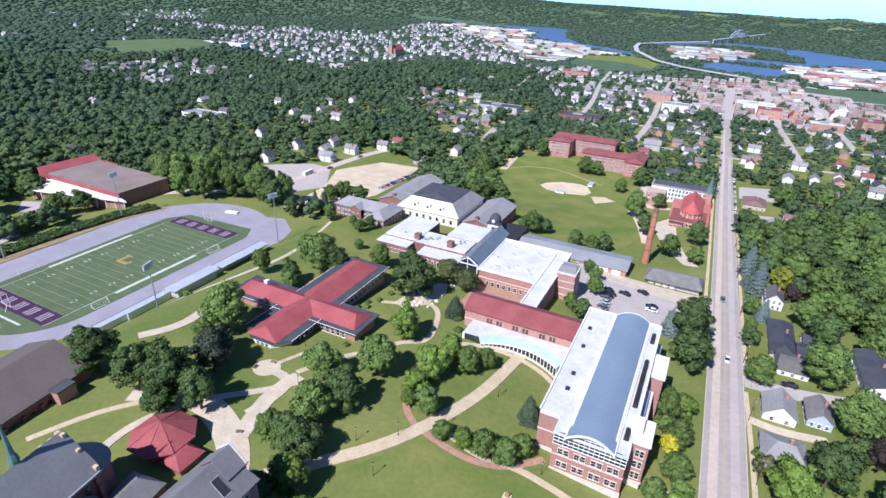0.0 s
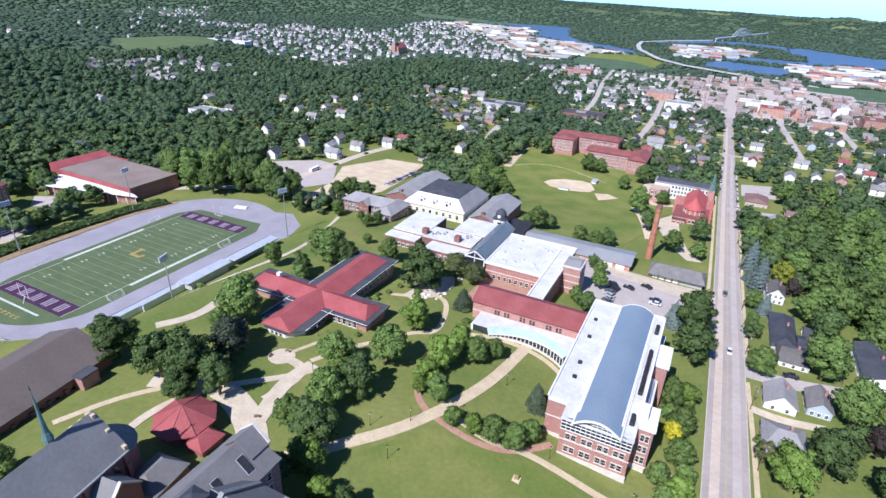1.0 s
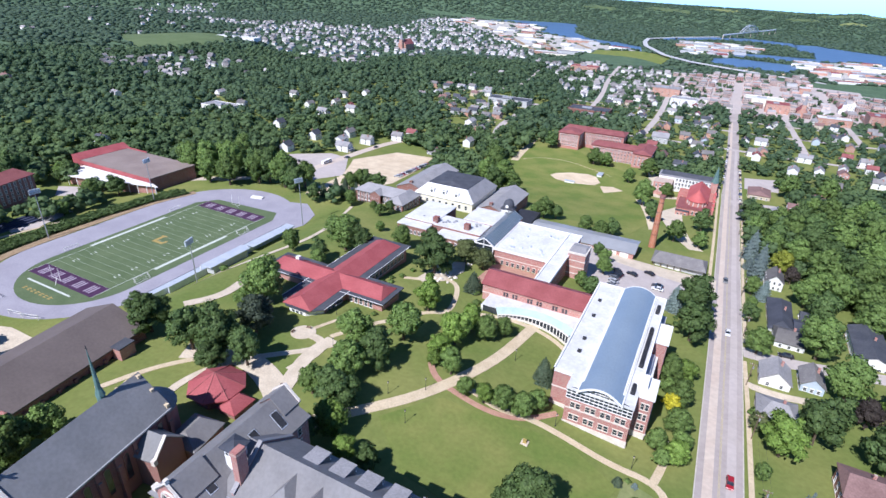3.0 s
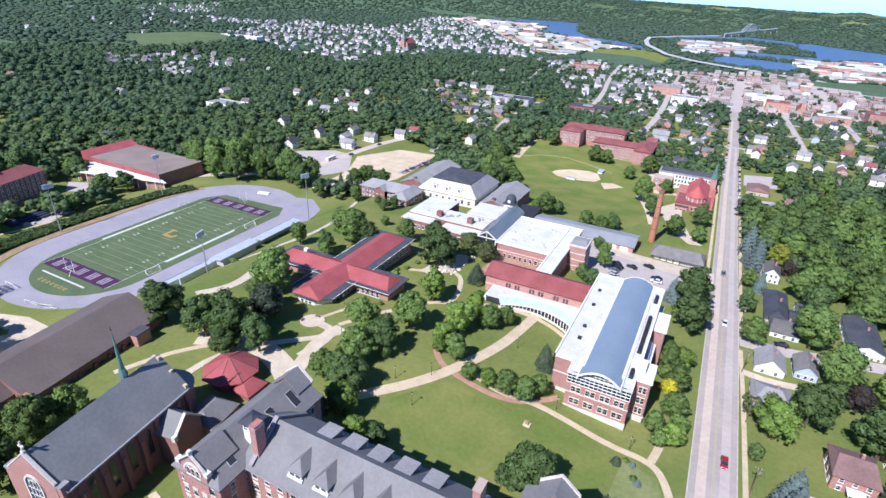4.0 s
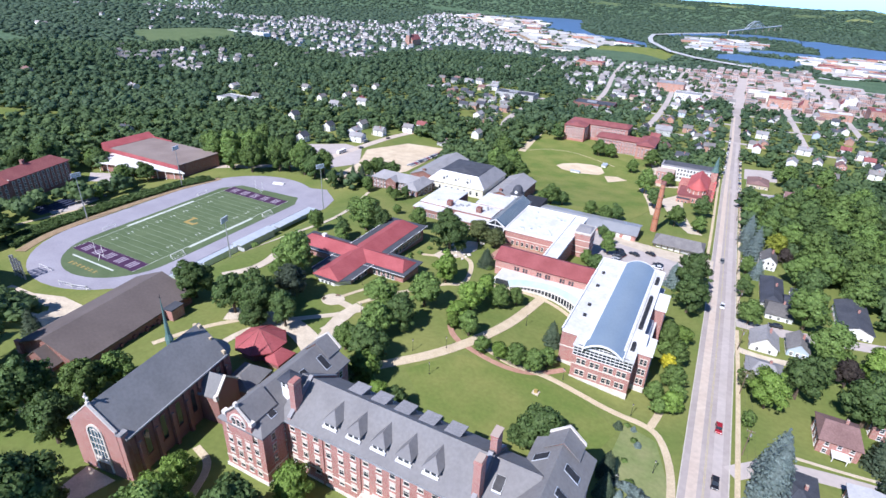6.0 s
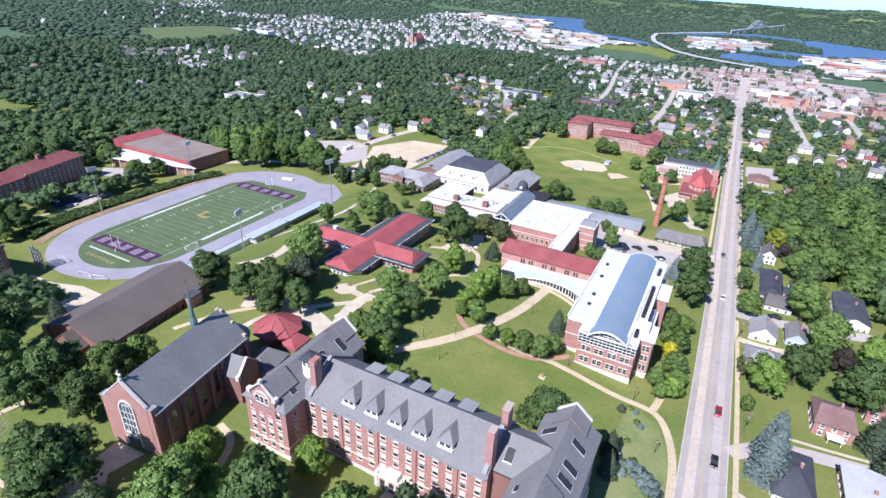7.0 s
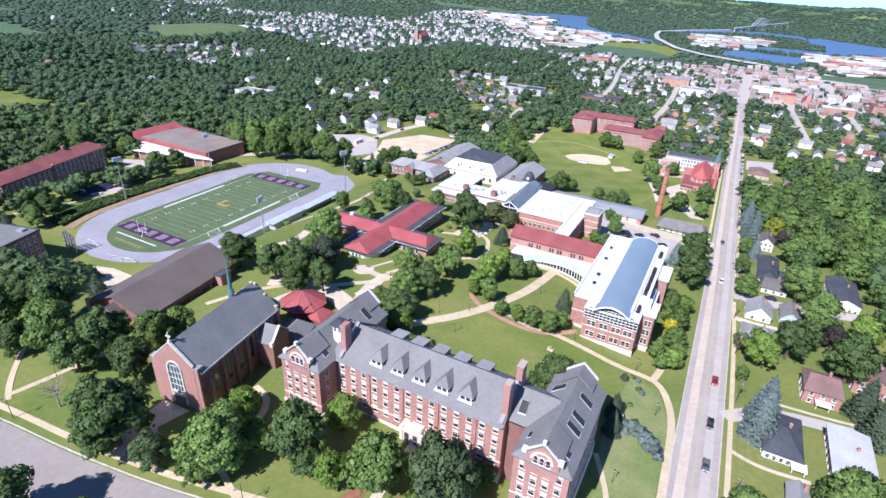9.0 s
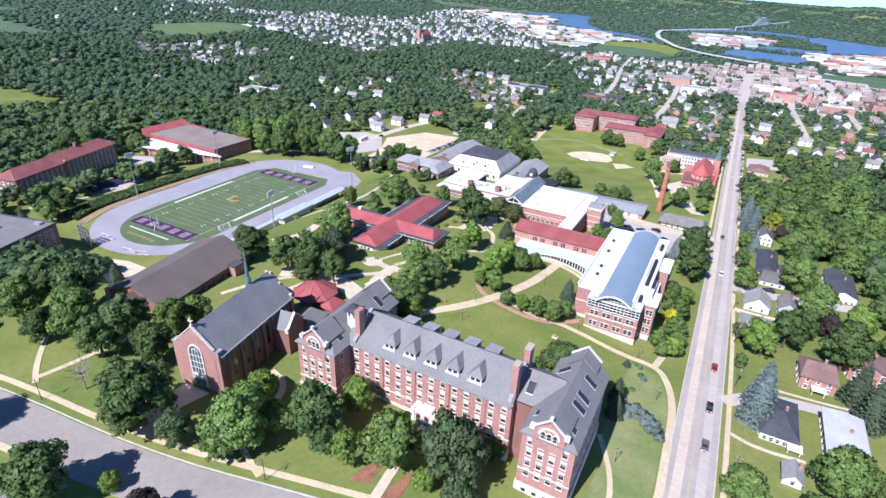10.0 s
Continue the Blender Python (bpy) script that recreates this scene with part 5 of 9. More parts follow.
def arc_gallery():
    """A low curved glass gallery that sweeps before the wing."""
    g = thing("curved_gallery", (-45, 67, 12), "low curved glass gallery with white and pale teal roof", "gallery")
    cx, cy, R = -43.7, 41.0, 24.0
    a0, a1 = radians(127), radians(52)
    n = 20
    arcp = [(cx + R * math.cos(a0 + (a1 - a0) * i / n), cy + R * math.sin(a0 + (a1 - a0) * i / n)) for i in range(n + 1)]
    inn = [(cx + (R + 3.0) * math.cos(a0 + (a1 - a0) * i / n), cy + (R + 3.0) * math.sin(a0 + (a1 - a0) * i / n)) for i in range(n + 1)]
    back = [(-26.0, 71.8), (-66.0, 71.8), (-66.0, 62.4)]
    bm = bmesh.new()
    ring = inn + back
    solid(bm, [(x, y, 16.1) for x, y in ring], [(x, y, 16.55) for x, y in ring])
    part("roof", bm, M["roof_membrane"], g, "white flat gallery roof")
    for i in range(n):
        bm = bmesh.new()
        (ax, ay), (bx, by), (ex, ey), (fx, fy) = arcp[i], arcp[i + 1], inn[i + 1], inn[i]
        solid(bm, [(ax, ay, 14.9), (bx, by, 14.9), (ex, ey, 16.3), (fx, fy, 16.3)], [(ax, ay, 15.15), (bx, by, 15.15), (ex, ey, 16.65), (fx, fy, 16.65)])
        part("roof_pane", bm, M["pane_teal"], g, "pale teal sloping glass pane")
    for i in range(n):
        bm = bmesh.new()
        (ax, ay), (bx, by) = arcp[i], arcp[i + 1]
        solid(bm, [(ax, ay + 0.4, 8), (bx, by + 0.4, 8), (bx, by + 0.6, 8), (ax, ay + 0.6, 8)], [(ax, ay + 0.4, 14.9), (bx, by + 0.4, 14.9), (bx, by + 0.6, 14.9), (ax, ay + 0.6, 14.9)])
        part("wall_pane", bm, M["pane"], g)
    for i in range(n + 1):
        x, y = arcp[i]
        part("mullion", boxes((x - 0.12, x + 0.12, y + 0.2, y + 0.45, 8, 14.95)), M["white"], g)
    for i in range(n):
        bm = bmesh.new()
        (ax, ay), (bx, by) = arcp[i], arcp[i + 1]
        solid(bm, [(ax, ay - 0.15, 14.7), (bx, by - 0.15, 14.7), (bx, by + 0.2, 14.7), (ax, ay + 0.2, 14.7)], [(ax, ay - 0.15, 15.2), (bx, by - 0.15, 15.2), (bx, by + 0.2, 15.2), (ax, ay + 0.2, 15.2)])
        part("fascia", bm, M["white"], g)
        bm = bmesh.new()
        low = land((ax + bx) / 2, (ay + by) / 2) + 0.9
        solid(bm, [(ax, ay - 0.05, 8), (bx, by - 0.05, 8), (bx, by + 0.3, 8), (ax, ay + 0.3, 8)], [(ax, ay - 0.05, low), (bx, by - 0.05, low), (bx, by + 0.3, low), (ax, ay + 0.3, low)])
        part("plinth", bm, M["stone"], g, "low pale stone plinth wall")
    # sloping glass end beside the science building
    bm = bmesh.new()
    solid(bm, [(-28.5, 58, 8), (-25.4, 56, 8), (-25.4, 64, 8), (-28.5, 62, 8)], [(-28.3, 60.5, 15.0), (-25.4, 60.0, 16.5), (-25.4, 64, 16.5), (-28.3, 62, 15.0)])
    part("glass_end", bm, M["pane_blue"], g)
    part("end_glazing", boxes((-65.6, -59.4, 62.5, 62.7, 8, 16.1)), M["pane"], g)
    part("end_post", boxes((-66.4, -65.6, 62.2, 71.8, 8, 16.1)), M["white"], g)
    return g


def campus_center():
    c = thing("campus_center", (-85, 132, 7), "brick campus center with bright white flat roofs", "building")
    part("wall", boxes((-81, -50, 112, 147, -2, 16.6), (-53, -47, 90, 147, -2, 17.2)), M["brick"], c)
    part("roof", boxes((-81.3, -49.7, 111.7, 147.3, 16.6, 17.0), (-53.3, -46.7, 89.7, 147.3, 17.2, 17.6)), M["roof_membrane"], c, "white membrane roof")
    bm = boxes((-81.6, -81, 111.5, 147.5, 16.4, 17.5), (-81.6, -53.4, 111.4, 112.0, 16.3, 17.5), (-81.6, -47, 147, 147.6, 16.4, 18.0), (-47.1, -46.5, 89.5, 147.5, 17, 18.2), (-53.6, -53.0, 89.5, 147.5, 17, 18.2))
    part("parapet", bm, M["white"], c, "white roof parapet")
    part("string_course", boxes((-81.15, -53.2, 111.85, 112.1, 12.6, 13.0), (-81.2, -53.2, 111.8, 112.1, 6, 8.6)), M["stone"], c)
    part("tower", boxes((-47, -38.6, 121.5, 132.5, -2, 19.4)), M["brick_orange"], c)
    for z in (9.0, 12.4, 15.8):
        part("tower_band", boxes((-47.1, -38.4, 121.3, 132.7, z, z + 0.4)), M["stone"], c)
    part("tower_roof", boxes((-47.3, -38.3, 121.2, 132.8, 19.4, 20.4)), M["stone"], c)
    part("tower_top", gable(bmesh.new(), -46.8, -38.8, 121.7, 132.3, 20.4, 21.4, "x", 0.0, 0.2, 1.0, 1.0), M["slate_light"], c, "grey low tower roof")
    # glazed ridge hall
    part("atrium_wall", boxes((-93, -83, 114.5, 157, -2, 16.2)), M["brick"], c)
    bm = gable(bmesh.new(), -93, -83, 115, 157, 16.4, 19.6, "y", 0.2, 0.2)
    part("atrium_roof", bm, M["pane_blue"], c, "dark blue glass ridge roof")
    for i in range(22):
        y = 115.2 + i * 1.98
        bm = bmesh.new()
        for s in (-1, 1):
            tube(bm, (-88 + s * 5.2, y, 16.35), (-88, y, 19.75), 0.08, 0.08, 5)
        part("glazing_bar", bm, M["steel"], c)
    part("atrium_front", gable_wall(bmesh.new(), -93, -83, 114.3, 114.6, 10, 16.4, 19.4), M["pane"], c)
    bm = boxes((-93.3, -92.8, 114.0, 114.6, 8, 16.6), (-83.2, -82.7, 114.0, 114.6, 8, 16.6), (-93.2, -82.8, 114.0, 114.6, 16.1, 16.6), (-88.15, -87.85, 114.0, 114.6, 10, 19.4))
    for s in (-1, 1):
        tube(bm, (-88 + s * 5.3, 114.2, 16.4), (-88, 114.2, 19.8), 0.28, 0.28, 6)
    part("front_frame", bm, M["white"], c, "white gabled window frame")
    # the older low ranges
    low = boxes((-143, -125, 121, 128, 2, 12.8), (-142, -124, 128, 156, 2, 14.0), (-124, -96, 128, 142, 2, 13.6), (-112, -93, 142, 161, 2, 14.4), (-118, -93, 119, 128, 2, 12.0))
    part("low_range", low, M["brick_dark_shaded"], c, "low dark brick range")
    rf = boxes((-143.3, -124.7, 120.7, 128, 12.8, 13.3), (-142.3, -123.7, 127.8, 156.3, 14, 14.5), (-124.2, -95.7, 127.8, 142, 13.6, 14.1), (-112.3, -92.9, 142, 161.3, 14.4, 14.9), (-118.3, -92.9, 118.7, 128, 12.0, 12.5))
    part("low_roof", rf, M["roof_membrane"], c, "white membrane roof")
    for x, y in ((-124, 131), (-105, 131)):
        part("roof_plant", boxes((x - 1.5, x + 1.5, y - 1.5, y + 1.5, 13, 17.2)), M["brick_dark_shaded"], c)
    windows(c, -141, -120, 121, "S", (8.5,), 8, 1.3, 1.8, frame_m="white")
    windows(c, -117, -95, 119, "S", (8.2,), 7, 1.3, 1.8, frame_m="white")
    windows(c, -78, -56, 112, "S", (9.2,), 8, 1.3, 2.0)
    rnd = random.Random(4)
    for i in range(13):
        x, y = -79 + rnd.random() * 24, 114 + rnd.random() * 30
        part("roof_vent", boxes((x - 0.5, x + 0.5, y - 0.5, y + 0.5, 17, 17.8)), M["metal_pale"], c)
    for i in range(10):
        x, y = -140 + rnd.random() * 42, 131 + rnd.random() * 9
        part("roof_vent", boxes((x - 0.5, x + 0.5, y - 0.5, y + 0.5, 14, 14.9)), M["metal_grey"], c)
    return c


def gymnasium():
    g = thing("gymnasium", (-146, 202, 0), "cream gymnasium with a white mansard front and dark roof", "building")
    part("wall", boxes((-167, -125, 182, 222, -14, 7.0)), M["cream"], g)
    bm = bmesh.new()
    solid(bm, [(-167.6, 181.2, 7), (-124.4, 181.2, 7), (-124.4, 183, 7), (-167.6, 183, 7)], [(-160, 187.8, 13.6), (-132, 187.8, 13.6), (-132, 189, 13.6), (-160, 189, 13.6)])
    part("mansard", bm, M["white"], g, "steep white mansard slope")
    bm = bmesh.new()
    solid(bm, [(-167.6, 183, 7), (-124.4, 183, 7), (-124.4, 223, 7), (-167.6, 223, 7)], [(-160, 188.5, 13.6), (-132, 188.5, 13.6), (-132, 216, 13.6), (-160, 216, 13.6)])
    part("side_slope", bm, M["slate_light"], g)
    bm = bmesh.new()
    gable(bm, -160, -132, 188, 216, 13.7, 15.2, "y", 0.3, 0.3, 6, 6)
    part("roof", bm, M["shingle_dark"], g, "nearly black low hipped roof")
    for x in (-155, -146, -137):
        d = part("dormer", boxes((x - 1.6, x + 1.6, 182.6, 186.5, 8.6, 11.6)), M["white"], g)
        part("dormer_top", gable(bmesh.new(), x - 1.7, x + 1.7, 182.5, 187, 11.6, 12.6, "y", 0.1, 0.2), M["white"], g)
        window(g, x, 182.6, 9.2, "S", 1.5, 1.6, arched=False, frame_m="white")
    windows(g, -165, -127, 182, "S", (2.0,), 8, 1.6, 2.6, frame_m="white")
    for x0, x1, y0, y1, ze, zr in ((-124.4, -104, 186, 230, 3.0, 7.2), (-190, -168, 196, 250, 2.5, 6.5)):
        part("annex", gable_wall(bmesh.new(), x0, x1, y0, y1, -16, ze, zr), M["brick_dark_shaded"], g)
        part("annex_roof", gable(bmesh.new(), x0, x1, y0, y1, ze + 0.4, zr + 0.4, "y", 0.5, 0.35), M["slate_light"], g, "pale grey annex roof")
        part("chimney", boxes(((x0 + x1) / 2 - 1, (x0 + x1) / 2 + 1, y0 + 0.2, y0 + 2, 2, zr + 1.6)), M["brick_dark_shaded"], g)
    # small tower with a dark cap between gymnasium and center
    for x in (-102.4, -97.6):
        part("turret_pier", boxes((x - 1.2, x + 1.2, 178, 183, -6, 10.2)), M["white"], g, "tall white pier of the clock turret")
    part("turret_core", boxes((-101.2, -98.8, 178.6, 183, -6, 10.0)), M["dark"], g)
    part("turret_band", boxes((-104.0, -96.0, 177.4, 184.0, 10.2, 11.0)), M["shingle_dark"], g)
    bm = bmesh.new()
    for (r0, z0), (r1, z1) in zip(((3.5, 11.0), (3.3, 13.2), (2.8, 14.6), (1.8, 15.8)), ((3.3, 13.2), (2.8, 14.6), (1.8, 15.8), (0.3, 16.5))):
        solid(bm, [(-100 + r0 * math.cos(i * math.tau / 12), 180.7 + r0 * math.sin(i * math.tau / 12), z0) for i in range(12)], [(-100 + r1 * math.cos(i * math.tau / 12), 180.7 + r1 * math.sin(i * math.tau / 12), z1) for i in range(12)])
    part("turret_dome", bm, M["shingle_dark"], g, "dark domed turret cap")
    part("clock_face", tube(bmesh.new(), (-100, 177.5, 12.4), (-100, 177.2, 12.4), 1.0, 1.0, 16), M["white"], g, "round white clock face")
    part("turret_window", boxes((-101, -99, 177.5, 177.9, 8.6, 11)), M["white"], g)
    part("rear_range", boxes((-97, -84, 158, 196, -6, 5.5)), M["dark"], g, "dark flat-roofed rear range")
    return g


def brick_residence():
    b = thing("brick_residence", (-181, 168, 1), "three-storey brick residence with a grey hipped roof", "building")
    part("wall", boxes((-201, -161, 162, 176, -10, 8.6), (-172, -160, 154, 176, -10, 8.4), (-188, -180, 159.5, 162, -10, 8.6)), M["brick_dark_shaded"], b)
    bm = bmesh.new()
    gable(bm, -201, -161, 162, 176, 8.6, 12.2, "x", 0.6, 0.35, 6, 6)
    gable(bm, -172, -160, 154, 176, 8.4, 11.6, "y", 0.6, 0.35, 5, 3)
    part("roof", bm, M["slate_light"], b)
    part("gable", gable_wall(bmesh.new(), -188, -180, 159.3, 164, 4, 8.6, 11.0), M["brick_dark_shaded"], b)
    part("gable_roof", gable(bmesh.new(), -188, -180, 159.3, 166, 8.8, 11.3, "y", 0.4, 0.25), M["slate_light"], b)
    windows(b, -200, -189, 162, "S", (6.0, 2.9, 0.0), 4, 1.3, 1.9, frame_m="white")
    windows(b, -180, -173, 162, "S", (6.0, 2.9), 3, 1.3, 1.9, frame_m="white")
    windows(b, -187.5, -180.5, 159.5, "S", (6.0, 2.9), 2, 1.3, 1.9, frame_m="white")
    windows(b, -171.5, -160.5, 154, "S", (6.0, 2.9), 4, 1.3, 1.9, frame_m="white")
    windows(b, 155, 175, -160, "E", (6.0, 2.9), 6, 1.3, 1.9, frame_m="white")
    return b


def works_range():
    r = thing("workshop_range", (-52, 183, -1), "long brick workshop with a low grey metal roof", "building")
    part("wall", boxes((-83, -22.5, 174, 192, -12, 2.6)), M["brick_orange"], r)
    part("roof", gable(bmesh.new(), -83, -22.5, 174, 192, 2.7, 4.6, "x", 0.8, 0.3), M["metal_grey"], r)
    for x in (-40.5, -34.0, -27.5):
        part("garage_door", boxes((x - 2.3, x + 2.3, 173.75, 174.1, -2.2, 1.6)), M["white"], r, "white sectional garage door")
    windows(r, -72, -46, 174, "S", (-0.6,), 6, 1.6, 1.4, frame_m="white")
    part("lean_to", boxes((-60, -44, 169, 174, -8, 0.6)), M["brick_orange"], r)
    return r


def store_shed():
    s = thing("storage_shed", (1, 183, -4), "long low shed with a grey hipped roof", "shed")
    part("wall", boxes((-12, 14, 178, 190, -12, 0.2)), M["siding_grey"], s)
    part("roof", gable(bmesh.new(), -12.5, 14.5, 176.5, 191, 0.3, 3.4, "x", 0.6, 0.3, 3, 3), M["shingle_grey"], s)
    for x in (-9.5, -6, -2.5, 1.0):
        part("bay_door", boxes((x - 1.3, x + 1.3, 177.8, 178.1, -4.2, -0.6)), M["white"], s)
    for x in (-11.5, -7.7, -4.2, -0.8, 2.6):
        part("post", boxes((x - 0.15, x + 0.15, 176.6, 176.9, -8, 0.0)), M["wood"], s)
    return s


def smokestack():
    s = thing("smokestack", (-16.2, 204.3, -5), "tall tapering orange brick smokestack", "chimney")
    bm = bmesh.new()
    tube(bm, (-16.2, 204.3, -10), (-16.2, 204.3, 26.6), 2.1, 1.35, 20)
    part("shaft", bm, M["brick_stack"], s)
    bm = bmesh.new()
    tube(bm, (-16.2, 204.3, 26.6), (-16.2, 204.3, 28.4), 1.6, 1.6, 20)
    part("crown", bm, M["brick_dark_shaded"], s)
    for z in (4, 11, 18, 24):
        bm = bmesh.new()
        r = 2.1 - (z + 10) / 36.6 * 0.75 + 0.04
        tube(bm, (-16.2, 204.3, z), (-16.2, 204.3, z + 0.25), r, r, 20)
        part("band", bm, M["dark"], s)
    return s


def hill_dormitory():
    d = thing("hill_dormitory", (-100, 462, -22), "five-storey red brick dormitory with maroon-red roofs", "building")
    for x0, x1, y0, y1, ze, ax in ((-146, -82, 466, 488, -5.0, "x"), (-146, -124, 448, 468.2, -5.0, "y"), (-106, -50, 428, 447, -7.4, "x"), (-64, -48, 418, 456, -7.2, "y")):
        part("wall", boxes((x0, x1, y0, y1, -34, ze)), M["brick_pink"], d)
        part("roof", gable(bmesh.new(), x0, x1, y0, y1, ze, ze + 2.6, ax, 0.9, 0.5, 5, 5), M["roof_maroon"], d)
    windows(d, -122, -84, 466, "S", (-9.0, -12.2, -15.4, -18.6), 12, 1.5, 1.7, frame_m="white")
    windows(d, -145, -125, 448, "S", (-9.0, -12.2, -15.4, -18.6), 7, 1.5, 1.7, frame_m="white")
    windows(d, 449, 465, -124, "E", (-9.0, -12.2, -15.4, -18.6), 5, 1.5, 1.7, frame_m="white")
    windows(d, -105, -65, 428, "S", (-11.6, -14.8, -18.0, -21.2), 13, 1.5, 1.7, frame_m="white")
    windows(d, -63, -49, 418, "S", (-12.4, -15.6, -18.8), 4, 1.5, 1.7, frame_m="white")
    windows(d, 420, 454, -48, "E", (-12.4, -15.6, -18.8), 8, 1.5, 1.7, frame_m="white")
    return d


def round_church():
    c = thing("convent_church", (0, 320, -12), "orange-red brick church with a bright red conical roof", "church")
    part("wall", boxes((-11, 11.5, 288, 318, -24, -6.2), (-6, 8.0, 300, 334, -24, -3.2), (-13, 12.5, 312, 330, -24, -5.0)), M["brick_pink"], c)
    part("nave_roof", gable(bmesh.new(), -6, 8.0, 300, 334, -3.2, 2.6, "y", 0.5, 0.4, 0, 3), M["roof_bright"], c)
    part("low_roof", boxes((-11.3, 11.8, 287.7, 318.3, -6.2, -5.8)), M["roof_maroon"], c)
    part("porch_roof", boxes((-11.4, -2.0, 285.7, 294, -8.0, -7.5)), M["shingle_dark"], c)
    part("porch", boxes((-11.0, -2.4, 286, 294, -24, -8.0)), M["brick_pink"], c)
    bm = bmesh.new()
    ring = lambda r, z: [(1.0 + r * math.cos(i * math.tau / 20), 300 + r * math.sin(i * math.tau / 20), z) for i in range(20)]
    solid(bm, ring(6.6, -2.6), ring(6.6, -2.2)), solid(bm, ring(6.6, -2.2), ring(0.2, 5.4))
    part("cone_roof", bm, M["roof_bright"], c, "bright red conical apse roof")
    bm = bmesh.new()
    solid(bm, ring(6.0, -24), ring(6.0, -2.6))
    part("apse", bm, M["brick_pink"], c)
    for y in (291, 300, 309, 318, 327):
        part("buttress", boxes((11.5, 13.2, y - 0.8, y + 0.8, -24, -4.4)), M["brick_pink"], c)
        part("buttress_cap", gable(bmesh.new(), 11.4, 13.4, y - 0.9, y + 0.9, -4.4, -2.8, "x", 0.1, 0.2, 0.8, 0.8), M["roof_bright"], c)
    for i in range(6):
        a = radians(190 + 32 * i)
        part("pilaster", tube(bmesh.new(), (1 + 6.1 * math.cos(a), 300 + 6.1 * math.sin(a), -24), (1 + 6.1 * math.cos(a), 300 + 6.1 * math.sin(a), -2.8), 0.35, 0.35, 6), M["stone"], c)
    windows(c, -1, 11, 288, "S", (-9.8, -14.0), 5, 1.1, 2.2, frame_m="stone")
    windows(c, -10.5, -3, 286, "S", (-11.5,), 3, 1.2, 2.0, frame_m="stone")
    windows(c, 289, 331, 12.5, "E", (-9.0,), 9, 1.3, 3.0, arched=True, frame_m="stone")
    part("spire_base", boxes((7.5, 12.5, 336, 341, -24, 1.0)), M["brick_orange"], c)
    bm = bmesh.new()
    ring2 = lambda r, z: [(10 + r * math.cos(i * math.tau / 8), 338.5 + r * math.sin(i * math.tau / 8), z) for i in range(8)]
    solid(bm, ring2(3.0, 1), ring2(2.2, 3.5)), solid(bm, ring2(2.2, 3.5), ring2(0.1, 14))
    part("spire", bm, M["copper"], c, "pale green copper spire")
    c2 = thing("convent", (-10, 368, -15), "long pale three-storey convent with a dark flat roof", "building")
    part("wall", boxes((-32, 12, 352, 366, -30, -4)), M["siding"], c2)
    part("wing", boxes((-34, -20, 338, 352, -30, -6)), M["brick_orange"], c2)
    part("roof", boxes((-32.4, 12.4, 351.6, 366.4, -4, -3.4)), M["slate_light"], c2)
    part("roof_ridge", gable(bmesh.new(), -31, 11, 354, 366, -3.4, -1.2, "x", 0.2, 0.3, 3, 3), M["shingle_dark"], c2)
    windows(c2, -19, 11, 352, "S", (-7.0, -10.4, -13.6), 12, 1.3, 1.9, frame_m="white")
    windows(c2, -33, -21, 338, "S", (-9.4, -12.8), 4, 1.3, 1.9, frame_m="white")
    return c


def arena():
    a = thing("sports_arena", (-362, 121, -3), "low brick sports arena with a broad brown roof and red edge", "building")
    part("wall", boxes((-400, -326, 103.5, 139, -10, 8.0)), M["brick_dark_shaded"], a)
    part("roof", boxes((-400.4, -325.6, 103.1, 139.4, 8.0, 8.6)), M["roof_brown"], a)
    bm = bmesh.new()
    solid(bm, [(-408.6, 102, 5.4), (-400.2, 102.6, 5.4), (-400.2, 141.5, 5.4), (-408.6, 142.5, 5.4)], [(-408.6, 102, 11.6), (-400.2, 102.6, 8.8), (-400.2, 141.5, 8.8), (-408.6, 142.5, 11.6)])
    part("red_slope", bm, M["roof_red"], a, "sloping dull red metal roof strip")
    part("west_wall", boxes((-408.4, -400, 103, 141, -10, 5.4)), M["brick_orange"], a)
    part("north_parapet", boxes((-404, -378, 139.4, 140.2, 7.8, 9.4)), M["roof_red"], a)
    part("red_fascia", boxes((-400.4, -325.4, 102.7, 103.4, 5.6, 8.3)), M["roof_red"], a, "dull red band along the front wall")
    poly = [(-397, 88), (-389, 83), (-317.5, 101.6), (-325.5, 104), (-398, 103)]
    bm = bmesh.new()
    solid(bm, [(x, y, 4.3) for x, y in poly], [(x, y, 5.0) for x, y in poly])
    part("canopy", bm, M["white"], a, "white flat canopy along the front")
    inner = [(-395, 90), (-388, 86), (-322, 102.6), (-327, 103.6), (-396, 103)]
    bm = bmesh.new()
    solid(bm, [(x, y, -10) for x, y in inner], [(x, y, 4.3) for x, y in inner])
    part("lobby", bm, M["brick"], a)
    for i in range(11):
        k = i / 10
        x, y = -387 + 67 * k, 84.4 + 17.2 * k
        part("post", boxes((x - 0.2, x + 0.2, y - 0.2, y + 0.2, -10, 4.3)), M["white"], a)
    return a


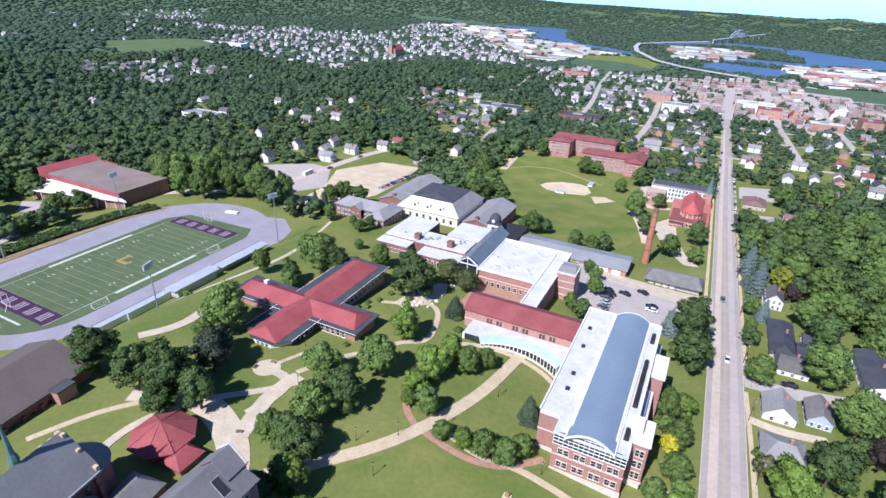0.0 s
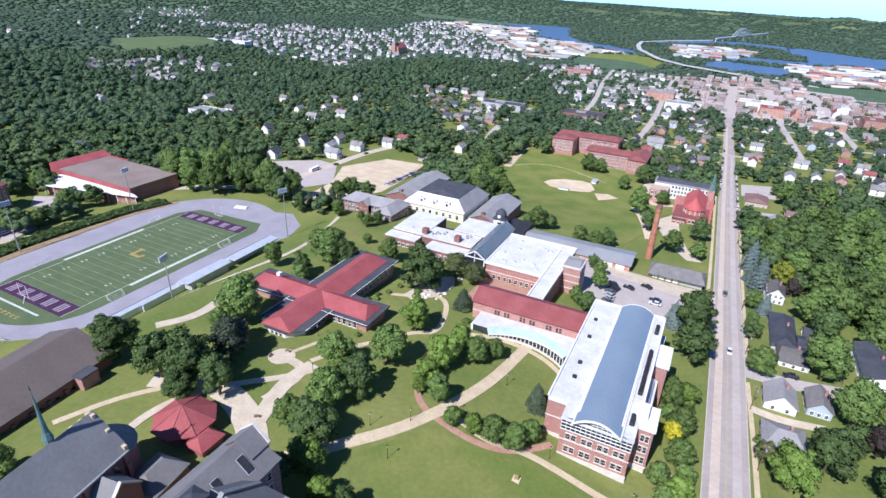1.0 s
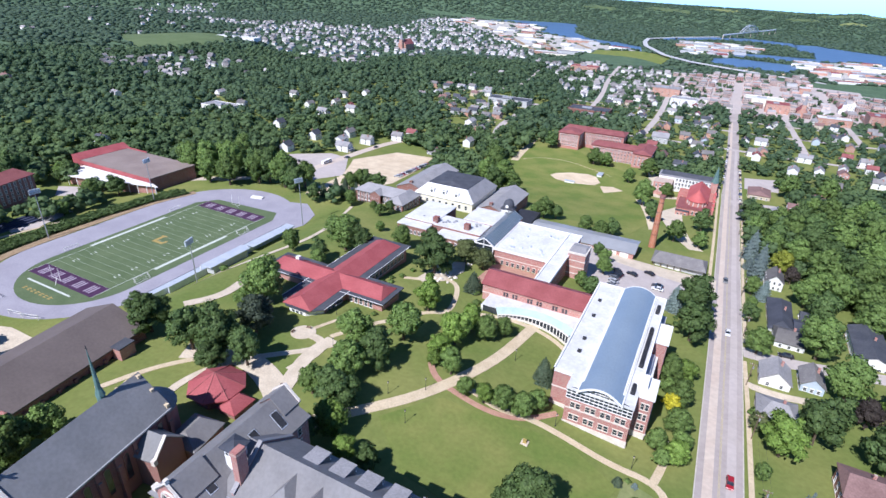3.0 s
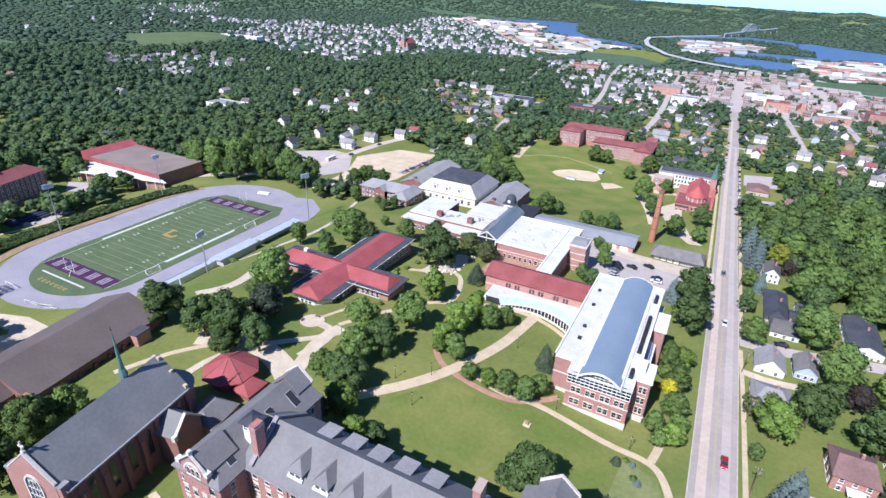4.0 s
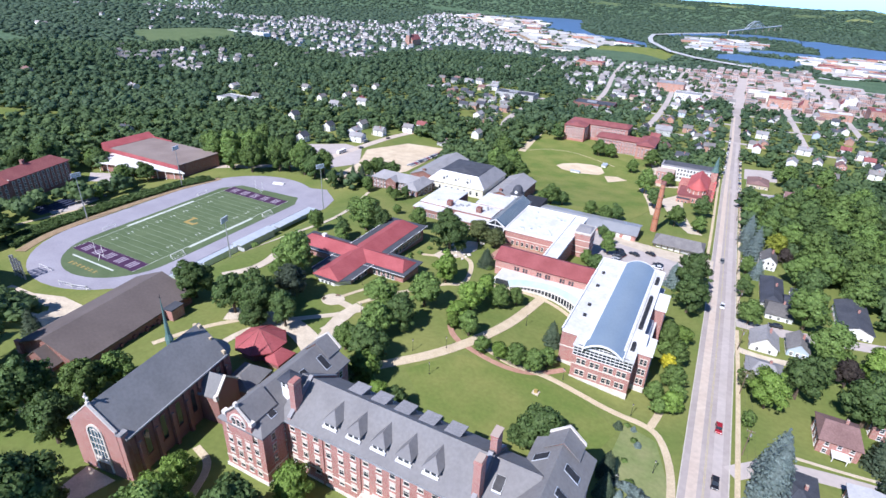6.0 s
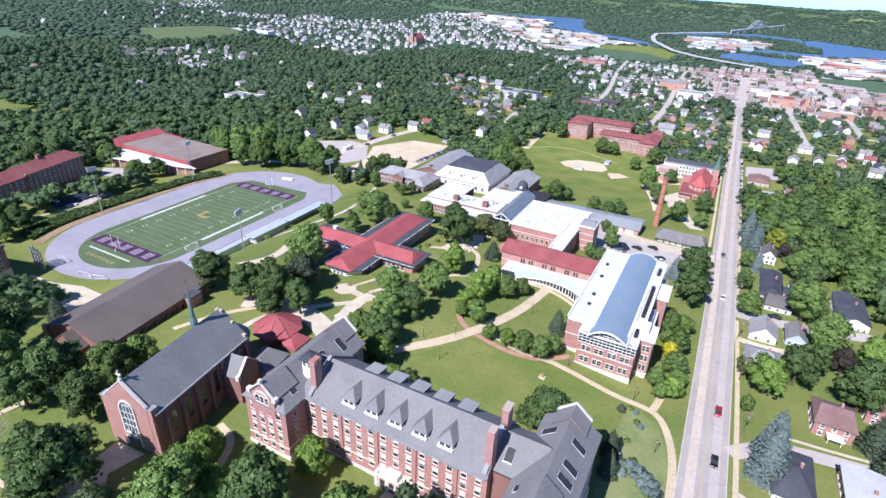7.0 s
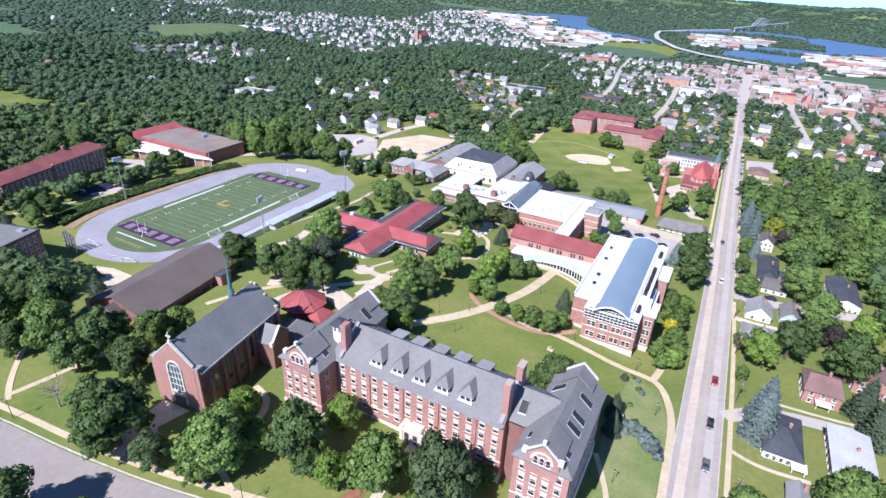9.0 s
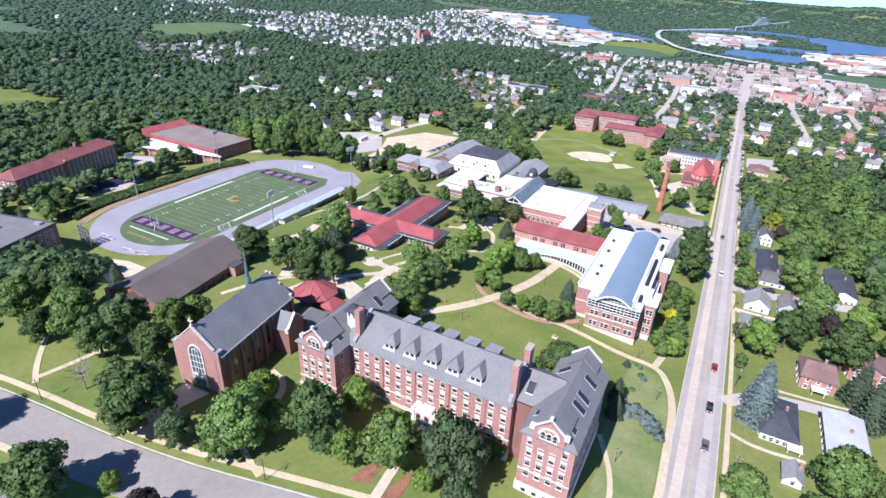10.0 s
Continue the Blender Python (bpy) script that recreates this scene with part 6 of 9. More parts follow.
def west_dormitory():
    d = thing("west_dormitory", (-376.5, 59, 0), "long dark brick dormitory with a maroon hipped roof", "building")
    d.rotation_euler = (0, 0, radians(15.6))
    x1, x0, ya = -376.5, -392.0, 59
    for y0, y1, ze in ((15.2, ya, 15.6), (-20.5, 15, 14.9)):
        part("wall", boxes((x0, x1, y0, y1, -14, ze)), M["brick_dark_shaded"], d)
        part("roof", gable(bmesh.new(), x0, x1, y0, y1, ze, ze + 4.0, "y", 0.9, 0.4, 6 if y0 < 0 else 0.0, 6 if y1 > 50 else 0.0), M["roof_maroon"], d)
        windows(d, y0 + 1, y1 - 1, x1, "E", (12.2, 9.0, 5.8, 2.6), int((y1 - y0) / 3.6), 1.3, 1.7, frame_m="white")
    windows(d, x0 + 1, x1 - 1, -20.5, "S", (11.8, 8.6, 5.4), 4, 1.3, 1.7, frame_m="white")
    part("roof_joint", boxes((x0 - 0.6, x1 + 0.6, 14.9, 15.4, 14.6, 15.9)), M["stone"], d, "pale joint between the two roofs")
    part("chimney", boxes((-385.6, -383.6, 33, 35, 15, 22)), M["brick_dark_shaded"], d)
    part("end_annex", boxes((-392, -380, -34, -20.6, -6, 7.5)), M["brick_orange"], d)
    part("annex_roof", boxes((-392.4, -379.6, -34.4, -20.6, 7.5, 8.0)), M["white"], d, "white flat annex roof")
    return d


def flat_dormitory():
    d = thing("flat_roofed_dormitory", (-267.6, -42.6, 8), "brick dormitory with a flat dark grey roof", "building")
    d.rotation_euler = (0, 0, radians(15))
    x0, x1, y0, y1, T_ = -318.0, -267.6, -80.0, -42.6, 17.4
    part("wall", boxes((x0, x1, y0, y1, -6, T_)), M["brick_dark_shaded"], d)
    part("base_course", boxes((x0 - 0.15, x1 + 0.15, y0 - 0.15, y1 + 0.15, -6, 6.6)), M["concrete"], d)
    part("roof", boxes((x0 - 0.3, x1 + 0.3, y0 - 0.3, y1 + 0.3, T_, T_ + 0.5)), M["slate"], d)
    part("parapet", boxes((x0 - 0.4, x1 + 0.4, y1 - 0.2, y1 + 0.4, T_ + 0.1, T_ + 0.9), (x1 - 0.2, x1 + 0.4, y0 - 0.4, y1 + 0.4, T_ + 0.1, T_ + 0.92), (x0 - 0.4, x1 + 0.4, y0 - 0.4, y0 + 0.2, T_ + 0.1, T_ + 0.94)), M["shingle_dark"], d)
    part("roof_plant", boxes((-291, -287.6, -58, -55, T_ + 0.5, T_ + 2.4), (-276, -272.5, -47, -44.5, T_ + 0.5, T_ + 1.5)), M["metal_grey"], d)
    windows(d, y0 + 1, y1 - 2, x1, "E", (14.2, 11.0, 7.6), 11, 1.4, 1.7, frame_m="stone")
    windows(d, x0 + 1, x1 - 1, y0, "S", (14.2, 11.0), 14, 1.4, 1.7, frame_m="stone")
    windows(d, x0 + 1, x1 - 1, y1, "N", (14.2, 11.0), 14, 1.4, 1.7, frame_m="stone")
    return d


for build in (college_hall, church, chapel_hall, pavilion, cross_house, science_building, link_wing, arc_gallery, campus_center, gymnasium, brick_residence, works_range, store_shed, smokestack, hill_dormitory, round_church, arena, west_dormitory, flat_dormitory):
    build()


# ---- trees ----
rng = np.random.default_rng(11)


def cards(centres, normals, sizes, g):
    """Bent leaf-clump quads: points and faces."""
    n = len(centres)
    r = g.normal(size=(n, 3))
    u = np.cross(normals, r)
    u /= np.linalg.norm(u, axis=1, keepdims=True) + 1e-9
    v = np.cross(normals, u)
    s = sizes[:, None]
    q = np.stack([centres - u * s - v * s * 0.55, centres + u * s * 0.6 - v * s + normals * s * 0.25, centres + u * s + v * s * 0.6, centres - u * s * 0.55 + v * s + normals * s * 0.25], 1)
    q += g.normal(size=q.shape) * s[:, None, :] * 0.12
    return q.reshape(-1, 3), np.arange(n * 4).reshape(n, 4)


def blob(g, sub=1, rough=0.18):
    bm = bmesh.new()
    bmesh.ops.create_icosphere(bm, subdivisions=sub, radius=1.0)
    v = np.array([p.co for p in bm.verts])
    f = np.array([[p.index for p in q.verts] for q in bm.faces])
    bm.free()
    return v * (1 + g.normal(size=(len(v), 1)) * rough), f


def unit(v):
    return v / (np.linalg.norm(v, axis=1, keepdims=True) + 1e-9)


def raw_mesh(name, verts, faces, material, normals=None):
    """A mesh from arrays: faces of three or four corners."""
    me = bpy.data.meshes.new(name)
    verts = np.asarray(verts, dtype=np.float32)
    flat_i = np.concatenate([np.asarray(f).reshape(-1) for f in faces]).astype(np.int32)
    tot = np.concatenate([np.full(len(f), np.asarray(f).shape[1]) for f in faces]).astype(np.int32)
    me.vertices.add(len(verts))
    me.vertices.foreach_set("co", verts.reshape(-1))
    me.loops.add(len(flat_i))
    me.loops.foreach_set("vertex_index", flat_i)
    me.polygons.add(len(tot))
    me.polygons.foreach_set("loop_start", np.concatenate([[0], np.cumsum(tot)[:-1]]).astype(np.int32))
    me.polygons.foreach_set("loop_total", tot)
    me.update(calc_edges=True)
    if normals is not None:
        me.polygons.foreach_set("use_smooth", np.ones(len(tot), dtype=bool))
        me.normals_split_custom_set_from_vertices(np.asarray(normals, dtype=np.float32))
    me.materials.append(material)
    return me


def crown_arrays(g, lobes, count, size, core=0.8, sub=1, loose=0.30):
    """Leaf clumps on a group of lobes (x, y, z, radius, squash), with a dark-hearted body inside."""
    V, N, F4, F3, k = [], [], [], [], 0
    mid = np.mean([l[:3] for l in lobes], axis=0) - np.array([0, 0, 0.25])
    w = np.array([l[3] ** 2 for l in lobes])
    w /= w.sum()
    for l, share in zip(lobes, w):
        c, r, sq = np.array(l[:3]), l[3], l[4]
        n = max(4, int(count * share))
        d = g.normal(size=(n, 3))
        d /= np.linalg.norm(d, axis=1, keepdims=True)
        d[:, 2] = np.where(d[:, 2] < -0.35, -d[:, 2] * 0.6, d[:, 2])
        rad = r * (0.80 + loose * g.random((n, 1)))
        p = c + d * rad * np.array([1, 1, sq])
        nn = d + g.normal(size=(n, 3)) * 0.45
        nn /= np.linalg.norm(nn, axis=1, keepdims=True)
        v, f = cards(p, nn, size * (0.6 + 0.8 * g.random(n)), g)
        V.append(v), F4.append(f + k), N.append(unit(np.repeat(0.55 * d + 0.4 * nn + 0.35 * unit(p - mid), 4, axis=0)))
        k += len(v)
        v, f = blob(g, sub)
        V.append(v * r * core * np.array([1, 1, sq]) + c), F3.append(f + k), N.append(unit(v))
        k += len(v)
    return np.concatenate(V), np.concatenate(N), [np.concatenate(F4), np.concatenate(F3)]


def broadleaf(g, count, size, spread=1.0, n_lobes=11, sub=1):
    """A crown one metre in radius, standing with its foot at z = 0 and its top near 2.3."""
    lobes = [(0, 0, 1.35, 0.62, 0.95)]
    for i in range(n_lobes):
        a = i * 2.4 + g.random() * 0.7
        t = g.random()
        rr = (0.62 - 0.28 * t) * spread
        lobes.append((rr * math.cos(a), rr * math.sin(a), 0.70 + 1.12 * t, 0.31 + 0.16 * g.random(), 0.9))
    return crown_arrays(g, lobes, count, size, sub=sub)


def full_crown(g, count, size, spread):
    """A near crown: a rounded heart, boughs of several sizes round it and sprays that break its outline."""
    lobes = [(0, 0, 1.25, 0.58, 0.95), (0.1, -0.1, 1.6, 0.42, 0.9)]
    for i in range(26):
        a, t = i * 2.4 + g.random() * 0.8, (i + 0.5) / 26
        top = 1 - abs(2 * t - 0.85) ** 2.0 * 0.62
        rr = (0.70 * top - 0.06 + 0.12 * g.normal()) * spread
        r = 0.17 + 0.19 * g.random()
        lobes.append((rr * math.cos(a), rr * math.sin(a), 0.58 + 1.42 * t + 0.08 * g.normal(), r, 0.8 + 0.2 * g.random()))
    for i in range(12):
        a, t = g.random() * math.tau, g.random()
        rr = (0.98 - 0.42 * t) * spread
        lobes.append((rr * math.cos(a), rr * math.sin(a), 0.75 + 1.15 * t, 0.09 + 0.07 * g.random(), 0.8))
    return crown_arrays(g, lobes, count, size, core=0.76, loose=0.42)


def conifer_arrays(g, count, size, layers=9):
    V, N, F4, F3, k = [], [], [], [], 0
    for i in range(layers):
        t = i / (layers - 1)
        r, z = 1.0 * (1 - t) ** 0.62 + 0.05, 0.35 + 3.3 * t
        n = max(8, int(count * (1 - t * 0.85) / layers * 1.8))
        a = g.random(n) * math.tau
        q = r * (0.55 + 0.5 * g.random(n)) * (1 + 0.14 * np.sin(a * 5 + i))
        p = np.stack([q * np.cos(a), q * np.sin(a), z - 0.24 * q / r * r - 0.12 * g.random(n)], 1)
        nn = np.stack([np.cos(a) * 0.6, np.sin(a) * 0.6, np.full(n, 0.8)], 1) + g.normal(size=(n, 3)) * 0.3
        nn /= np.linalg.norm(nn, axis=1, keepdims=True)
        v, f = cards(p, nn, size * (0.6 + 0.7 * g.random(n)) * (1 - 0.45 * t), g)
        V.append(v), F4.append(f + k), N.append(np.repeat(nn, 4, axis=0))
        k += len(v)
    v, f = blob(g, 2, 0.05)
    zz = np.clip((v[:, 2:3] + 1) / 2, 0.0, 1.0)
    v = np.concatenate([v[:, :2] * (1.05 * (1 - zz) ** 0.8 + 0.03), 0.3 + zz * 3.4], 1)
    v[:, :2] *= 0.8
    V.append(v), F3.append(f + k), N.append(unit(v * np.array([1, 1, 0.0]) + np.array([0, 0, 0.5])))
    return np.concatenate(V), np.concatenate(N), [np.concatenate(F4), np.concatenate(F3)]


def trunk_bm(g, limbs=6, top=1.25, r=0.075):
    bm = bmesh.new()
    tube(bm, (0, 0, -0.15), (0.02, 0.01, top * 0.55), r * 1.25, r * 0.8, 7)
    tube(bm, (0.02, 0.01, top * 0.55), (0.0, 0.03, top), r * 0.8, r * 0.4, 7)
    for i in range(limbs):
        a = i * 2.4 + g.random()
        z0 = top * (0.42 + 0.4 * g.random())
        q = 0.32 + 0.25 * g.random()
        mid = (0.5 * q * math.cos(a), 0.5 * q * math.sin(a), z0 + 0.22)
        tube(bm, (0, 0, z0), mid, r * 0.45, r * 0.3, 5)
        tube(bm, mid, (q * math.cos(a + 0.2), q * math.sin(a + 0.2), z0 + 0.5), r * 0.3, r * 0.12, 5)
    return bm


PROTO = {}


def proto(kind):
    """Shared meshes of a kind of tree: some crowns and trunks, one metre in crown radius."""
    if kind in PROTO:
        return PROTO[kind]
    leaves, n_var = {"broad": ("leaf_a", 4), "shade": ("leaf_b", 3), "bright": ("leaf_c", 3), "dark": ("leaf_dark", 1), "yellow": ("leaf_yellow", 1), "lime": ("leaf_lime", 1), "willow": ("leaf_willow", 1), "plum": ("leaf_plum", 1), "olive": ("leaf_olive", 1), "spruce": ("leaf_spruce", 2), "fir": ("leaf_fir", 2), "shrub": ("leaf_a", 2), "juniper": ("leaf_spruce", 2)}[kind]
    out = []
    for i in range(n_var):
        g = np.random.default_rng(100 + i * 7 + sum(map(ord, kind)))
        if kind in ("spruce", "fir"):
            v, nv, f = conifer_arrays(g, 2200, 0.075, 11)
            tb = tube(bmesh.new(), (0, 0, -0.2), (0, 0, 3.4), 0.09, 0.02, 7)
        elif kind in ("shrub", "juniper"):
            v, nv, f = crown_arrays(g, [(0, 0, 0.45, 0.55, 0.8)] + [(0.45 * math.cos(k * 1.6), 0.45 * math.sin(k * 1.6), 0.4, 0.4, 0.8) for k in range(4)], 420, 0.12)
            tb = tube(bmesh.new(), (0, 0, -0.2), (0, 0, 0.6), 0.06, 0.03, 6)
        else:
            v, nv, f = full_crown(g, 5200, 0.043, (1.0, 0.88, 1.06, 0.94)[i % 4])
            tb = trunk_bm(g)
        out.append((raw_mesh("crown", v, f, M[leaves], nv), mesh_of("trunk", tb, M["bark"])))
    PROTO[kind] = out
    return out


TREE_LABELS = {"broad": "spreading green deciduous tree on the grass", "shade": "dark green shade tree with a dense crown", "bright": "light yellow-green deciduous tree", "dark": "very dark purple-green tree beside the lawn",
               "yellow": "bright yellow-leaved small tree", "lime": "yellow-green small tree among darker trees", "willow": "pale grey-green drooping tree", "olive": "large rounded grey-green tree before the hall", "plum": "thin brownish plum-leaved tree", "spruce": "tall blue-grey spruce tree", "fir": "dark green pointed fir tree", "shrub": "low rounded green shrub", "juniper": "low spreading blue-grey juniper bush"}
tree_rnd = random.Random(5)
planted = []


def tree(kind, x, y, r, group="campus trees", tall=1.0):
    cr, tr = tree_rnd.choice(proto(kind))
    z = land(x, y)
    t = thing("shrub" if kind in ("shrub", "juniper") else ("conifer_tree" if kind in ("spruce", "fir") else "tree"), (x, y, z), TREE_LABELS[kind], "shrub" if kind in ("shrub", "juniper") else "tree", group)
    k = 0.88 + 0.24 * tree_rnd.random()
    t.rotation_euler = (0, 0, tree_rnd.random() * math.tau)
    t.scale = (r, r * (0.92 + 0.16 * tree_rnd.random()), r * k * tall)
    for nm, m in (("crown", cr), ("trunk", tr)):
        o = new(nm, m)
        o.parent = t
    planted.append((x, y, r))
    return t


QUAD = [("shade", -159, -19, 8.5), ("shade", -138, -19, 8.3), ("shade", -126, -17, 8.9), ("shade", -116, -16, 7.0), ("shade", -124, -23, 5.9), ("broad", -142, 19, 10.4), ("broad", -148, 80, 10.4), ("shade", -150, 63, 5.1), ("shade", -139, 82, 7.0), ("shade", -99, 82, 10.3), ("bright", -84, 49, 6.7), ("broad", -81, 25, 8.0), ("broad", -94, 14, 7.3), ("shade", -80, 6, 6.9), ("broad", -84, -4, 7.1), ("shade", -79, -17, 7.4), ("broad", -89, -16, 5.0), ("bright", -73, -27, 6.3), ("bright", -65, -32, 3.8), ("shade", -57, -32, 3.7), ("shade", -77, -33, 4.6), ("shade", -17, -21, 7.2), ("shade", -23, -23, 3.3), ("shade", 12, 125, 10.0), ("shade", 13, 100, 9.2)]
BEDS = [("bright", -64, 33, 6.5), ("bright", -63, 45, 5.5), ("broad", -56, 43, 5.6), ("broad", -51, 50, 4.2), ("bright", -65, 23, 5.1), ("broad", -57, 16, 4.9), ("bright", -64, 17, 3.3), ("broad", -49, 10, 3.5), ("bright", -42, 10, 3.5), ("broad", -36, 11, 4.6), ("broad", -30, 12, 5.0), ("broad", -27, 18, 4.0)]
EAST_ROW = [("broad", 8, 65, 5.7), ("bright", 13, 67, 4.8), ("broad", 13, 50, 5.4), ("broad", 14, 35, 4.7), ("bright", 15, 21, 4.4), ("broad", 9, 24, 4.1), ("broad", 11, 18, 3.2), ("broad", 9, 56, 3.6), ("broad", 16, 28, 3.6)]
FRONT = [("shade", -109, -107, 10.2), ("shade", -111, -110, 6.4), ("olive", -96, -107, 5.1), ("broad", -80, -100, 9.2), ("bright", -85, -89, 5.5), ("broad", -81, -105, 5.5), ("shade", -65, -87, 8.5), ("shade", -60, -89, 4.7), ("bright", -77, -90, 4.6), ("bright", -89, -82, 4.6), ("bright", -62, -72, 5.7), ("bright", -53, -89, 4.9), ("broad", -43, -84, 8.1), ("broad", -21, -66, 3.1), ("bright", -32, -85, 3.6), ("broad", -135, -76, 6.7), ("broad", -136, -67, 5.6), ("shade", -128, -89, 6.8), ("broad", -143, 10, 4.3)]
WEST_LAWN = [("shade", -144, -87, 9.7), ("shade", -146, -95, 7.6), ("broad", -160, -93, 10.2), ("shade", -177, -83, 10.4), ("shade", -197, -83, 7.8), ("broad", -190, -96, 8.9), ("bright", -96, -125, 3.3), ("shade", -105, -135, 9.9), ("shade", -330, -8, 6.4), ("shade", -319, -22, 6.4), ("broad", -338, -14, 5.4), ("broad", -347, 75, 7.0), ("shade", -341, 89, 7.6), ("shade", -397, 92, 7.6), ("broad", -333, 49, 4.6), ("shade", -318, -12, 7.0), ("broad", -312, -24, 6.0), ("shade", -412, 63, 12.0), ("shade", -420, 50, 10.0), ("broad", -404, 90, 6.0), ("shade", -398, 84, 4.0), ("broad", -216, 188, 7.0), ("shade", -203, 192, 7.0), ("broad", -228, -100, 8.0), ("shade", -214, -112, 8.0), ("broad", -199, -116, 7.0), ("shade", -172, -100, 6.0), ("broad", -147, -134, 8.0)]
EAST = [("bright", 43, 42, 7.2), ("shade", 53, 54, 8.6), ("broad", 66, 87, 9.4), ("shade", 72, 49, 9.0), ("bright", 81, 83, 8.2), ("broad", 38, 105, 6.6), ("broad", 60, 115, 9.8), ("broad", 84, 150, 9.6), ("shrub", 37, 60, 3.2), ("broad", 40, -42, 6.2), ("broad", 63, -27, 8.6), ("shade", 56, -40, 5.0), ("broad", 73, -28, 5.9),
        ("shade", 60, 66, 5.6), ("shade", 90, 96, 7.4), ("broad", 92, 70, 7.0), ("broad", 38, 28, 3.0), ("shade", 35.5, 136, 4.6), ("broad", 36.5, 150, 3.6), ("broad", 37, 170, 4.8), ("shade", 64, 150, 8.6), ("broad", 60, 169, 8.0), ("shade", 95, 134, 6.9), ("shade", 39, 286, 9.0), ("broad", 38, 258, 8.0), ("shade", 50, 252, 8.2), ("shade", 37, 306, 5.0), ("lime", 52, 213, 6.6), ("broad", 48, 236, 7.8), ("plum", 56, 197, 4.6)]
EAST_WOOD = [(70, 202, 9.4), (84, 216, 9.8), (93, 216, 9.5), (102, 206, 9.0), (69, 246, 9.6), (86, 262, 9.8), (105, 284, 9.5), (113, 268, 9.2), (73, 176, 8.6), (86, 172, 8.6), (97, 178, 8.4), (88, 200, 8.8), (84, 316, 9.4), (66, 300, 9.0), (110, 340, 9.4),
             (60, 230, 8.2), (76, 232, 8.8), (98, 241, 9.6), (60, 270, 8.8), (74, 284, 9.0), (92, 300, 9.2), (54, 292, 7.6), (110, 312, 9.4), (112, 238, 9.0), (68, 188, 7.0), (80, 186, 8.0), (104, 190, 8.2), (65, 384, 8.4), (60, 414, 5.0), (92, 388, 9.0), (78, 340, 7.0)]
NORTH = [(-146, 290, 10.0), (-173, 338, 10.4), (-130, 268, 8.0), (-85, 208, 6.4), (-78, 212, 5.2), (-56, 199, 5.0), (-46, 197, 5.2), (-40, 206, 5.0), (-97, 405, 8.0), (-86, 405, 7.2), (-150, 440, 7.6), (-45, 392, 8.6), (-36, 300, 8.6), (-24, 258, 6.8), (-22, 330, 6.0), (-6, 224, 6.4), (8, 255, 6.2),
         (9, 222, 5.2), (-57, 365, 6.0), (-118, 236, 6.0), (-90, 207, 4.7), (-38, 116, 3.5), (-32, 111, 4.4), (-32, 140, 4.6), (-35, 156, 3.8), (-40, 163, 3.4), (-147, 58, 3.8), (-218, 178, 6.0), (-213, 190, 6.6)]
NORTH_WEST = [(-197, 151, 4.4), (-164, 146, 3.4), (-257, 156, 9.0), (-283, 156, 9.2), (-300, 150, 9.4), (-346, 152, 9.6), (-319, 146, 9.4), (-292, 139, 8.4), (-273, 158, 9.6), (-259, 158, 9.4), (-246, 154, 7.4), (-277, 152, 8.0), (-252, 156, 7.6), (-308, 136, 7.6), (-334, 144, 8.8), (-246, 164, 8.0), (-318, 158, 8.4), (-223, 146, 5.0), (-332, 192, 9.0), (-342, 178, 8.4), (-168, 64, 4.2), (-268, 172, 8.6), (-322, 176, 8.4), (-160, 306, 9.4), (-166, 322, 9.0), (-154, 276, 8.4), (-140, 256, 7.0)]
for lot in (QUAD, BEDS, EAST_ROW, FRONT, WEST_LAWN, EAST):
    for kind, x, y, r in lot:
        tree(kind, x, y, r * (0.96 if lot is FRONT else 0.89), tall=1.02)
for lot, kinds in ((EAST_WOOD, ("broad", "shade", "broad", "shade")), (NORTH, ("broad", "shade")), (NORTH_WEST, ("broad", "shade", "broad"))):
    stature = 1.2 if lot is NORTH_WEST else 0.96
    for i, (x, y, r) in enumerate(lot):
        tree(kinds[(i * 7 + i // 3) % len(kinds)], x, y, r, tall=stature)
for x, y, r in ((-127, -1, 7.4), (-133, 8, 5.0)):
    tree("dark", x, y, r)
for kind, x, y, r in (("olive", -28, -79, 9.0), ("olive", -23, -83, 4.6), ("plum", -81, -126, 4.2)):
    tree(kind, x, y, r, tall=1.0)
for x, y, r in ((-127, 99, 5.6), (-166, 138, 3.6), (-150, 114, 3.0), (-176, 146, 3.0), (-116, 108, 3.4), (-106, 104, 3.6)):
    tree("broad", x, y, r)
tree("yellow", 11, 46, 3.2)
for x, y, r in ((-92, 102, 6.2), (-82, 100, 5.6), (37.5, 52, 3.6)):
    tree("willow", x, y, r)
tree("plum", 70, 73, 5.0)
for x, y, r, tall in ((43, -3, 5.2, 1.08), (44, 6, 4.8, 1.2), (4, 125, 4.2, 0.8), (40.5, 197, 5.0, 1.0), (37, 224, 5.2, 0.9), (42, 166, 3.6, 0.9), (36, 206, 3.2, 0.7), (8.4, -1.4, 1.2, 0.5), (6, 5, 1.0, 0.5), (7.2, -24.6, 1.3, 0.6)):
    tree("spruce", x, y, r, tall=tall)
for x, y, r, tall in ((-184, -65, 3.6, 1.0), (-76, 76, 4.2, 0.7), (2.4, -19, 3.0, 0.95), (3.4, -27, 2.8, 1.0), (74, 28, 4.8, 1.0), (76, 15, 5.4, 1.0), (83, 24, 4.6, 1.0), (-224, 157, 3.2, 1.0), (-218, 163, 3.2, 1.1), (-211, 164, 3.4, 1.1), (-205, 168, 3.0, 1.0), (-30, 33, 3.4, 0.85), (-24, 36, 2.6, 0.9), (-316, -36, 4.0, 0.9), (1.5, 3.5, 1.5, 0.6)):
    tree("fir", x, y, r, tall=tall)
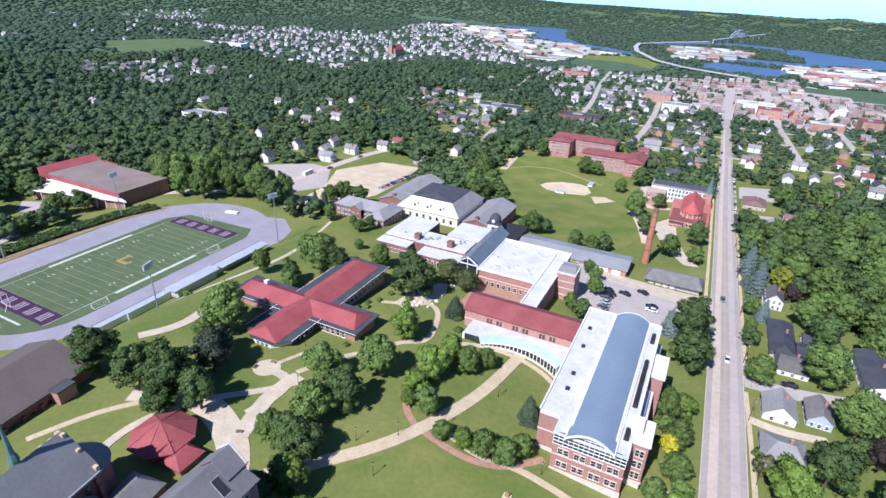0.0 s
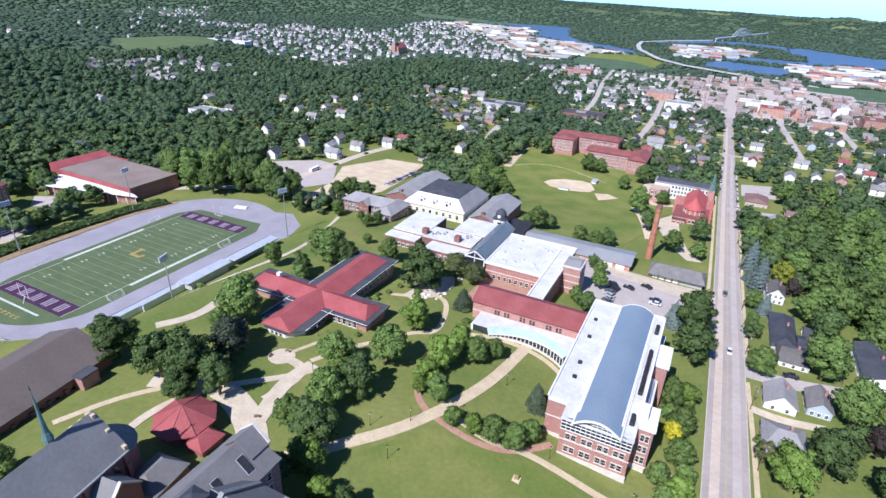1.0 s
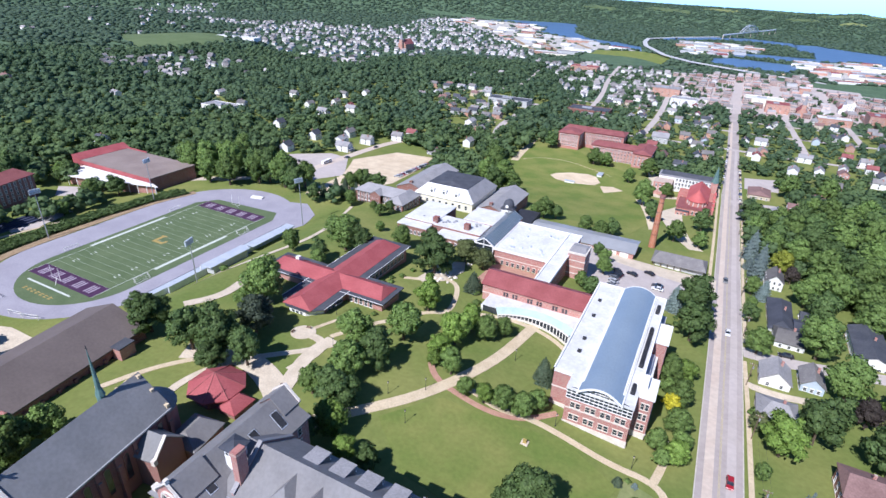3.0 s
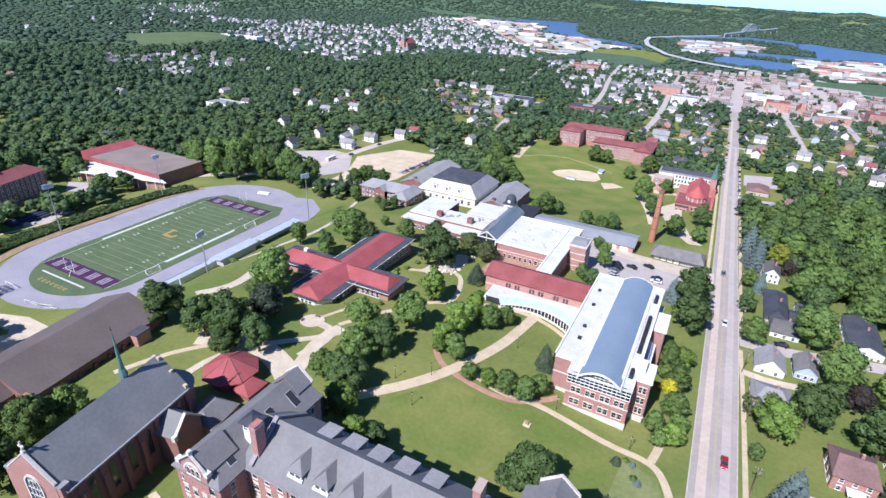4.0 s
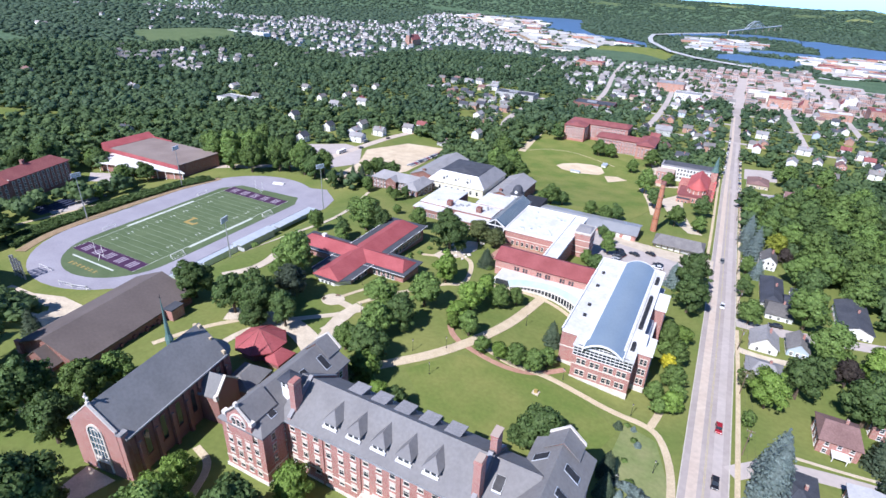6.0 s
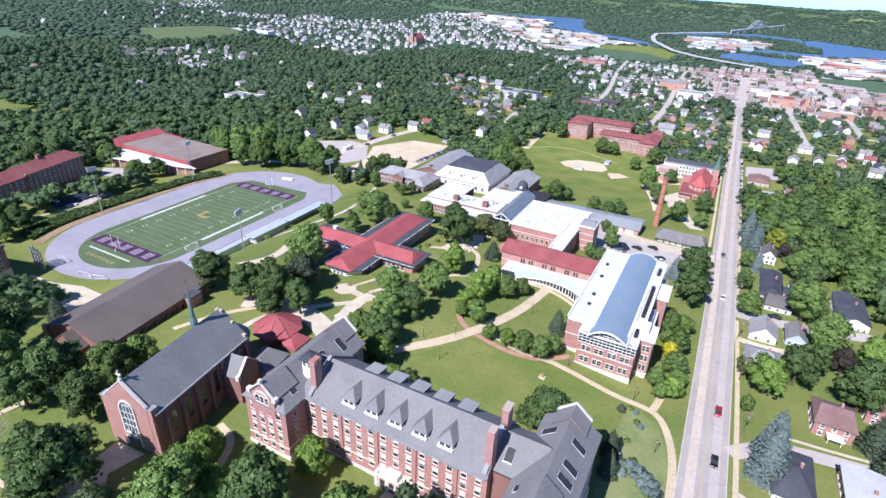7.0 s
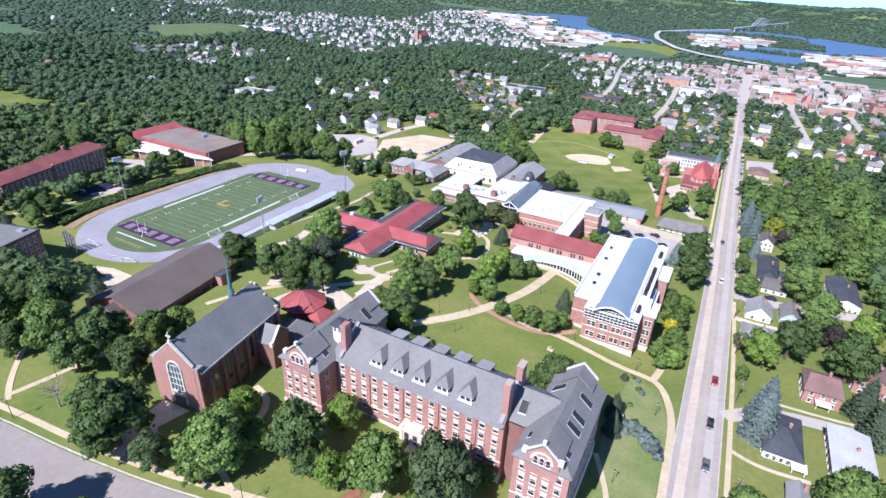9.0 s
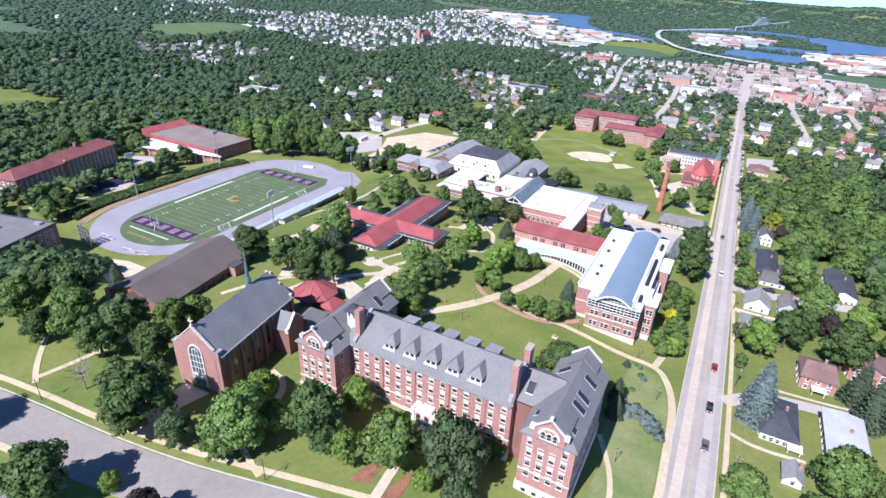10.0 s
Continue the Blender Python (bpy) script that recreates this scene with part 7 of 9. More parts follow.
for x, y, r in ((-19, 62, 1.4), (-74, 74, 2.4), (-70, 66, 2.2), (-99, 78, 2.0), (-96, 92, 1.8), (-110, 62, 1.6), (-109, 70, 1.6), (-108, 78, 1.6), (4, 6, 1.2), (7, 0, 1.4), (6, -10, 1.2), (9, -18, 1.6), (-96, -30, 1.6), (-92, -40, 1.8), (-118, -44, 1.8), (-100, 34, 1.4), (-113, 60, 1.5), (-112, 66, 1.5), (-121, -30, 2.0), (-170, -16, 2.4), (-164, 30, 3.0), (-166, 40, 3.0), (-170, 46, 2.4), (-182, 34, 2.6), (-124, -108, 1.2), (-118, -109, 1.2)):
    tree("shrub", x, y, r, "campus shrubs")
for x, y, r in ((6.0, -20.6, 2.0), (8.4, -20.4, 2.3), (10.8, -21.2, 2.6), (13.0, -22.8, 2.8), (14.9, -24.8, 2.8), (16.4, -27.2, 2.6), (17.4, -29.8, 2.2), (10.4, -23.6, 1.9), (12.6, -25.6, 2.2), (14.4, -27.8, 2.2)):
    tree("juniper", x, y, r, "campus shrubs")
# leafless tree on the front lawn
bt = thing("bare_tree", (-136, -107, land(-136, -107)), "nearly leafless pale tree on the front lawn", "tree")
g0 = random.Random(3)
bm = bmesh.new()
bz = land(-136, -107)
tube(bm, (-136, -107, bz - 0.3), (-135.8, -106.9, bz + 6), 0.3, 0.2, 8)
part("trunk", bm, M["bark_pale"], bt)
bm = bmesh.new()
for i in range(34):
    a, z0, q = i * 2.4, bz + 3.5 + 0.22 * i * 0.6, 2.2 + 2.4 * g0.random()
    m1 = (-135.9 + 0.5 * q * math.cos(a), -106.95 + 0.5 * q * math.sin(a), z0 + 1.0)
    m2 = (-135.9 + q * math.cos(a + 0.3), -106.95 + q * math.sin(a + 0.3), z0 + 2.6)
    tube(bm, (-135.9, -106.95, min(z0, bz + 6)), m1, 0.1, 0.06, 5), tube(bm, m1, m2, 0.06, 0.03, 4), tube(bm, m1, (m2[0] * 0.5 + m1[0] * 0.5, m2[1] * 0.4 + m1[1] * 0.6 + 0.6, m2[2] + 0.4), 0.05, 0.02, 4)
part("branch_crown", bm, M["bark_pale"], bt)


# ---- woods, town trees: past counting ----
def inside(poly, x, y):
    c = False
    for (ax, ay), (bx, by) in zip(poly, poly[1:] + poly[:1]):
        if (ay > y) != (by > y) and x < (bx - ax) * (y - ay) / (by - ay) + ax:
            c = not c
    return c


KEEP_CLEAR = [
    [(-205, -420), (32, -420), (32, 240), (-10, 330), (-40, 420), (-48, 465), (-148, 505), (-172, 440), (-176, 360), (-150, 250), (-205, 250)],
    [(-330, -48), (-200, -48), (-200, 152), (-330, 152)], [(-432, 90), (-325, 90), (-325, 156), (-432, 156)], [(-395, -46), (-350, -46), (-350, 84), (-395, 84)],
    [(-322, -86), (-250, -86), (-250, -40), (-322, -40)], [(-350, 210), (-328, 248), (-304, 270), (-302, 345), (-268, 345), (-225, 324), (-198, 256), (-200, 180), (-232, 150), (-302, 146), (-296, 190)],
    [(32, -60), (96, -60), (96, 165), (60, 175), (60, 218), (32, 218)], [(30, 330), (64, 330), (64, 460), (30, 450)], [(-12, 280), (16, 280), (16, 345), (-12, 345)], [(-40, 335), (16, 335), (16, 370), (-40, 370)], [(14, 240), (32, 240), (26, 1300), (4, 1300)],
    [(12, -420), (46, -420), (46, -60), (12, -60)], [(-1404, 800), (-1169, 940), (-1014, 800), (-1100, 650)]]
KEEP_CLEAR += [RIVER_FIELD, RIVER, RIVER_EAST, CHANNEL, HARBOUR, [(160, 1466), (319, 1510), (360, 1430), (290, 1185), (216, 1269), (160, 1330)]]
YARDS = [YARD_WEST, YARD_EAST, ISLAND]
# neighbourhoods: outline, houses and trees for each thousand square metres
TOWN = {
    "c": ([(-433, 699), (-374, 767), (-342, 804), (-265, 596), (-205, 470), (-225, 430), (-286, 447)], 1.3, 6.5),
    "d": ([(-415, 1218), (-300, 1400), (-134, 1330), (-30, 1000), (-30, 690), (-67, 596), (-144, 731), (-198, 673), (-270, 893)], 1.5, 6.0),
    "h": ([(-93, 684), (-4, 778), (8, 479), (-30, 400), (-44, 460), (-80, 510)], 1.2, 6.0),
    "g": ([(32, 804), (235, 952), (170, 480), (90, 400), (34, 325)], 0.62, 16.0),
    "down": ([(-164, 1289), (-49, 1420), (147, 1490), (290, 1230), (340, 1124), (281, 930), (231, 940), (92, 806), (41, 836), (-103, 918)], 0.55, 3.6),
    "f": ([(-1087, 542), (-934, 709), (-838, 690), (-808, 593), (-765, 485), (-895, 440)], 1.0, 7.0),
    "valley": ([(-1378, 1105), (-1452, 1279), (-1712, 1787), (-1697, 1917), (-1431, 1731), (-1441, 1938), (-1250, 1778), (-1448, 2496), (-1417, 2660), (-1109, 2311), (-890, 2053), (-669, 1723), (-506, 1472), (-430, 1300), (-526, 1258), (-592, 1263), (-718, 1280), (-729, 1144), (-791, 1107), (-690, 870), (-744, 837), (-849, 890), (-896, 815), (-1092, 983), (-1189, 943)], 0.62, 8.5),
    "slope": ([(-2744, 1799), (-2504, 2155), (-2277, 1942), (-2263, 1477)], 0.3, 8.0), "slope_low": ([(-2788, 1489), (-2730, 1668), (-2451, 1480), (-2544, 1344)], 0.35, 8.0), "rise": ([(-1900, 1500), (-1720, 1800), (-1560, 1500), (-1640, 1250)], 0.4, 7.0)}


def place_kind(x, y):
    for k in KEEP_CLEAR:
        if inside(k, x, y):
            return None
    for k in YARDS:
        if inside(k, x, y):
            return "yard"
    for k, (p, h, t) in TOWN.items():
        if inside(p, x, y):
            return k
    return "woods"


sc_rnd = random.Random(21)
house_spots, yard_spots, mid_spots, ring_spots, far_spots, hill_spots = [], [], [], [], [], []


def in_view(x, y):
    """The wedge of country before the camera's whole path, with room at its sides."""
    a = math.degrees(math.atan2(x - 7, y + 175))
    return -76 < a < 22


cell = {}


def free(x, y, r):
    i, j = int(x // 20), int(y // 20)
    for di in (-1, 0, 1):
        for dj in (-1, 0, 1):
            for px, py, pr in cell.get((i + di, j + dj), ()):
                if (px - x) ** 2 + (py - y) ** 2 < (pr + r) ** 2:
                    return False
    cell.setdefault((i, j), []).append((x, y, r))
    return True


for x, y, r in planted:
    cell.setdefault((int(x // 20), int(y // 20)), []).append((x, y, r * 0.7))
for x, y, r in ((-190, 668, 16), (-165, 668, 16), (-140, 668, 16), (-155, 640, 14), (-178, 650, 14), (78, 940, 24), (-98, 975, 30), (208, 905, 24), (150, 872, 24), (60, 1010, 32), (-280, 655, 20), (-300, 655, 20), (-260, 655, 20), (-535, 352, 24), (-60, 880, 22), (-300, 1180, 30), (-812, 1240, 30), (-55, 552, 14), (44, 376, 9), (66, 342, 8), (85, 380, 9), (116, 495, 8), (55, 322, 7)):
    cell.setdefault((int(x // 20), int(y // 20)), []).append((x, y, r))
for s in TOWN_STREETS:
    for (ax, ay), (bx, by) in zip(s, s[1:]):
        for i in range(int(math.hypot(bx - ax, by - ay) / 9)):
            q = i * 9 / math.hypot(bx - ax, by - ay)
            px, py = ax + (bx - ax) * q, ay + (by - ay) * q
            cell.setdefault((int(px // 20), int(py // 20)), []).append((px, py, 4.5))
# town-centre blocks past counting: flat-roofed shops and offices
block_spots = []
for _ in range(900):
    x, y = sc_rnd.uniform(-170, 290), sc_rnd.uniform(840, 1520)
    x, y = round(x / 17) * 17, round(y / 19) * 19
    if place_kind(x, y) == "down" and sc_rnd.random() < (0.75 if y > 960 else 0.35) and free(x, y, 8.2):
        block_spots.append((x, y))
# houses that stand apart among the woods behind the campus
SET_HOUSES = [(-412, 318), (-468, 433), (-424, 405), (-402, 388), (-411, 444), (-487, 529), (-541, 487), (-531, 381), (-622, 429), (-339, 248), (-301, 282), (-318, 300), (-300, 318), (-286, 352), (-223, 388), (-470, 560), (-455, 470), (-350, 300), (-330, 330), (-700, 330), (-660, 300),
              (90, 554), (120, 522), (142, 479), (111, 676), (144, 661), (44, 528), (50, 622), (102, 435), (106, 617)]
for x, y in SET_HOUSES:
    if free(x, y, 7.0):
        house_spots.append((x, y, "set"))
        away = math.hypot(x - 7, y + 130)
        for k in (10, 18, 27, 36):
            cell.setdefault((int((x - (x - 7) / away * k) // 20), int((y - (y + 130) / away * k) // 20)), []).append((x - (x - 7) / away * k, y - (y + 130) / away * k, 7.5))
# houses in rows along the blocks of each neighbourhood
for k, (poly, hd, td) in TOWN.items():
    x0, x1, y0, y1 = min(p[0] for p in poly), max(p[0] for p in poly), min(p[1] for p in poly), max(p[1] for p in poly)
    n = int((x1 - x0) * (y1 - y0) / 1000 * hd)
    for _ in range(n):
        x, y = x0 + sc_rnd.random() * (x1 - x0), y0 + sc_rnd.random() * (y1 - y0)
        y = round(y / 16) * 16 + sc_rnd.uniform(-2, 2)
        if place_kind(x, y) == k and in_view(x, y) and free(x, y, 7.5):
            house_spots.append((x, y, k))
for _ in range(900):
    x, y = sc_rnd.uniform(-1900, 300), sc_rnd.uniform(150, 1700)
    if place_kind(x, y) == "woods" and in_view(x, y) and sc_rnd.random() < 0.11 and free(x, y, 8):
        house_spots.append((x, y, "woods"))
for _ in range(420):
    p = sc_rnd.choice((YARD_WEST, YARD_WEST, YARD_EAST, ISLAND))
    x, y = sc_rnd.uniform(min(q[0] for q in p), max(q[0] for q in p)), sc_rnd.uniform(min(q[1] for q in p), max(q[1] for q in p))
    if place_kind(x, y) == "yard" and in_view(x, y) and free(x, y, 14):
        yard_spots.append((x, y))
# trees, thinner and larger with distance
def scatter(n, x0, x1, y0, y1, near, far, r0, r1, out, tight=0.52):
    for _ in range(n):
        x, y = sc_rnd.uniform(x0, x1), sc_rnd.uniform(y0, y1)
        d = math.hypot(x - 7, y + 130)
        if not (near <= d < far) or not in_view(x, y):
            continue
        k = place_kind(x, y)
        if k is None or (k == "yard" and sc_rnd.random() > 0.06):
            continue
        if k in TOWN and sc_rnd.random() > TOWN[k][2] / 10 * 1.05:
            continue
        if k == "woods" and noise.noise(Vector((x / 90, y / 90, 2.0))) < -0.66:
            continue
        r = sc_rnd.uniform(r0, r1) * (0.72 if k in TOWN else 1.0)
        if free(x, y, r * (0.64 if k in TOWN else tight)):
            out.append((x, y, r))


scatter(34000, -900, 260, -120, 820, 0, 640, 5.4, 9.2, mid_spots, 0.46)
scatter(36000, -1700, 420, 150, 1500, 640, 1350, 6.4, 10.6, ring_spots, 0.46)
scatter(40000, -3000, 900, 500, 3000, 1350, 2300, 7.0, 11.5, far_spots, 0.42)
scatter(52000, -3600, 1300, 900, 4200, 2300, 4150, 9.0, 15.0, hill_spots, 0.62)


def woods(name, spots, variants, material, label, squash):
    g = np.random.default_rng(8)
    V, N, F4, F3, k = [], [], [], [], 0
    for i, (x, y, r) in enumerate(spots):
        v, nv, (f4, f3) = variants[i % len(variants)]
        a = sc_rnd.random() * math.tau
        c, s = math.cos(a), math.sin(a)
        h = r * (0.72 + 0.26 * sc_rnd.random()) * squash
        p = np.stack([(v[:, 0] * c - v[:, 1] * s) * r + x, (v[:, 0] * s + v[:, 1] * c) * r + y, v[:, 2] * h + land(x, y) - 0.35 * h], 1)
        V.append(p), F4.append(f4 + k), F3.append(f3 + k)
        N.append(np.stack([nv[:, 0] * c - nv[:, 1] * s, nv[:, 0] * s + nv[:, 1] * c, nv[:, 2]], 1))
        k += len(p)
    ob = new(name, raw_mesh(name, np.concatenate(V), [np.concatenate(F4), np.concatenate(F3)], M[material], np.concatenate(N)))
    return tagged(ob, label, "trees", "", "stuff")


mid_var = [broadleaf(np.random.default_rng(40 + i), 64, 0.13, 0.95, 6, 1) for i in range(8)]
hill_var = [crown_arrays(np.random.default_rng(90 + i), [(0, 0, 0.9, 0.9, 0.85)], 6, 0.3, 1.0, 1) for i in range(5)]
ring_var = [broadleaf(np.random.default_rng(80 + i), 26, 0.16, 0.95, 3, 1) for i in range(8)]
far_var = []
for i in range(6):
    g = np.random.default_rng(60 + i)
    far_var.append(crown_arrays(g, [(0, 0, 1.0, 0.85, 0.9), (0.5, 0.2, 0.8, 0.5, 0.9)], 10, 0.24, 0.98, 1))
woods("woodland", mid_spots, mid_var, "woods", "dense green deciduous woods and garden trees", 1.0)
# the further bands use the greens with haze in their colour
woods("middle_woodland", ring_spots, ring_var, "woods_mid_haze", "dense green woods on the slopes behind the campus", 1.0)
woods("distant_woodland", far_spots, far_var, "woods_far_haze", "far green woods between the houses", 0.55)
woods("hill_woodland", hill_spots, hill_var, "woods_far_haze", "far green woods on the hills", 0.42)


# ---- the sports field in its bowl ----
def stadium(cx, half, ya, yb, r, n=20, far_flat=0.0):
    """Outline with a round near end and a round or cut-off far end."""
    pts = [(cx + half * math.cos(math.pi + math.pi * i / n), ya + r * math.sin(math.pi + math.pi * i / n)) for i in range(n + 1)]
    if far_flat:
        pts += [(cx + half, yb), (cx + half - 6, yb + far_flat), (cx - half + 8, yb + far_flat - 3), (cx - half, yb - 4)]
    else:
        pts += [(cx + half * math.cos(math.pi * i / n), yb + r * math.sin(math.pi * i / n)) for i in range(n + 1)]
    return pts


def slab(name, poly, z0, z1, material, label, category):
    bm = bmesh.new()
    solid(bm, [(x, y, z0) for x, y in poly], [(x, y, z1) for x, y in poly])
    return surface(name, bm, M[material], label, category)


slab("running_track", stadium(-258, 46.5, 17, 97, 45), -0.4, 0.10, "track", "pale lavender running track round the field", "running track")
slab("field_grass", stadium(-254.5, 30.5, 14, 108, 30, far_flat=10), -0.3, 0.16, "turf", "green artificial turf inside the track", "field")
sheet("track_apron", [(-236, 136), (-224, 140), (-208, 128), (-203, 112), (-208, 98), (-216, 100), (-222, 118)], "track", "pale lavender paved corner beside the track", "running track", 0.14)
fld = thing("football_field", (-255.5, 55, 0.2), "football field marked with white lines and purple end zones", "football field", "", "structure")
X0, X1 = -280.0, -231.2
for y0 in (0.0, 100.6):
    z = part("end_zone", boxes((X0, X1, y0, y0 + 9.14, 0.1, 0.20)), M["purple"], fld, "dark purple end zone")
    # plain white bars
    for i in range(5):
        x = X0 + 6.6 + i * 8.9
        for k in (-1.7, 0.0, 1.7):
            part("block_mark", boxes((x + k - 0.42, x + k + 0.42, y0 + 1.7, y0 + 7.5, 0.12, 0.23)), M["mark_pale"], z)
for i in range(21):
    y = 9.14 + i * 4.572
    part("yard_line", boxes((X0, X1, y - 0.06, y + 0.06, 0.1, 0.205)), M["line_faint"], fld)
for x in (X0, X1):
    part("side_line", boxes((x - 0.12, x + 0.12, 0, 109.7, 0.1, 0.21)), M["line"], fld)
for x0, x1 in ((X0 - 1.9, X0 - 0.2), (X1 + 0.2, X1 + 1.9)):
    part("team_box_line", boxes((x0, x1, 32, 77.7, 0.1, 0.215)), M["line"], fld, "broad white team-box stripe")
for i in range(9):
    y = 18.3 + i * 9.144
    for x in (X0 + 8.2, X1 - 8.2):
        for k in (-1.2, 1.2):
            part("yard_number", boxes((x - 0.95, x + 0.95, y + k - 0.22, y + k + 0.22, 0.1, 0.207)), M["line"], fld)
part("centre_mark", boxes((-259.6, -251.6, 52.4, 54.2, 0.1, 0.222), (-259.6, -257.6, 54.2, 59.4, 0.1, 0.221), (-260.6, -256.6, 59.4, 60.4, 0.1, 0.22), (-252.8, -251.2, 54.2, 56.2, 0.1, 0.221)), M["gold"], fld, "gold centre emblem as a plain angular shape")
part("end_stripe", boxes((-272.5, -240, -4.6, -3.6, 0.1, 0.22)), M["line"], fld)
for i in range(7):
    part("gold_mark", boxes((-266 + i * 3.2, -265.4 + i * 3.2, -10.4, -8.2, 0.1, 0.2), (-265.4 + i * 3.2, -264 + i * 3.2, -9.0, -8.6, 0.1, 0.199), (-265.4 + i * 3.2, -264.2 + i * 3.2, -10.2, -9.8, 0.1, 0.199)), M["gold"], fld)


def goal(x, y, rz):
    g = thing("soccer_goal", (0, 0, 0), "white tubular soccer goal with a net", "goal", "field goals")
    bm = bmesh.new()
    for a, b in (((-3.66, 0, 0), (-3.66, 0, 2.44)), ((3.66, 0, 0), (3.66, 0, 2.44)), ((-3.66, 0, 2.44), (3.66, 0, 2.44)), ((-3.66, 0, 2.44), (-3.66, 1.6, 0)), ((3.66, 0, 2.44), (3.66, 1.6, 0)), ((-3.66, 1.6, 0.05), (3.66, 1.6, 0.05))):
        tube(bm, a, b, 0.1, 0.1, 6)
    part("frame", bm, M["white"], g)
    bm = bmesh.new()
    for i in range(13):
        x1 = -3.66 + i * 0.61
        tube(bm, (x1, 0, 2.44), (x1, 1.6, 0), 0.02, 0.02, 3)
    part("net", bm, M["white"], g)
    g.matrix_basis = pose(x, y, 0.18, 0, 0, rz)
    return g


for x, y, rz in ((-226.6, 22, -90), (-226.6, 86, -90), (-284.6, 24, 90), (-284.6, 88, 90), (-268, -20.5, 0), (-244, -24.5, 10), (-236, -23, 20)):
    goal(x, y, rz)
for y, s in ((-1.5, 1), (111.2, -1)):
    g = thing("goal_post", (-255.6, y, 0.2), "tall white football goal post", "goal post", "goal posts")
    bm = bmesh.new()
    tube(bm, (-255.6, y, 0), (-255.6, y + s * 1.5, 3.05), 0.12, 0.12, 8)
    for a, b in (((-258.7, 3.05), (-252.5, 3.05)), ((-258.7, 3.05), (-258.7, 9.2)), ((-252.5, 3.05), (-252.5, 9.2))):
        tube(bm, (a[0], y + s * 1.5, a[1]), (b[0], y + s * 1.5, b[1]), 0.09, 0.09, 6)
    part("frame", bm, M["white"], g)


def floodlight(x, y, top, rz):
    z = land(x, y)
    f = thing("floodlight_mast", (x, y, z), "tall grey floodlight mast with a bank of lamps", "floodlight", "floodlight masts")
    bm = bmesh.new()
    tube(bm, (x, y, z - 0.5), (x, y, top), 0.34, 0.16, 10)
    part("pole", bm, M["steel"], f)
    m = pose(x, y, top, 0, 0, rz)
    for k in range(3):
        bm = boxes((-2.6, 2.6, -0.12, 0.12, -0.1 + k * 0.95, 0.1 + k * 0.95))
        bm.transform(m)
        part("crossarm", bm, M["steel"], f)
        for i in range(5):
            bm = boxes((-2.4 + i * 1.1, -1.6 + i * 1.1, -0.5, 0.1, 0.1 + k * 0.95, 0.72 + k * 0.95))
            bm.transform(m)
            part("lamp", bm, M["metal_pale"], f)


floodlight(-189.5, 24.6, 27.6, -75)
floodlight(-204, 112, 27, -110)
floodlight(-308.5, 26, 26, 80)
floodlight(-308, 91, 26, 100)

# stands on the east bank
st = thing("grandstand", (-205, 55, 1), "long pale aluminium bleachers with a white roofed press box", "grandstand")
for i in range(6):
    x = -212.4 + i * 1.5
    part("bench", boxes((x, x + 1.15, 6 if i < 5 else 20, 104 if i < 4 else 96, -0.5, 0.9 + i * 0.62)), M["metal_pale"], st)
part("roof", boxes((-204.2, -197.6, 39, 65, 6.4, 6.8)), M["metal_pale"], st, "pale metal press box roof")
part("press_box", boxes((-203, -198.2, 41, 63, 2, 6.4)), M["siding_grey"], st)
part("window_band", boxes((-203.2, -202.9, 42, 62, 4.2, 5.7)), M["pane"], st)
for y in (38.6, 47, 56, 65.4):
    part("post", boxes((-204.3, -204.0, y - 0.15, y + 0.15, 0, 6.4)), M["white"], st)
part("roof", boxes((-205, -199, 68, 100, 5.2, 5.6)), M["metal_pale"], st, "pale metal canopy")
for y in (69, 79, 89, 99):
    part("post", boxes((-204.6, -204.3, y - 0.15, y + 0.15, 0, 5.2)), M["white"], st)
part("rail", boxes((-212.9, -212.75, 4, 106, 0.8, 1.0)), M["steel"], st)
# open lattice scoreboard
sb = thing("scoreboard", (-270, -30, 0), "tall dark steel lattice frame of a scoreboard beside the track", "scoreboard")
for i in range(4):
    x = -274 + i * 2.6
    part("post", boxes((x - 0.3, x + 0.3, -30.4, -29.8, -0.5, 11.8 - 1.0 * abs(i - 1))), M["metal_grey"], sb)
    bm = bmesh.new()
    for q in range(5):
        tube(bm, (x, -30.1, 1.0 + q * 2.0), (x + (2.6 if i < 3 else -2.6), -30.1, 3.0 + q * 2.0), 0.1, 0.1, 5)
    part("brace", bm, M["shingle_dark"], sb)
for i in range(4):
    part("crossbar", boxes((-274.4, -265.8, -30.5, -30.3, 2.6 + i * 2.4, 3.1 + i * 2.4)), M["shingle_dark"], sb)
# fence and hedge along the west bank, retaining wall
wl = thing("hedge", (-315, 40, 0), "broad band of dense green shrubs on the bank above the track", "hedge")
g = np.random.default_rng(5)
n = 15000
yy = g.uniform(-16, 112, n)
xx = np.array([along(b, [(-16, -309), (0, -315), (30, -317), (60, -316), (90, -313), (112, -306)]) for b in yy]) + g.uniform(-5.5, 5.5, n)
bump = np.array([0.5 + 0.5 * noise.noise(Vector((a / 3.2, b / 3.2, 4.0))) for a, b in zip(xx, yy)])
zz = np.array([land(a, b) for a, b in zip(xx, yy)]) + 0.3 + 2.6 * bump * g.uniform(0.5, 1.0, n)
nn = np.stack([g.normal(size=n) * 0.6, g.normal(size=n) * 0.6, np.ones(n)], 1)
nn /= np.linalg.norm(nn, axis=1, keepdims=True)
v, f = cards(np.stack([xx, yy, zz], 1), nn, 0.4 + 0.4 * g.random(n), g)
part("leaves", raw_mesh("leaves", v, [f], M["leaf_b"]), None, wl)
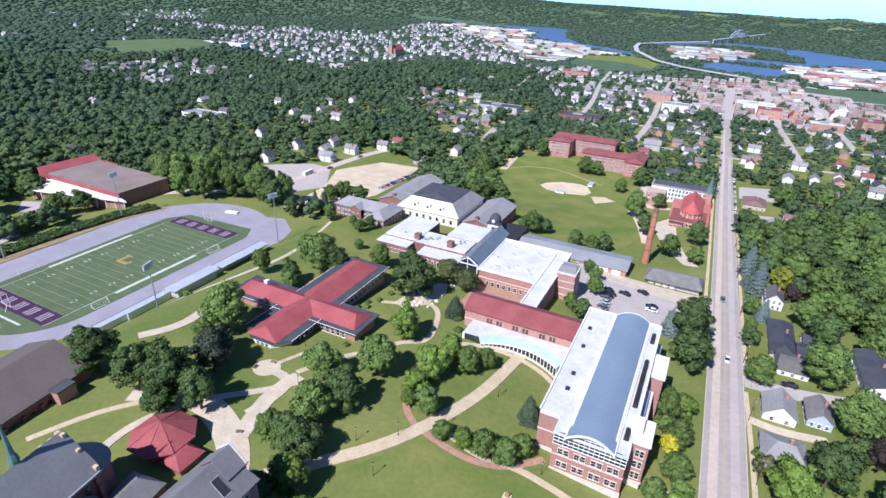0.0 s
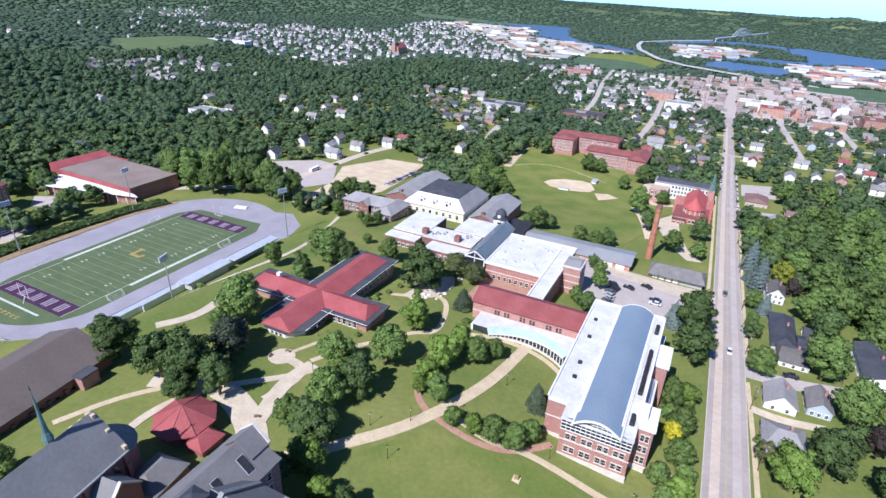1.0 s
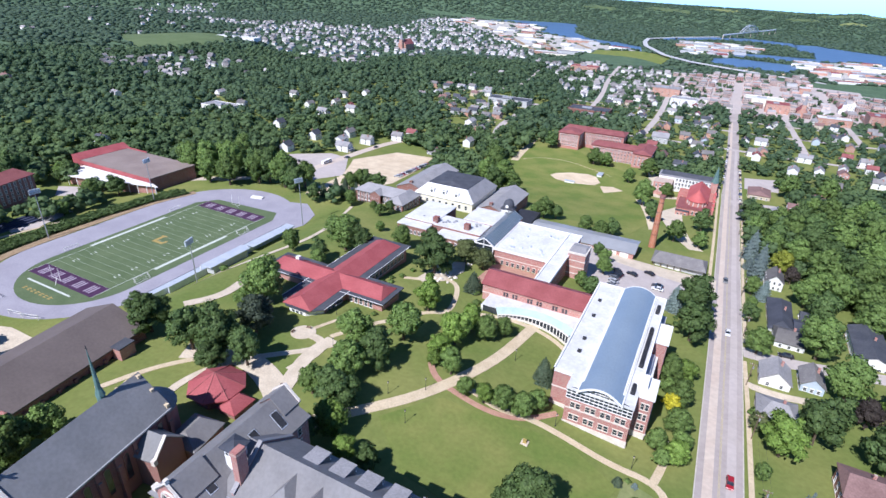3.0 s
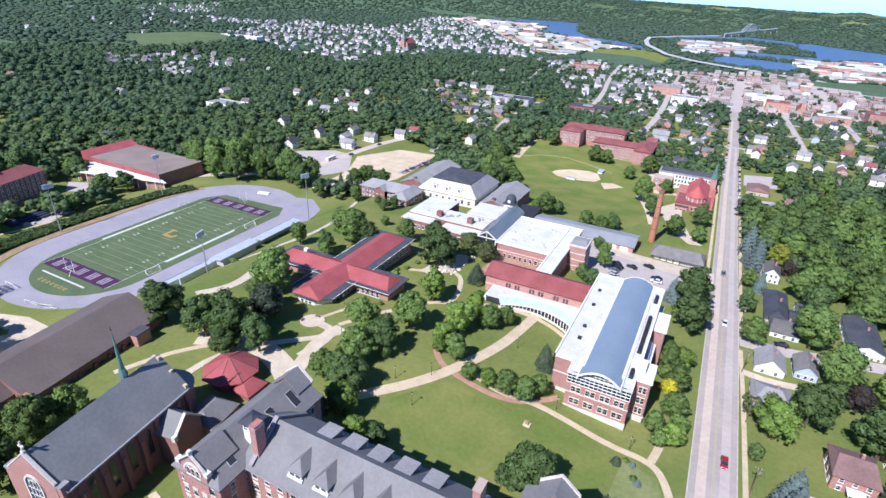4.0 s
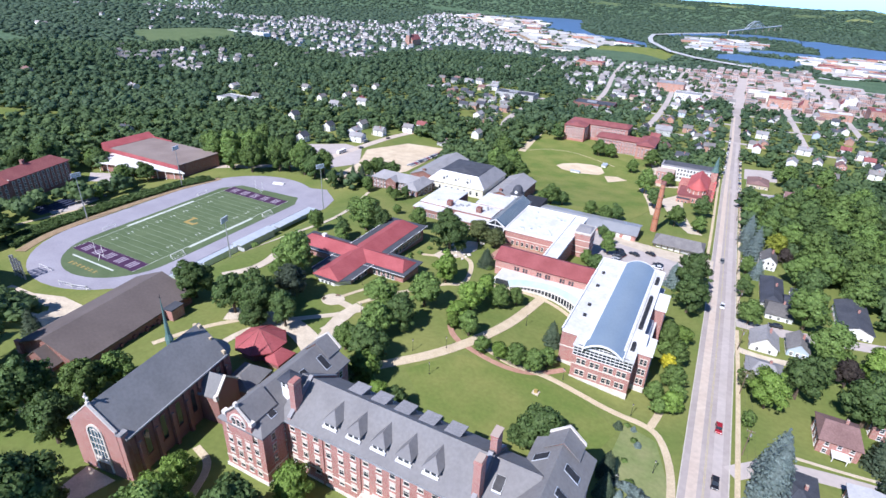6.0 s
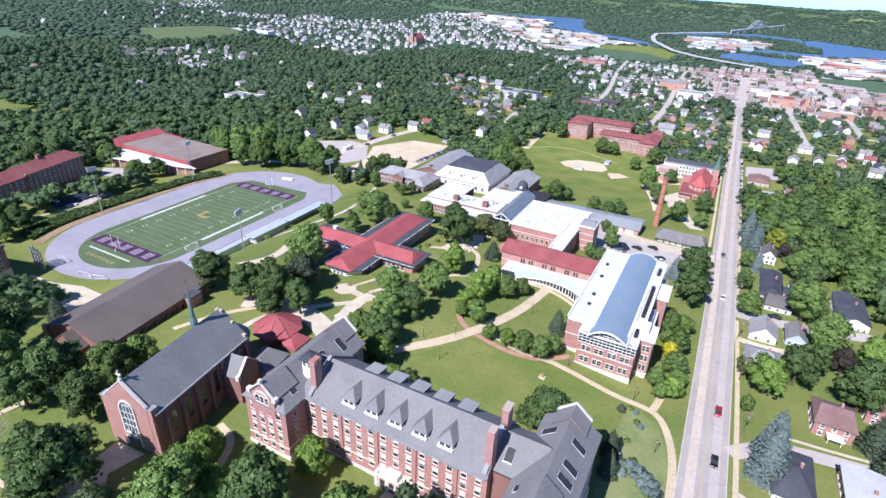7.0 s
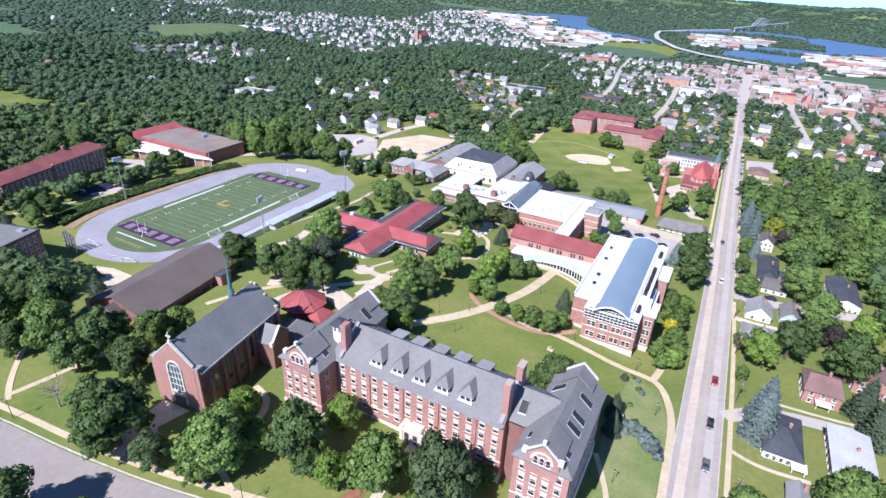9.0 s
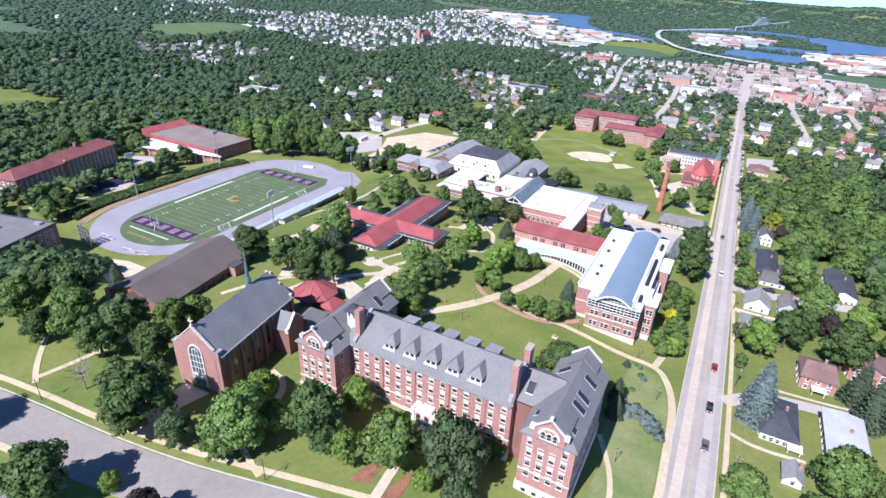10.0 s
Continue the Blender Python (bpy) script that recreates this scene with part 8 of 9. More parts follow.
path("bank_foot", [(-298, -16), (-304, -4), (-307.5, 12), (-308, 40), (-308, 68), (-306.5, 92), (-300, 116)], 5.5, "soil", "bare stony earth bank beside the track", "bank", 0.25)
bl = thing("covered_bleacher", (-339, 26, land(-339, 26)), "low bleacher under a dark blue cover on the lawn", "bleacher")
bz = land(-339, 26)
for i in range(4):
    part("tier", boxes((-344 + i * 2.2, -341.9 + i * 2.2, 16, 36, bz - 0.5, bz + 2.2 - i * 0.5)), M["cover_blue"], bl)
sb2 = thing("bleacher", (-338, 47, land(-338, 47)), "pale grey metal bleacher on the lawn", "bleacher")
bz = land(-338, 47)
for i in range(5):
    part("bench", boxes((-343 + i * 2.0, -342 + i * 2.0, 39, 55, bz + 1.9 - i * 0.4, bz + 2.05 - i * 0.4)), M["metal_grey"], sb2)
for y in (39.5, 47, 54.5):
    part("frame", boxes((-343, -334, y - 0.08, y + 0.08, bz - 0.3, bz + 0.3), (-342.6, -342.4, y - 0.1, y + 0.1, bz, bz + 1.9), (-338.6, -338.4, y - 0.1, y + 0.1, bz, bz + 1.1)), M["steel"], sb2)
for x0, y0, x1, y1 in ((-345, 14, -334, 38),):
    sheet("court", [(x0, y0), (x1, y0), (x1, y1), (x0, y1)], "shingle_dark" if y0 < 30 else "asphalt_worn", "small dark paved court by the dormitory", "court", 0.2)
slab("pole_vault_mat", [(-262, 128), (-254, 130), (-255, 133), (-263, 131)], 0.1, 0.9, "white", "white covered landing mat on the track", "mat")


# ---- cars ----
def car_proto(colour):
    c = thing("car", (0, 0, 0), {"red": "red parked car on the asphalt", "black": "black car on the asphalt", "silver": "silver car on the asphalt", "white": "white car on the asphalt", "blue": "dark blue car on the asphalt", "grey": "dark grey car on the asphalt"}[colour], "car", "cars")
    bm = bmesh.new()
    prof = [(-2.25, 0.35), (-2.3, 0.75), (-2.05, 0.92), (2.1, 0.85), (2.3, 0.65), (2.3, 0.35)]
    solid(bm, [(-0.88, x, z) for x, z in prof], [(0.88, x, z) for x, z in prof])
    bmesh.ops.bevel(bm, geom=bm.edges[:], offset=0.06, segments=1, affect="EDGES")
    part("body", bm, CAR[colour], c)
    bm = bmesh.new()
    solid(bm, [(-0.82, -1.75, 0.88), (0.82, -1.75, 0.88), (0.82, 1.15, 0.86), (-0.82, 1.15, 0.86)], [(-0.66, -1.2, 1.4), (0.66, -1.2, 1.4), (0.66, 0.4, 1.4), (-0.66, 0.4, 1.4)])
    part("glazing", bm, M["pane"], c)
    bm = boxes((-0.67, 0.67, -1.2, 0.4, 1.4, 1.46))
    part("roof", bm, CAR[colour], c)
    for x in (-0.84, 0.84):
        for y in (-1.4, 1.4):
            bm = bmesh.new()
            tube(bm, (x - 0.1, y, 0.33), (x + 0.1, y, 0.33), 0.33, 0.33, 10)
            w = part("wheel", bm, M["rubber"], c)
    for x in (-0.6, 0.6):
        part("headlight", boxes((x - 0.2, x + 0.2, 2.22, 2.31, 0.6, 0.74)), M["white"], c)
        part("tail_light", boxes((x - 0.2, x + 0.2, -2.31, -2.24, 0.66, 0.8)), CAR["red"], c)
    return c


cars = {}


def car(colour, x, y, rz, lift=0.17):
    m = pose(x, y, land(x, y) + lift, 0, 0, rz) @ Matrix.Scale(1.12, 4)
    if colour not in cars:
        cars[colour] = car_proto(colour)
        cars[colour].matrix_basis = m
        return cars[colour]
    return copy_thing(cars[colour], m)


for c, x, y, rz in (("red", 29.9, 21, 180), ("black", 30.0, -5, 180), ("grey", 30.1, -25.5, 180), ("white", 27.4, 116, 180), ("grey", 25.2, 179, 180), ("black", -26.7, 149.5, 60), ("black", -25.0, 146, 60), ("black", -25.8, 142.5, 60), ("grey", -26.2, 139, 60),
                    ("black", -19.1, 151.5, 75), ("silver", -25.3, 131.2, 60), ("silver", -25.6, 134.6, 60), ("black", -11.4, 160, 70), ("black", -5.6, 146.5, 88), ("white", -5.2, 142.6, 88), ("grey", -25.4, 127.6, 60), ("black", 49, 109, 95), ("blue", -74, -121, 100),
                    ("grey", -283, 262, 0), ("grey", -286, 312, 0), ("white", -318, 222, 60), ("black", -306, 226, 50)):
    car(c, x, y, rz)
for i in range(15):
    car(("silver", "grey", "black", "white", "red", "silver")[(i * 5) % 6], -214.5 - i * 0.5, 236 + i * 4.4, 100)
for i in range(12):
    car(("silver", "grey", "black", "white", "blue", "silver")[(i * 7) % 6], 31.5 - 0.01 * i * 17, 300 + i * 17 + (i % 3) * 2, 0, 0.2)
for i in range(9):
    car(("grey", "white", "black")[i % 3], 14.8 + 2.2, 400 + i * 23, 180, 0.2)
bus = thing("bus", (-285, 236, land(-285, 236)), "white bus parked on the lot", "bus")
bm = boxes((-1.25, 1.25, -5.5, 5.5, 0.6, 3.0))
bm.transform(pose(-285, 236, land(-285, 236) + 0.2, 0, 0, 2))
part("body", bm, M["white"], bus)
bm = boxes((-1.29, 1.29, -5.0, 5.2, 1.7, 2.5))
bm.transform(pose(-285, 236, land(-285, 236) + 0.2, 0, 0, 2))
part("window_band", bm, M["pane"], bus)
for k in (-3.4, 3.4):
    bm = tube(bmesh.new(), (-1.3, k, 0.5), (1.3, k, 0.5), 0.5, 0.5, 10)
    bm.transform(pose(-285, 236, land(-285, 236) + 0.2, 0, 0, 2))
    part("wheel", bm, M["rubber"], bus)
# bay lines of the parking lot
pl = thing("bay_lines", (-20, 150, land(-20, 150)), "white painted parking bay lines", "road marking", "", "structure")
for i in range(9):
    for x0, y0 in ((-27.5, 127.5 + i * 2.8), (-8.0, 140 + i * 2.8)):
        p = (x0, y0)
        part("line", ribbon_mesh([(x0, y0), (x0 + 5, y0 + 1.6)], 0.14, 0.17), M["line"], pl)


# ---- poles, lamps and small things outdoors ----
def utility_pole(x, y):
    z = land(x, y)
    p = thing("utility_pole", (x, y, z), "weathered wooden utility pole with crossarm", "utility pole", "utility poles")
    part("pole", tube(bmesh.new(), (x, y, z - 0.5), (x, y, z + 10.5), 0.17, 0.11, 8), M["wood"], p)
    part("crossarm", boxes((x - 1.2, x + 1.2, y - 0.07, y + 0.07, z + 9.5, z + 9.7)), M["wood"], p)
    for k in (-1.0, -0.4, 0.4, 1.0):
        part("insulator", boxes((x + k - 0.05, x + k + 0.05, y - 0.05, y + 0.05, z + 9.7, z + 9.95)), M["stone"], p)
    part("transformer", tube(bmesh.new(), (x + 0.35, y, z + 7.8), (x + 0.35, y, z + 8.8), 0.24, 0.24, 8), M["metal_grey"], p)
    return Vector((x, y, z + 9.9))


tops = [utility_pole(x, y) for x, y in ((36.8, -85), (37.2, -37), (36.8, 12.4), (35.7, 46), (34.4, 78), (33.4, 118), (32.8, 165), (31.8, 215), (30.8, 265), (30.0, 320))]
cb = thing("overhead_cables", tops[0], "thin dark overhead cables between the poles", "cable")
for a, b in zip(tops, tops[1:]):
    for k in (-1.0, 1.0):
        bm = bmesh.new()
        prev = None
        for i in range(9):
            t = i / 8
            q = a.lerp(b, t) + Vector((k, 0, -0.9 * 4 * t * (1 - t)))
            if prev:
                tube(bm, prev, q, 0.02, 0.02, 3)
            prev = q
        part("cable", bm, M["dark"], cb)


def path_lamp(x, y, h=4.2):
    z = land(x, y)
    p = thing("path_lamp", (x, y, z), "black lamp post beside the walk", "street lamp", "path lamps")
    part("post", tube(bmesh.new(), (x, y, z - 0.2), (x, y, z + h), 0.08, 0.06, 8), M["dark"], p)
    part("base", tube(bmesh.new(), (x, y, z - 0.2), (x, y, z + 0.6), 0.16, 0.12, 8), M["dark"], p)
    part("lantern", tube(bmesh.new(), (x, y, z + h), (x, y, z + h + 0.6), 0.14, 0.26, 8), M["stone"], p)
    part("cap", tube(bmesh.new(), (x, y, z + h + 0.6), (x, y, z + h + 0.85), 0.3, 0.05, 8), M["dark"], p)


for x, y in ((-50.4, 15), (-69, -4), (-58, -12), (-42, 38), (-95, -14), (-98, 6), (-60, 4), (8, -46), (14, -10), (-112, 26), (-84, 60), (-150, -100), (4, 12), (-20, 15)):
    path_lamp(x, y)
for x, y in ((-111.2, -111.2), (-67, -104), (-142, -116), (-112, -130)):
    z = land(x, y)
    p = thing("street_lamp", (x, y, z), "tall dark street lamp at the kerb", "street lamp", "street lamps")
    part("post", tube(bmesh.new(), (x, y, z - 0.3), (x, y, z + 7.6), 0.11, 0.07, 8), M["dark"], p)
    part("arm", tube(bmesh.new(), (x, y, z + 7.5), (x + 0.4, y - 1.6, z + 7.9), 0.05, 0.04, 6), M["dark"], p)
    part("head", boxes((x + 0.2, x + 0.6, y - 2.3, y - 1.5, z + 7.8, z + 8.0)), M["metal_grey"], p)
for x, y, w in ((-25.5, 2.0, 1.1), (5, -18, 0.9)):
    z = land(x, y)
    p = thing("garden_monument", (x, y, z), "small pale stone monument on a base", "monument")
    part("base", boxes((x - w, x + w, y - w, y + w, z - 0.3, z + 0.35)), M["concrete_pale"], p)
    part("block", boxes((x - w * 0.5, x + w * 0.5, y - w * 0.35, y + w * 0.35, z + 0.35, z + 1.5)), M["gold"] if w > 1 else M["stone"], p)
rk = random.Random(9)
for i in range(26):
    x, y = -102 + rk.random() * 14, 72 + rk.random() * 30
    r = 0.5 + rk.random() * 0.7
    bm = bmesh.new()
    bmesh.ops.create_icosphere(bm, subdivisions=2, radius=r)
    for v in bm.verts:
        v.co *= 0.8 + 0.35 * rk.random()
        v.co.z *= 0.7
        v.co += Vector((x, y, land(x, y) + 0.3 * r))
    tagged(new("boulder", mesh_of("boulder", bm, M["stone"])), "rough pale boulder in the rock garden", "boulder", "rock garden boulders")
for x, y, rz in ((-114, 12, 10), (-117, 7, 100), (-99, -18, 30), (-92, -28, 120), (-95, 84, 60)):
    z = land(x, y) + 0.15
    b = thing("bench", (0, 0, 0), "dark wooden bench on the paving", "bench", "benches")
    part("seat", boxes((-0.9, 0.9, -0.25, 0.25, 0.42, 0.48)), M["wood"], b)
    part("backrest", boxes((-0.9, 0.9, 0.22, 0.28, 0.5, 0.9)), M["wood"], b)
    for k in (-0.75, 0.75):
        part("leg", boxes((k - 0.05, k + 0.05, -0.22, 0.22, 0, 0.42)), M["dark"], b)
    b.matrix_basis = pose(x, y, z, 0, 0, rz)
# ball field fittings
for x0, y0, x1, y1 in ((-105, 333, -97, 335), (-85, 367, -81, 376)):
    d = thing("dugout", ((x0 + x1) / 2, (y0 + y1) / 2, land(x0, y0)), "low dark dugout beside the infield", "dugout")
    z = land(x0, y0)
    part("wall", boxes((x0, x1, y0, y1, z - 1, z + 1.8)), M["dark"] if y0 < 330 else M["white"], d)
    part("roof", boxes((x0 - 0.4, x1 + 0.4, y0 - 0.4, y1 + 0.4, z + 1.8, z + 2.0)), M["metal_pale"], d)
path("warning_track", [(-162, 380), (-148, 398), (-120, 402), (-96, 388), (-74, 376)], 0.4, "sand", "worn sandy strip across the ball field", "path", 0.2)


# ---- houses ----
_hw = []


def put_window(parent, x, y, z, rz):
    """One far window: a white frame round a dark pane, one shared mesh."""
    if not _hw:
        bm = boxes((-0.62, -0.5, -0.08, 0.02, -0.1, 1.5), (0.5, 0.62, -0.08, 0.02, -0.1, 1.5), (-0.7, 0.7, -0.12, 0.02, -0.22, -0.1), (-0.66, 0.66, -0.1, 0.02, 1.5, 1.64))
        k = len(bm.faces)
        box(bm, -0.5, 0.5, -0.04, 0.02, -0.1, 1.5)
        bm.faces.ensure_lookup_table()
        for f in bm.faces[k:]:
            f.material_index = 1
        me = mesh_of("window", bm, M["white"])
        me.materials.append(M["pane"])
        _hw.append(me)
    o = new("window", _hw[0])
    o.parent = parent
    o.matrix_basis = pose(x, y, z, 0, 0, rz)
    return o


def house_parts(h, w, d, e, r, wall, roof, porch=True, n=1, storeys=2):
    """A gabled house round the origin, ridge along y: wall, roof, porch, door, chimney, windows."""
    part("wall", gable_wall(bmesh.new(), -w / 2, w / 2, -d / 2, d / 2, -3.0, e, r), M[wall], h)
    part("roof", gable(bmesh.new(), -w / 2, w / 2, -d / 2, d / 2, e + 0.28, r + 0.28, "y", 0.45, 0.22), M[roof], h)
    if porch:
        part("porch", boxes((-w / 2 + 0.4, w / 2 - 0.4, -d / 2 - 2.0, -d / 2, -2.5, 0.3)), M["concrete"], h)
        part("porch_roof", boxes((-w / 2 + 0.2, w / 2 - 0.2, -d / 2 - 2.2, -d / 2, 2.5, 2.75)), M[roof], h)
        for x in (-w / 2 + 0.6, w / 2 - 0.6):
            part("porch_post", boxes((x - 0.09, x + 0.09, -d / 2 - 2.0, -d / 2 - 1.82, 0.3, 2.5)), M["white"], h)
    part("door", boxes((-0.5, 0.5, -d / 2 - 0.07, -d / 2 + 0.02, 0.2, 2.3)), M["wood"], h)
    part("chimney", boxes((w * 0.14, w * 0.14 + 0.8, d * 0.12, d * 0.12 + 0.8, e, r + 1.0)), M["brick"], h)
    for s in range(storeys):
        z = 0.9 + 2.8 * s
        for k in (-w * 0.28, w * 0.28):
            put_window(h, k, -d / 2, z, 0)
        for i in range(n):
            y = -d / 2 + d * (i + 0.6) / (n + 0.2)
            put_window(h, w / 2, y, z, 90)
            put_window(h, -w / 2, y, z, -90)


HOUSE_KINDS = [("siding", "shingle_grey", 8, 11, 5.6, 8.6, "white clapboard house with grey shingle roof"), ("siding", "shingle_dark", 8.5, 10, 5.4, 8.8, "white clapboard house with dark shingle roof"),
               ("siding_blue", "shingle_grey", 8, 10, 5.4, 8.2, "pale blue clapboard house with grey roof"), ("siding_grey", "shingle_dark", 8, 12, 5.4, 8.4, "grey clapboard house with dark roof"),
               ("siding_tan", "shingle_brown", 9, 11, 5.2, 8.0, "tan clapboard house with brown roof"), ("brick_town", "shingle_grey", 9, 11, 5.6, 8.6, "red brick house with grey shingle roof"),
               ("siding", "roof_maroon", 8, 10, 5.4, 8.4, "white clapboard house with a red-brown roof"), ("siding", "slate_light", 9, 13, 5.6, 8.4, "white clapboard house with pale grey roof")]
protos = []
town_rnd = random.Random(17)
house_spots.sort(key=lambda s: math.hypot(s[0] - 7, s[1] + 120))
NEAR_HOUSES = 122
for i, (x, y, k) in enumerate(house_spots[:NEAR_HOUSES]):
    kind = town_rnd.choice((0, 0, 7, 1) if k == "set" and x < 0 else (0, 0, 1, 1, 2, 3, 4, 5, 5, 6, 7, 7))
    m = pose(x, y, land(x, y) + 0.3, 0, 0, town_rnd.choice((0, 90, 180, 270)) + town_rnd.uniform(-8, 8))
    if len(protos) <= kind or protos[kind] is None:
        while len(protos) <= kind:
            protos.append(None)
        wl_, rf_, w, d, e, r, lb = HOUSE_KINDS[kind]
        h = thing("house", (0, 0, 0), lb + " among trees", "house", "houses of the town")
        house_parts(h, w, d, e, r, wl_, rf_)
        h.matrix_basis = m
        protos[kind] = h
    else:
        copy_thing(protos[kind], m)


def one_house(x0, x1, y0, y1, e, r, axis, wall, roof, label, z=None, hip=0.0, porch=None, n=3, storeys=1):
    zg = land((x0 + x1) / 2, (y0 + y1) / 2) if z is None else z
    h = thing("house", ((x0 + x1) / 2, (y0 + y1) / 2, zg), label, "house", "houses along the street")
    if hip:
        part("wall", boxes((x0, x1, y0, y1, zg - 3, zg + e)), M[wall], h)
    else:
        part("wall", gable_wall(bmesh.new(), x0, x1, y0, y1, zg - 3, zg + e, zg + r, axis), M[wall], h)
    part("roof", gable(bmesh.new(), x0, x1, y0, y1, zg + e + 0.28, zg + r + 0.28, axis, 0.5, 0.25, hip, hip), M[roof], h)
    for s in range(storeys):
        z0 = zg + 0.9 + 2.9 * s
        windows(h, x0 + 0.5, x1 - 0.5, y0, "S", (z0,), n, 1.0, 1.4, frame_m="white")
        windows(h, y0 + 0.5, y1 - 0.5, x0, "W", (z0,), n, 1.0, 1.4, frame_m="white")
    part("foundation", boxes((x0 - 0.1, x1 + 0.1, y0 - 0.1, y1 + 0.1, zg - 3, zg + 0.35)), M["concrete"], h)
    part("door", boxes((x0 - 0.08, x0 + 0.02, (y0 + y1) / 2 - 0.5, (y0 + y1) / 2 + 0.5, zg + 0.3, zg + 2.4)), M["wood"], h)
    part("chimney", boxes(((x0 + x1) / 2 + 1, (x0 + x1) / 2 + 1.8, (y0 + y1) / 2 + 1, (y0 + y1) / 2 + 1.8, zg + e, zg + r + 1.1)), M["brick"], h)
    if porch:
        px0, px1, py0, py1 = porch
        part("porch", boxes((px0, px1, py0, py1, zg - 2, zg + 0.5)), M["concrete"], h)
        part("porch_roof", boxes((px0 - 0.3, px1 + 0.3, py0 - 0.3, py1 + 0.3, zg + 2.6, zg + 2.85)), M["white"], h)
        for px in (px0 + 0.15, px1 - 0.15):
            part("porch_post", boxes((px - 0.1, px + 0.1, py0, py0 + 0.2, zg + 0.5, zg + 2.6)), M["white"], h)
    return h


one_house(38.5, 48.5, 82, 93, 3.4, 7.2, "y", "siding", "slate_light", "white clapboard cottage with pale grey roof at the corner", n=2)
one_house(52, 59.5, 86, 97, 3.6, 6.6, "y", "siding_blue", "shingle_grey", "small blue-grey house behind the corner cottage")
one_house(37, 49, 55.5, 69, 3.2, 6.4, "x", "siding_grey", "slate_light", "grey bungalow with pale grey roof", hip=4)
one_house(45, 56, 117, 130, 3.2, 5.8, "x", "siding", "shingle_grey", "white house with a grey-brown shingle roof", hip=1)
one_house(43.5, 53, 131, 160, 3.2, 5.8, "y", "siding_grey", "shingle_black", "long low house with a near-black roof", hip=4)
one_house(53.2, 58.5, 131, 143, 3.0, 4.8, "x", "siding_grey", "shingle_black", "low side range with a near-black roof", n=1)
one_house(57, 63, 148, 156, 2.6, 4.4, "x", "siding", "shingle_dark", "small white garage with dark roof")
one_house(43.5, 51.5, 183, 195, 5.2, 8.8, "y", "siding", "shingle_grey", "tall white clapboard house with grey roof", storeys=2)
one_house(74, 86, 119, 146, 4.6, 7.0, "y", "siding", "shingle_dark", "long white house with dark grey roof", n=5)
one_house(57, 68, 27.5, 40, 5.6, 8.6, "x", "brick", "shingle_brown", "two-storey red brick house with brown roof", hip=1.5, porch=(61, 65, 24.5, 27.5), storeys=2)
one_house(44.5, 54.5, -11, 8, 3.4, 6.2, "x", "siding", "shingle_dark", "white bungalow with a dark slate-grey roof", hip=5, n=5, porch=(52, 55.5, -14, -11))
one_house(62, 72.5, -11, 9.5, 4.2, 5.0, "y", "brick", "roof_pale", "brick building with a bright pale flat roof", n=6, hip=0)
one_house(50.2, 54.8, -28.5, -22.5, 2.5, 4.4, "y", "siding", "slate_light", "small white garage with grey roof", n=1)
one_house(73.5, 86, 44, 56, 5.2, 8.2, "y", "brick", "shingle_brown", "red brick house with brown roof under firs", storeys=2)
one_house(38, 47, 344 - 30, 326, 4.0, 6.0, "y", "siding_grey", "shingle_grey", "grey house with flat-pitched roof")
one_house(36, 52, 366, 386, 3.8, 6.4, "y", "siding_tan", "shingle_brown", "low tan house with a red-brown roof", n=4, hip=4)
one_house(62, 71, 337, 348, 5.0, 7.6, "x", "brick_orange", "shingle_brown", "small orange brick house behind the lot", storeys=2)
one_house(79, 92, 374, 386, 4.4, 7.0, "y", "siding_grey", "shingle_brown", "grey house with a brown roof among trees")
one_house(50, 60, 318, 328, 4.0, 6.6, "y", "siding_blue", "slate_light", "pale blue house under trees")
one_house(112, 121, 490, 500, 6.0, 9.0, "y", "brick_orange", "shingle_brown", "tall orange brick house", storeys=2)
one_house(-64, -46, 545, 560, 7.0, 11.0, "x", "siding_grey", "slate_light", "large grey-blue house with steep gables", storeys=2)

one_house(-240, -228, 330, 341, 3.2, 6.0, "x", "siding_grey", "shingle_grey", "grey bungalow behind the sandy lot", hip=3)
one_house(-206, -194, 340, 352, 3.2, 6.0, "x", "siding_tan", "copper", "tan bungalow with a faded green roof", hip=3)

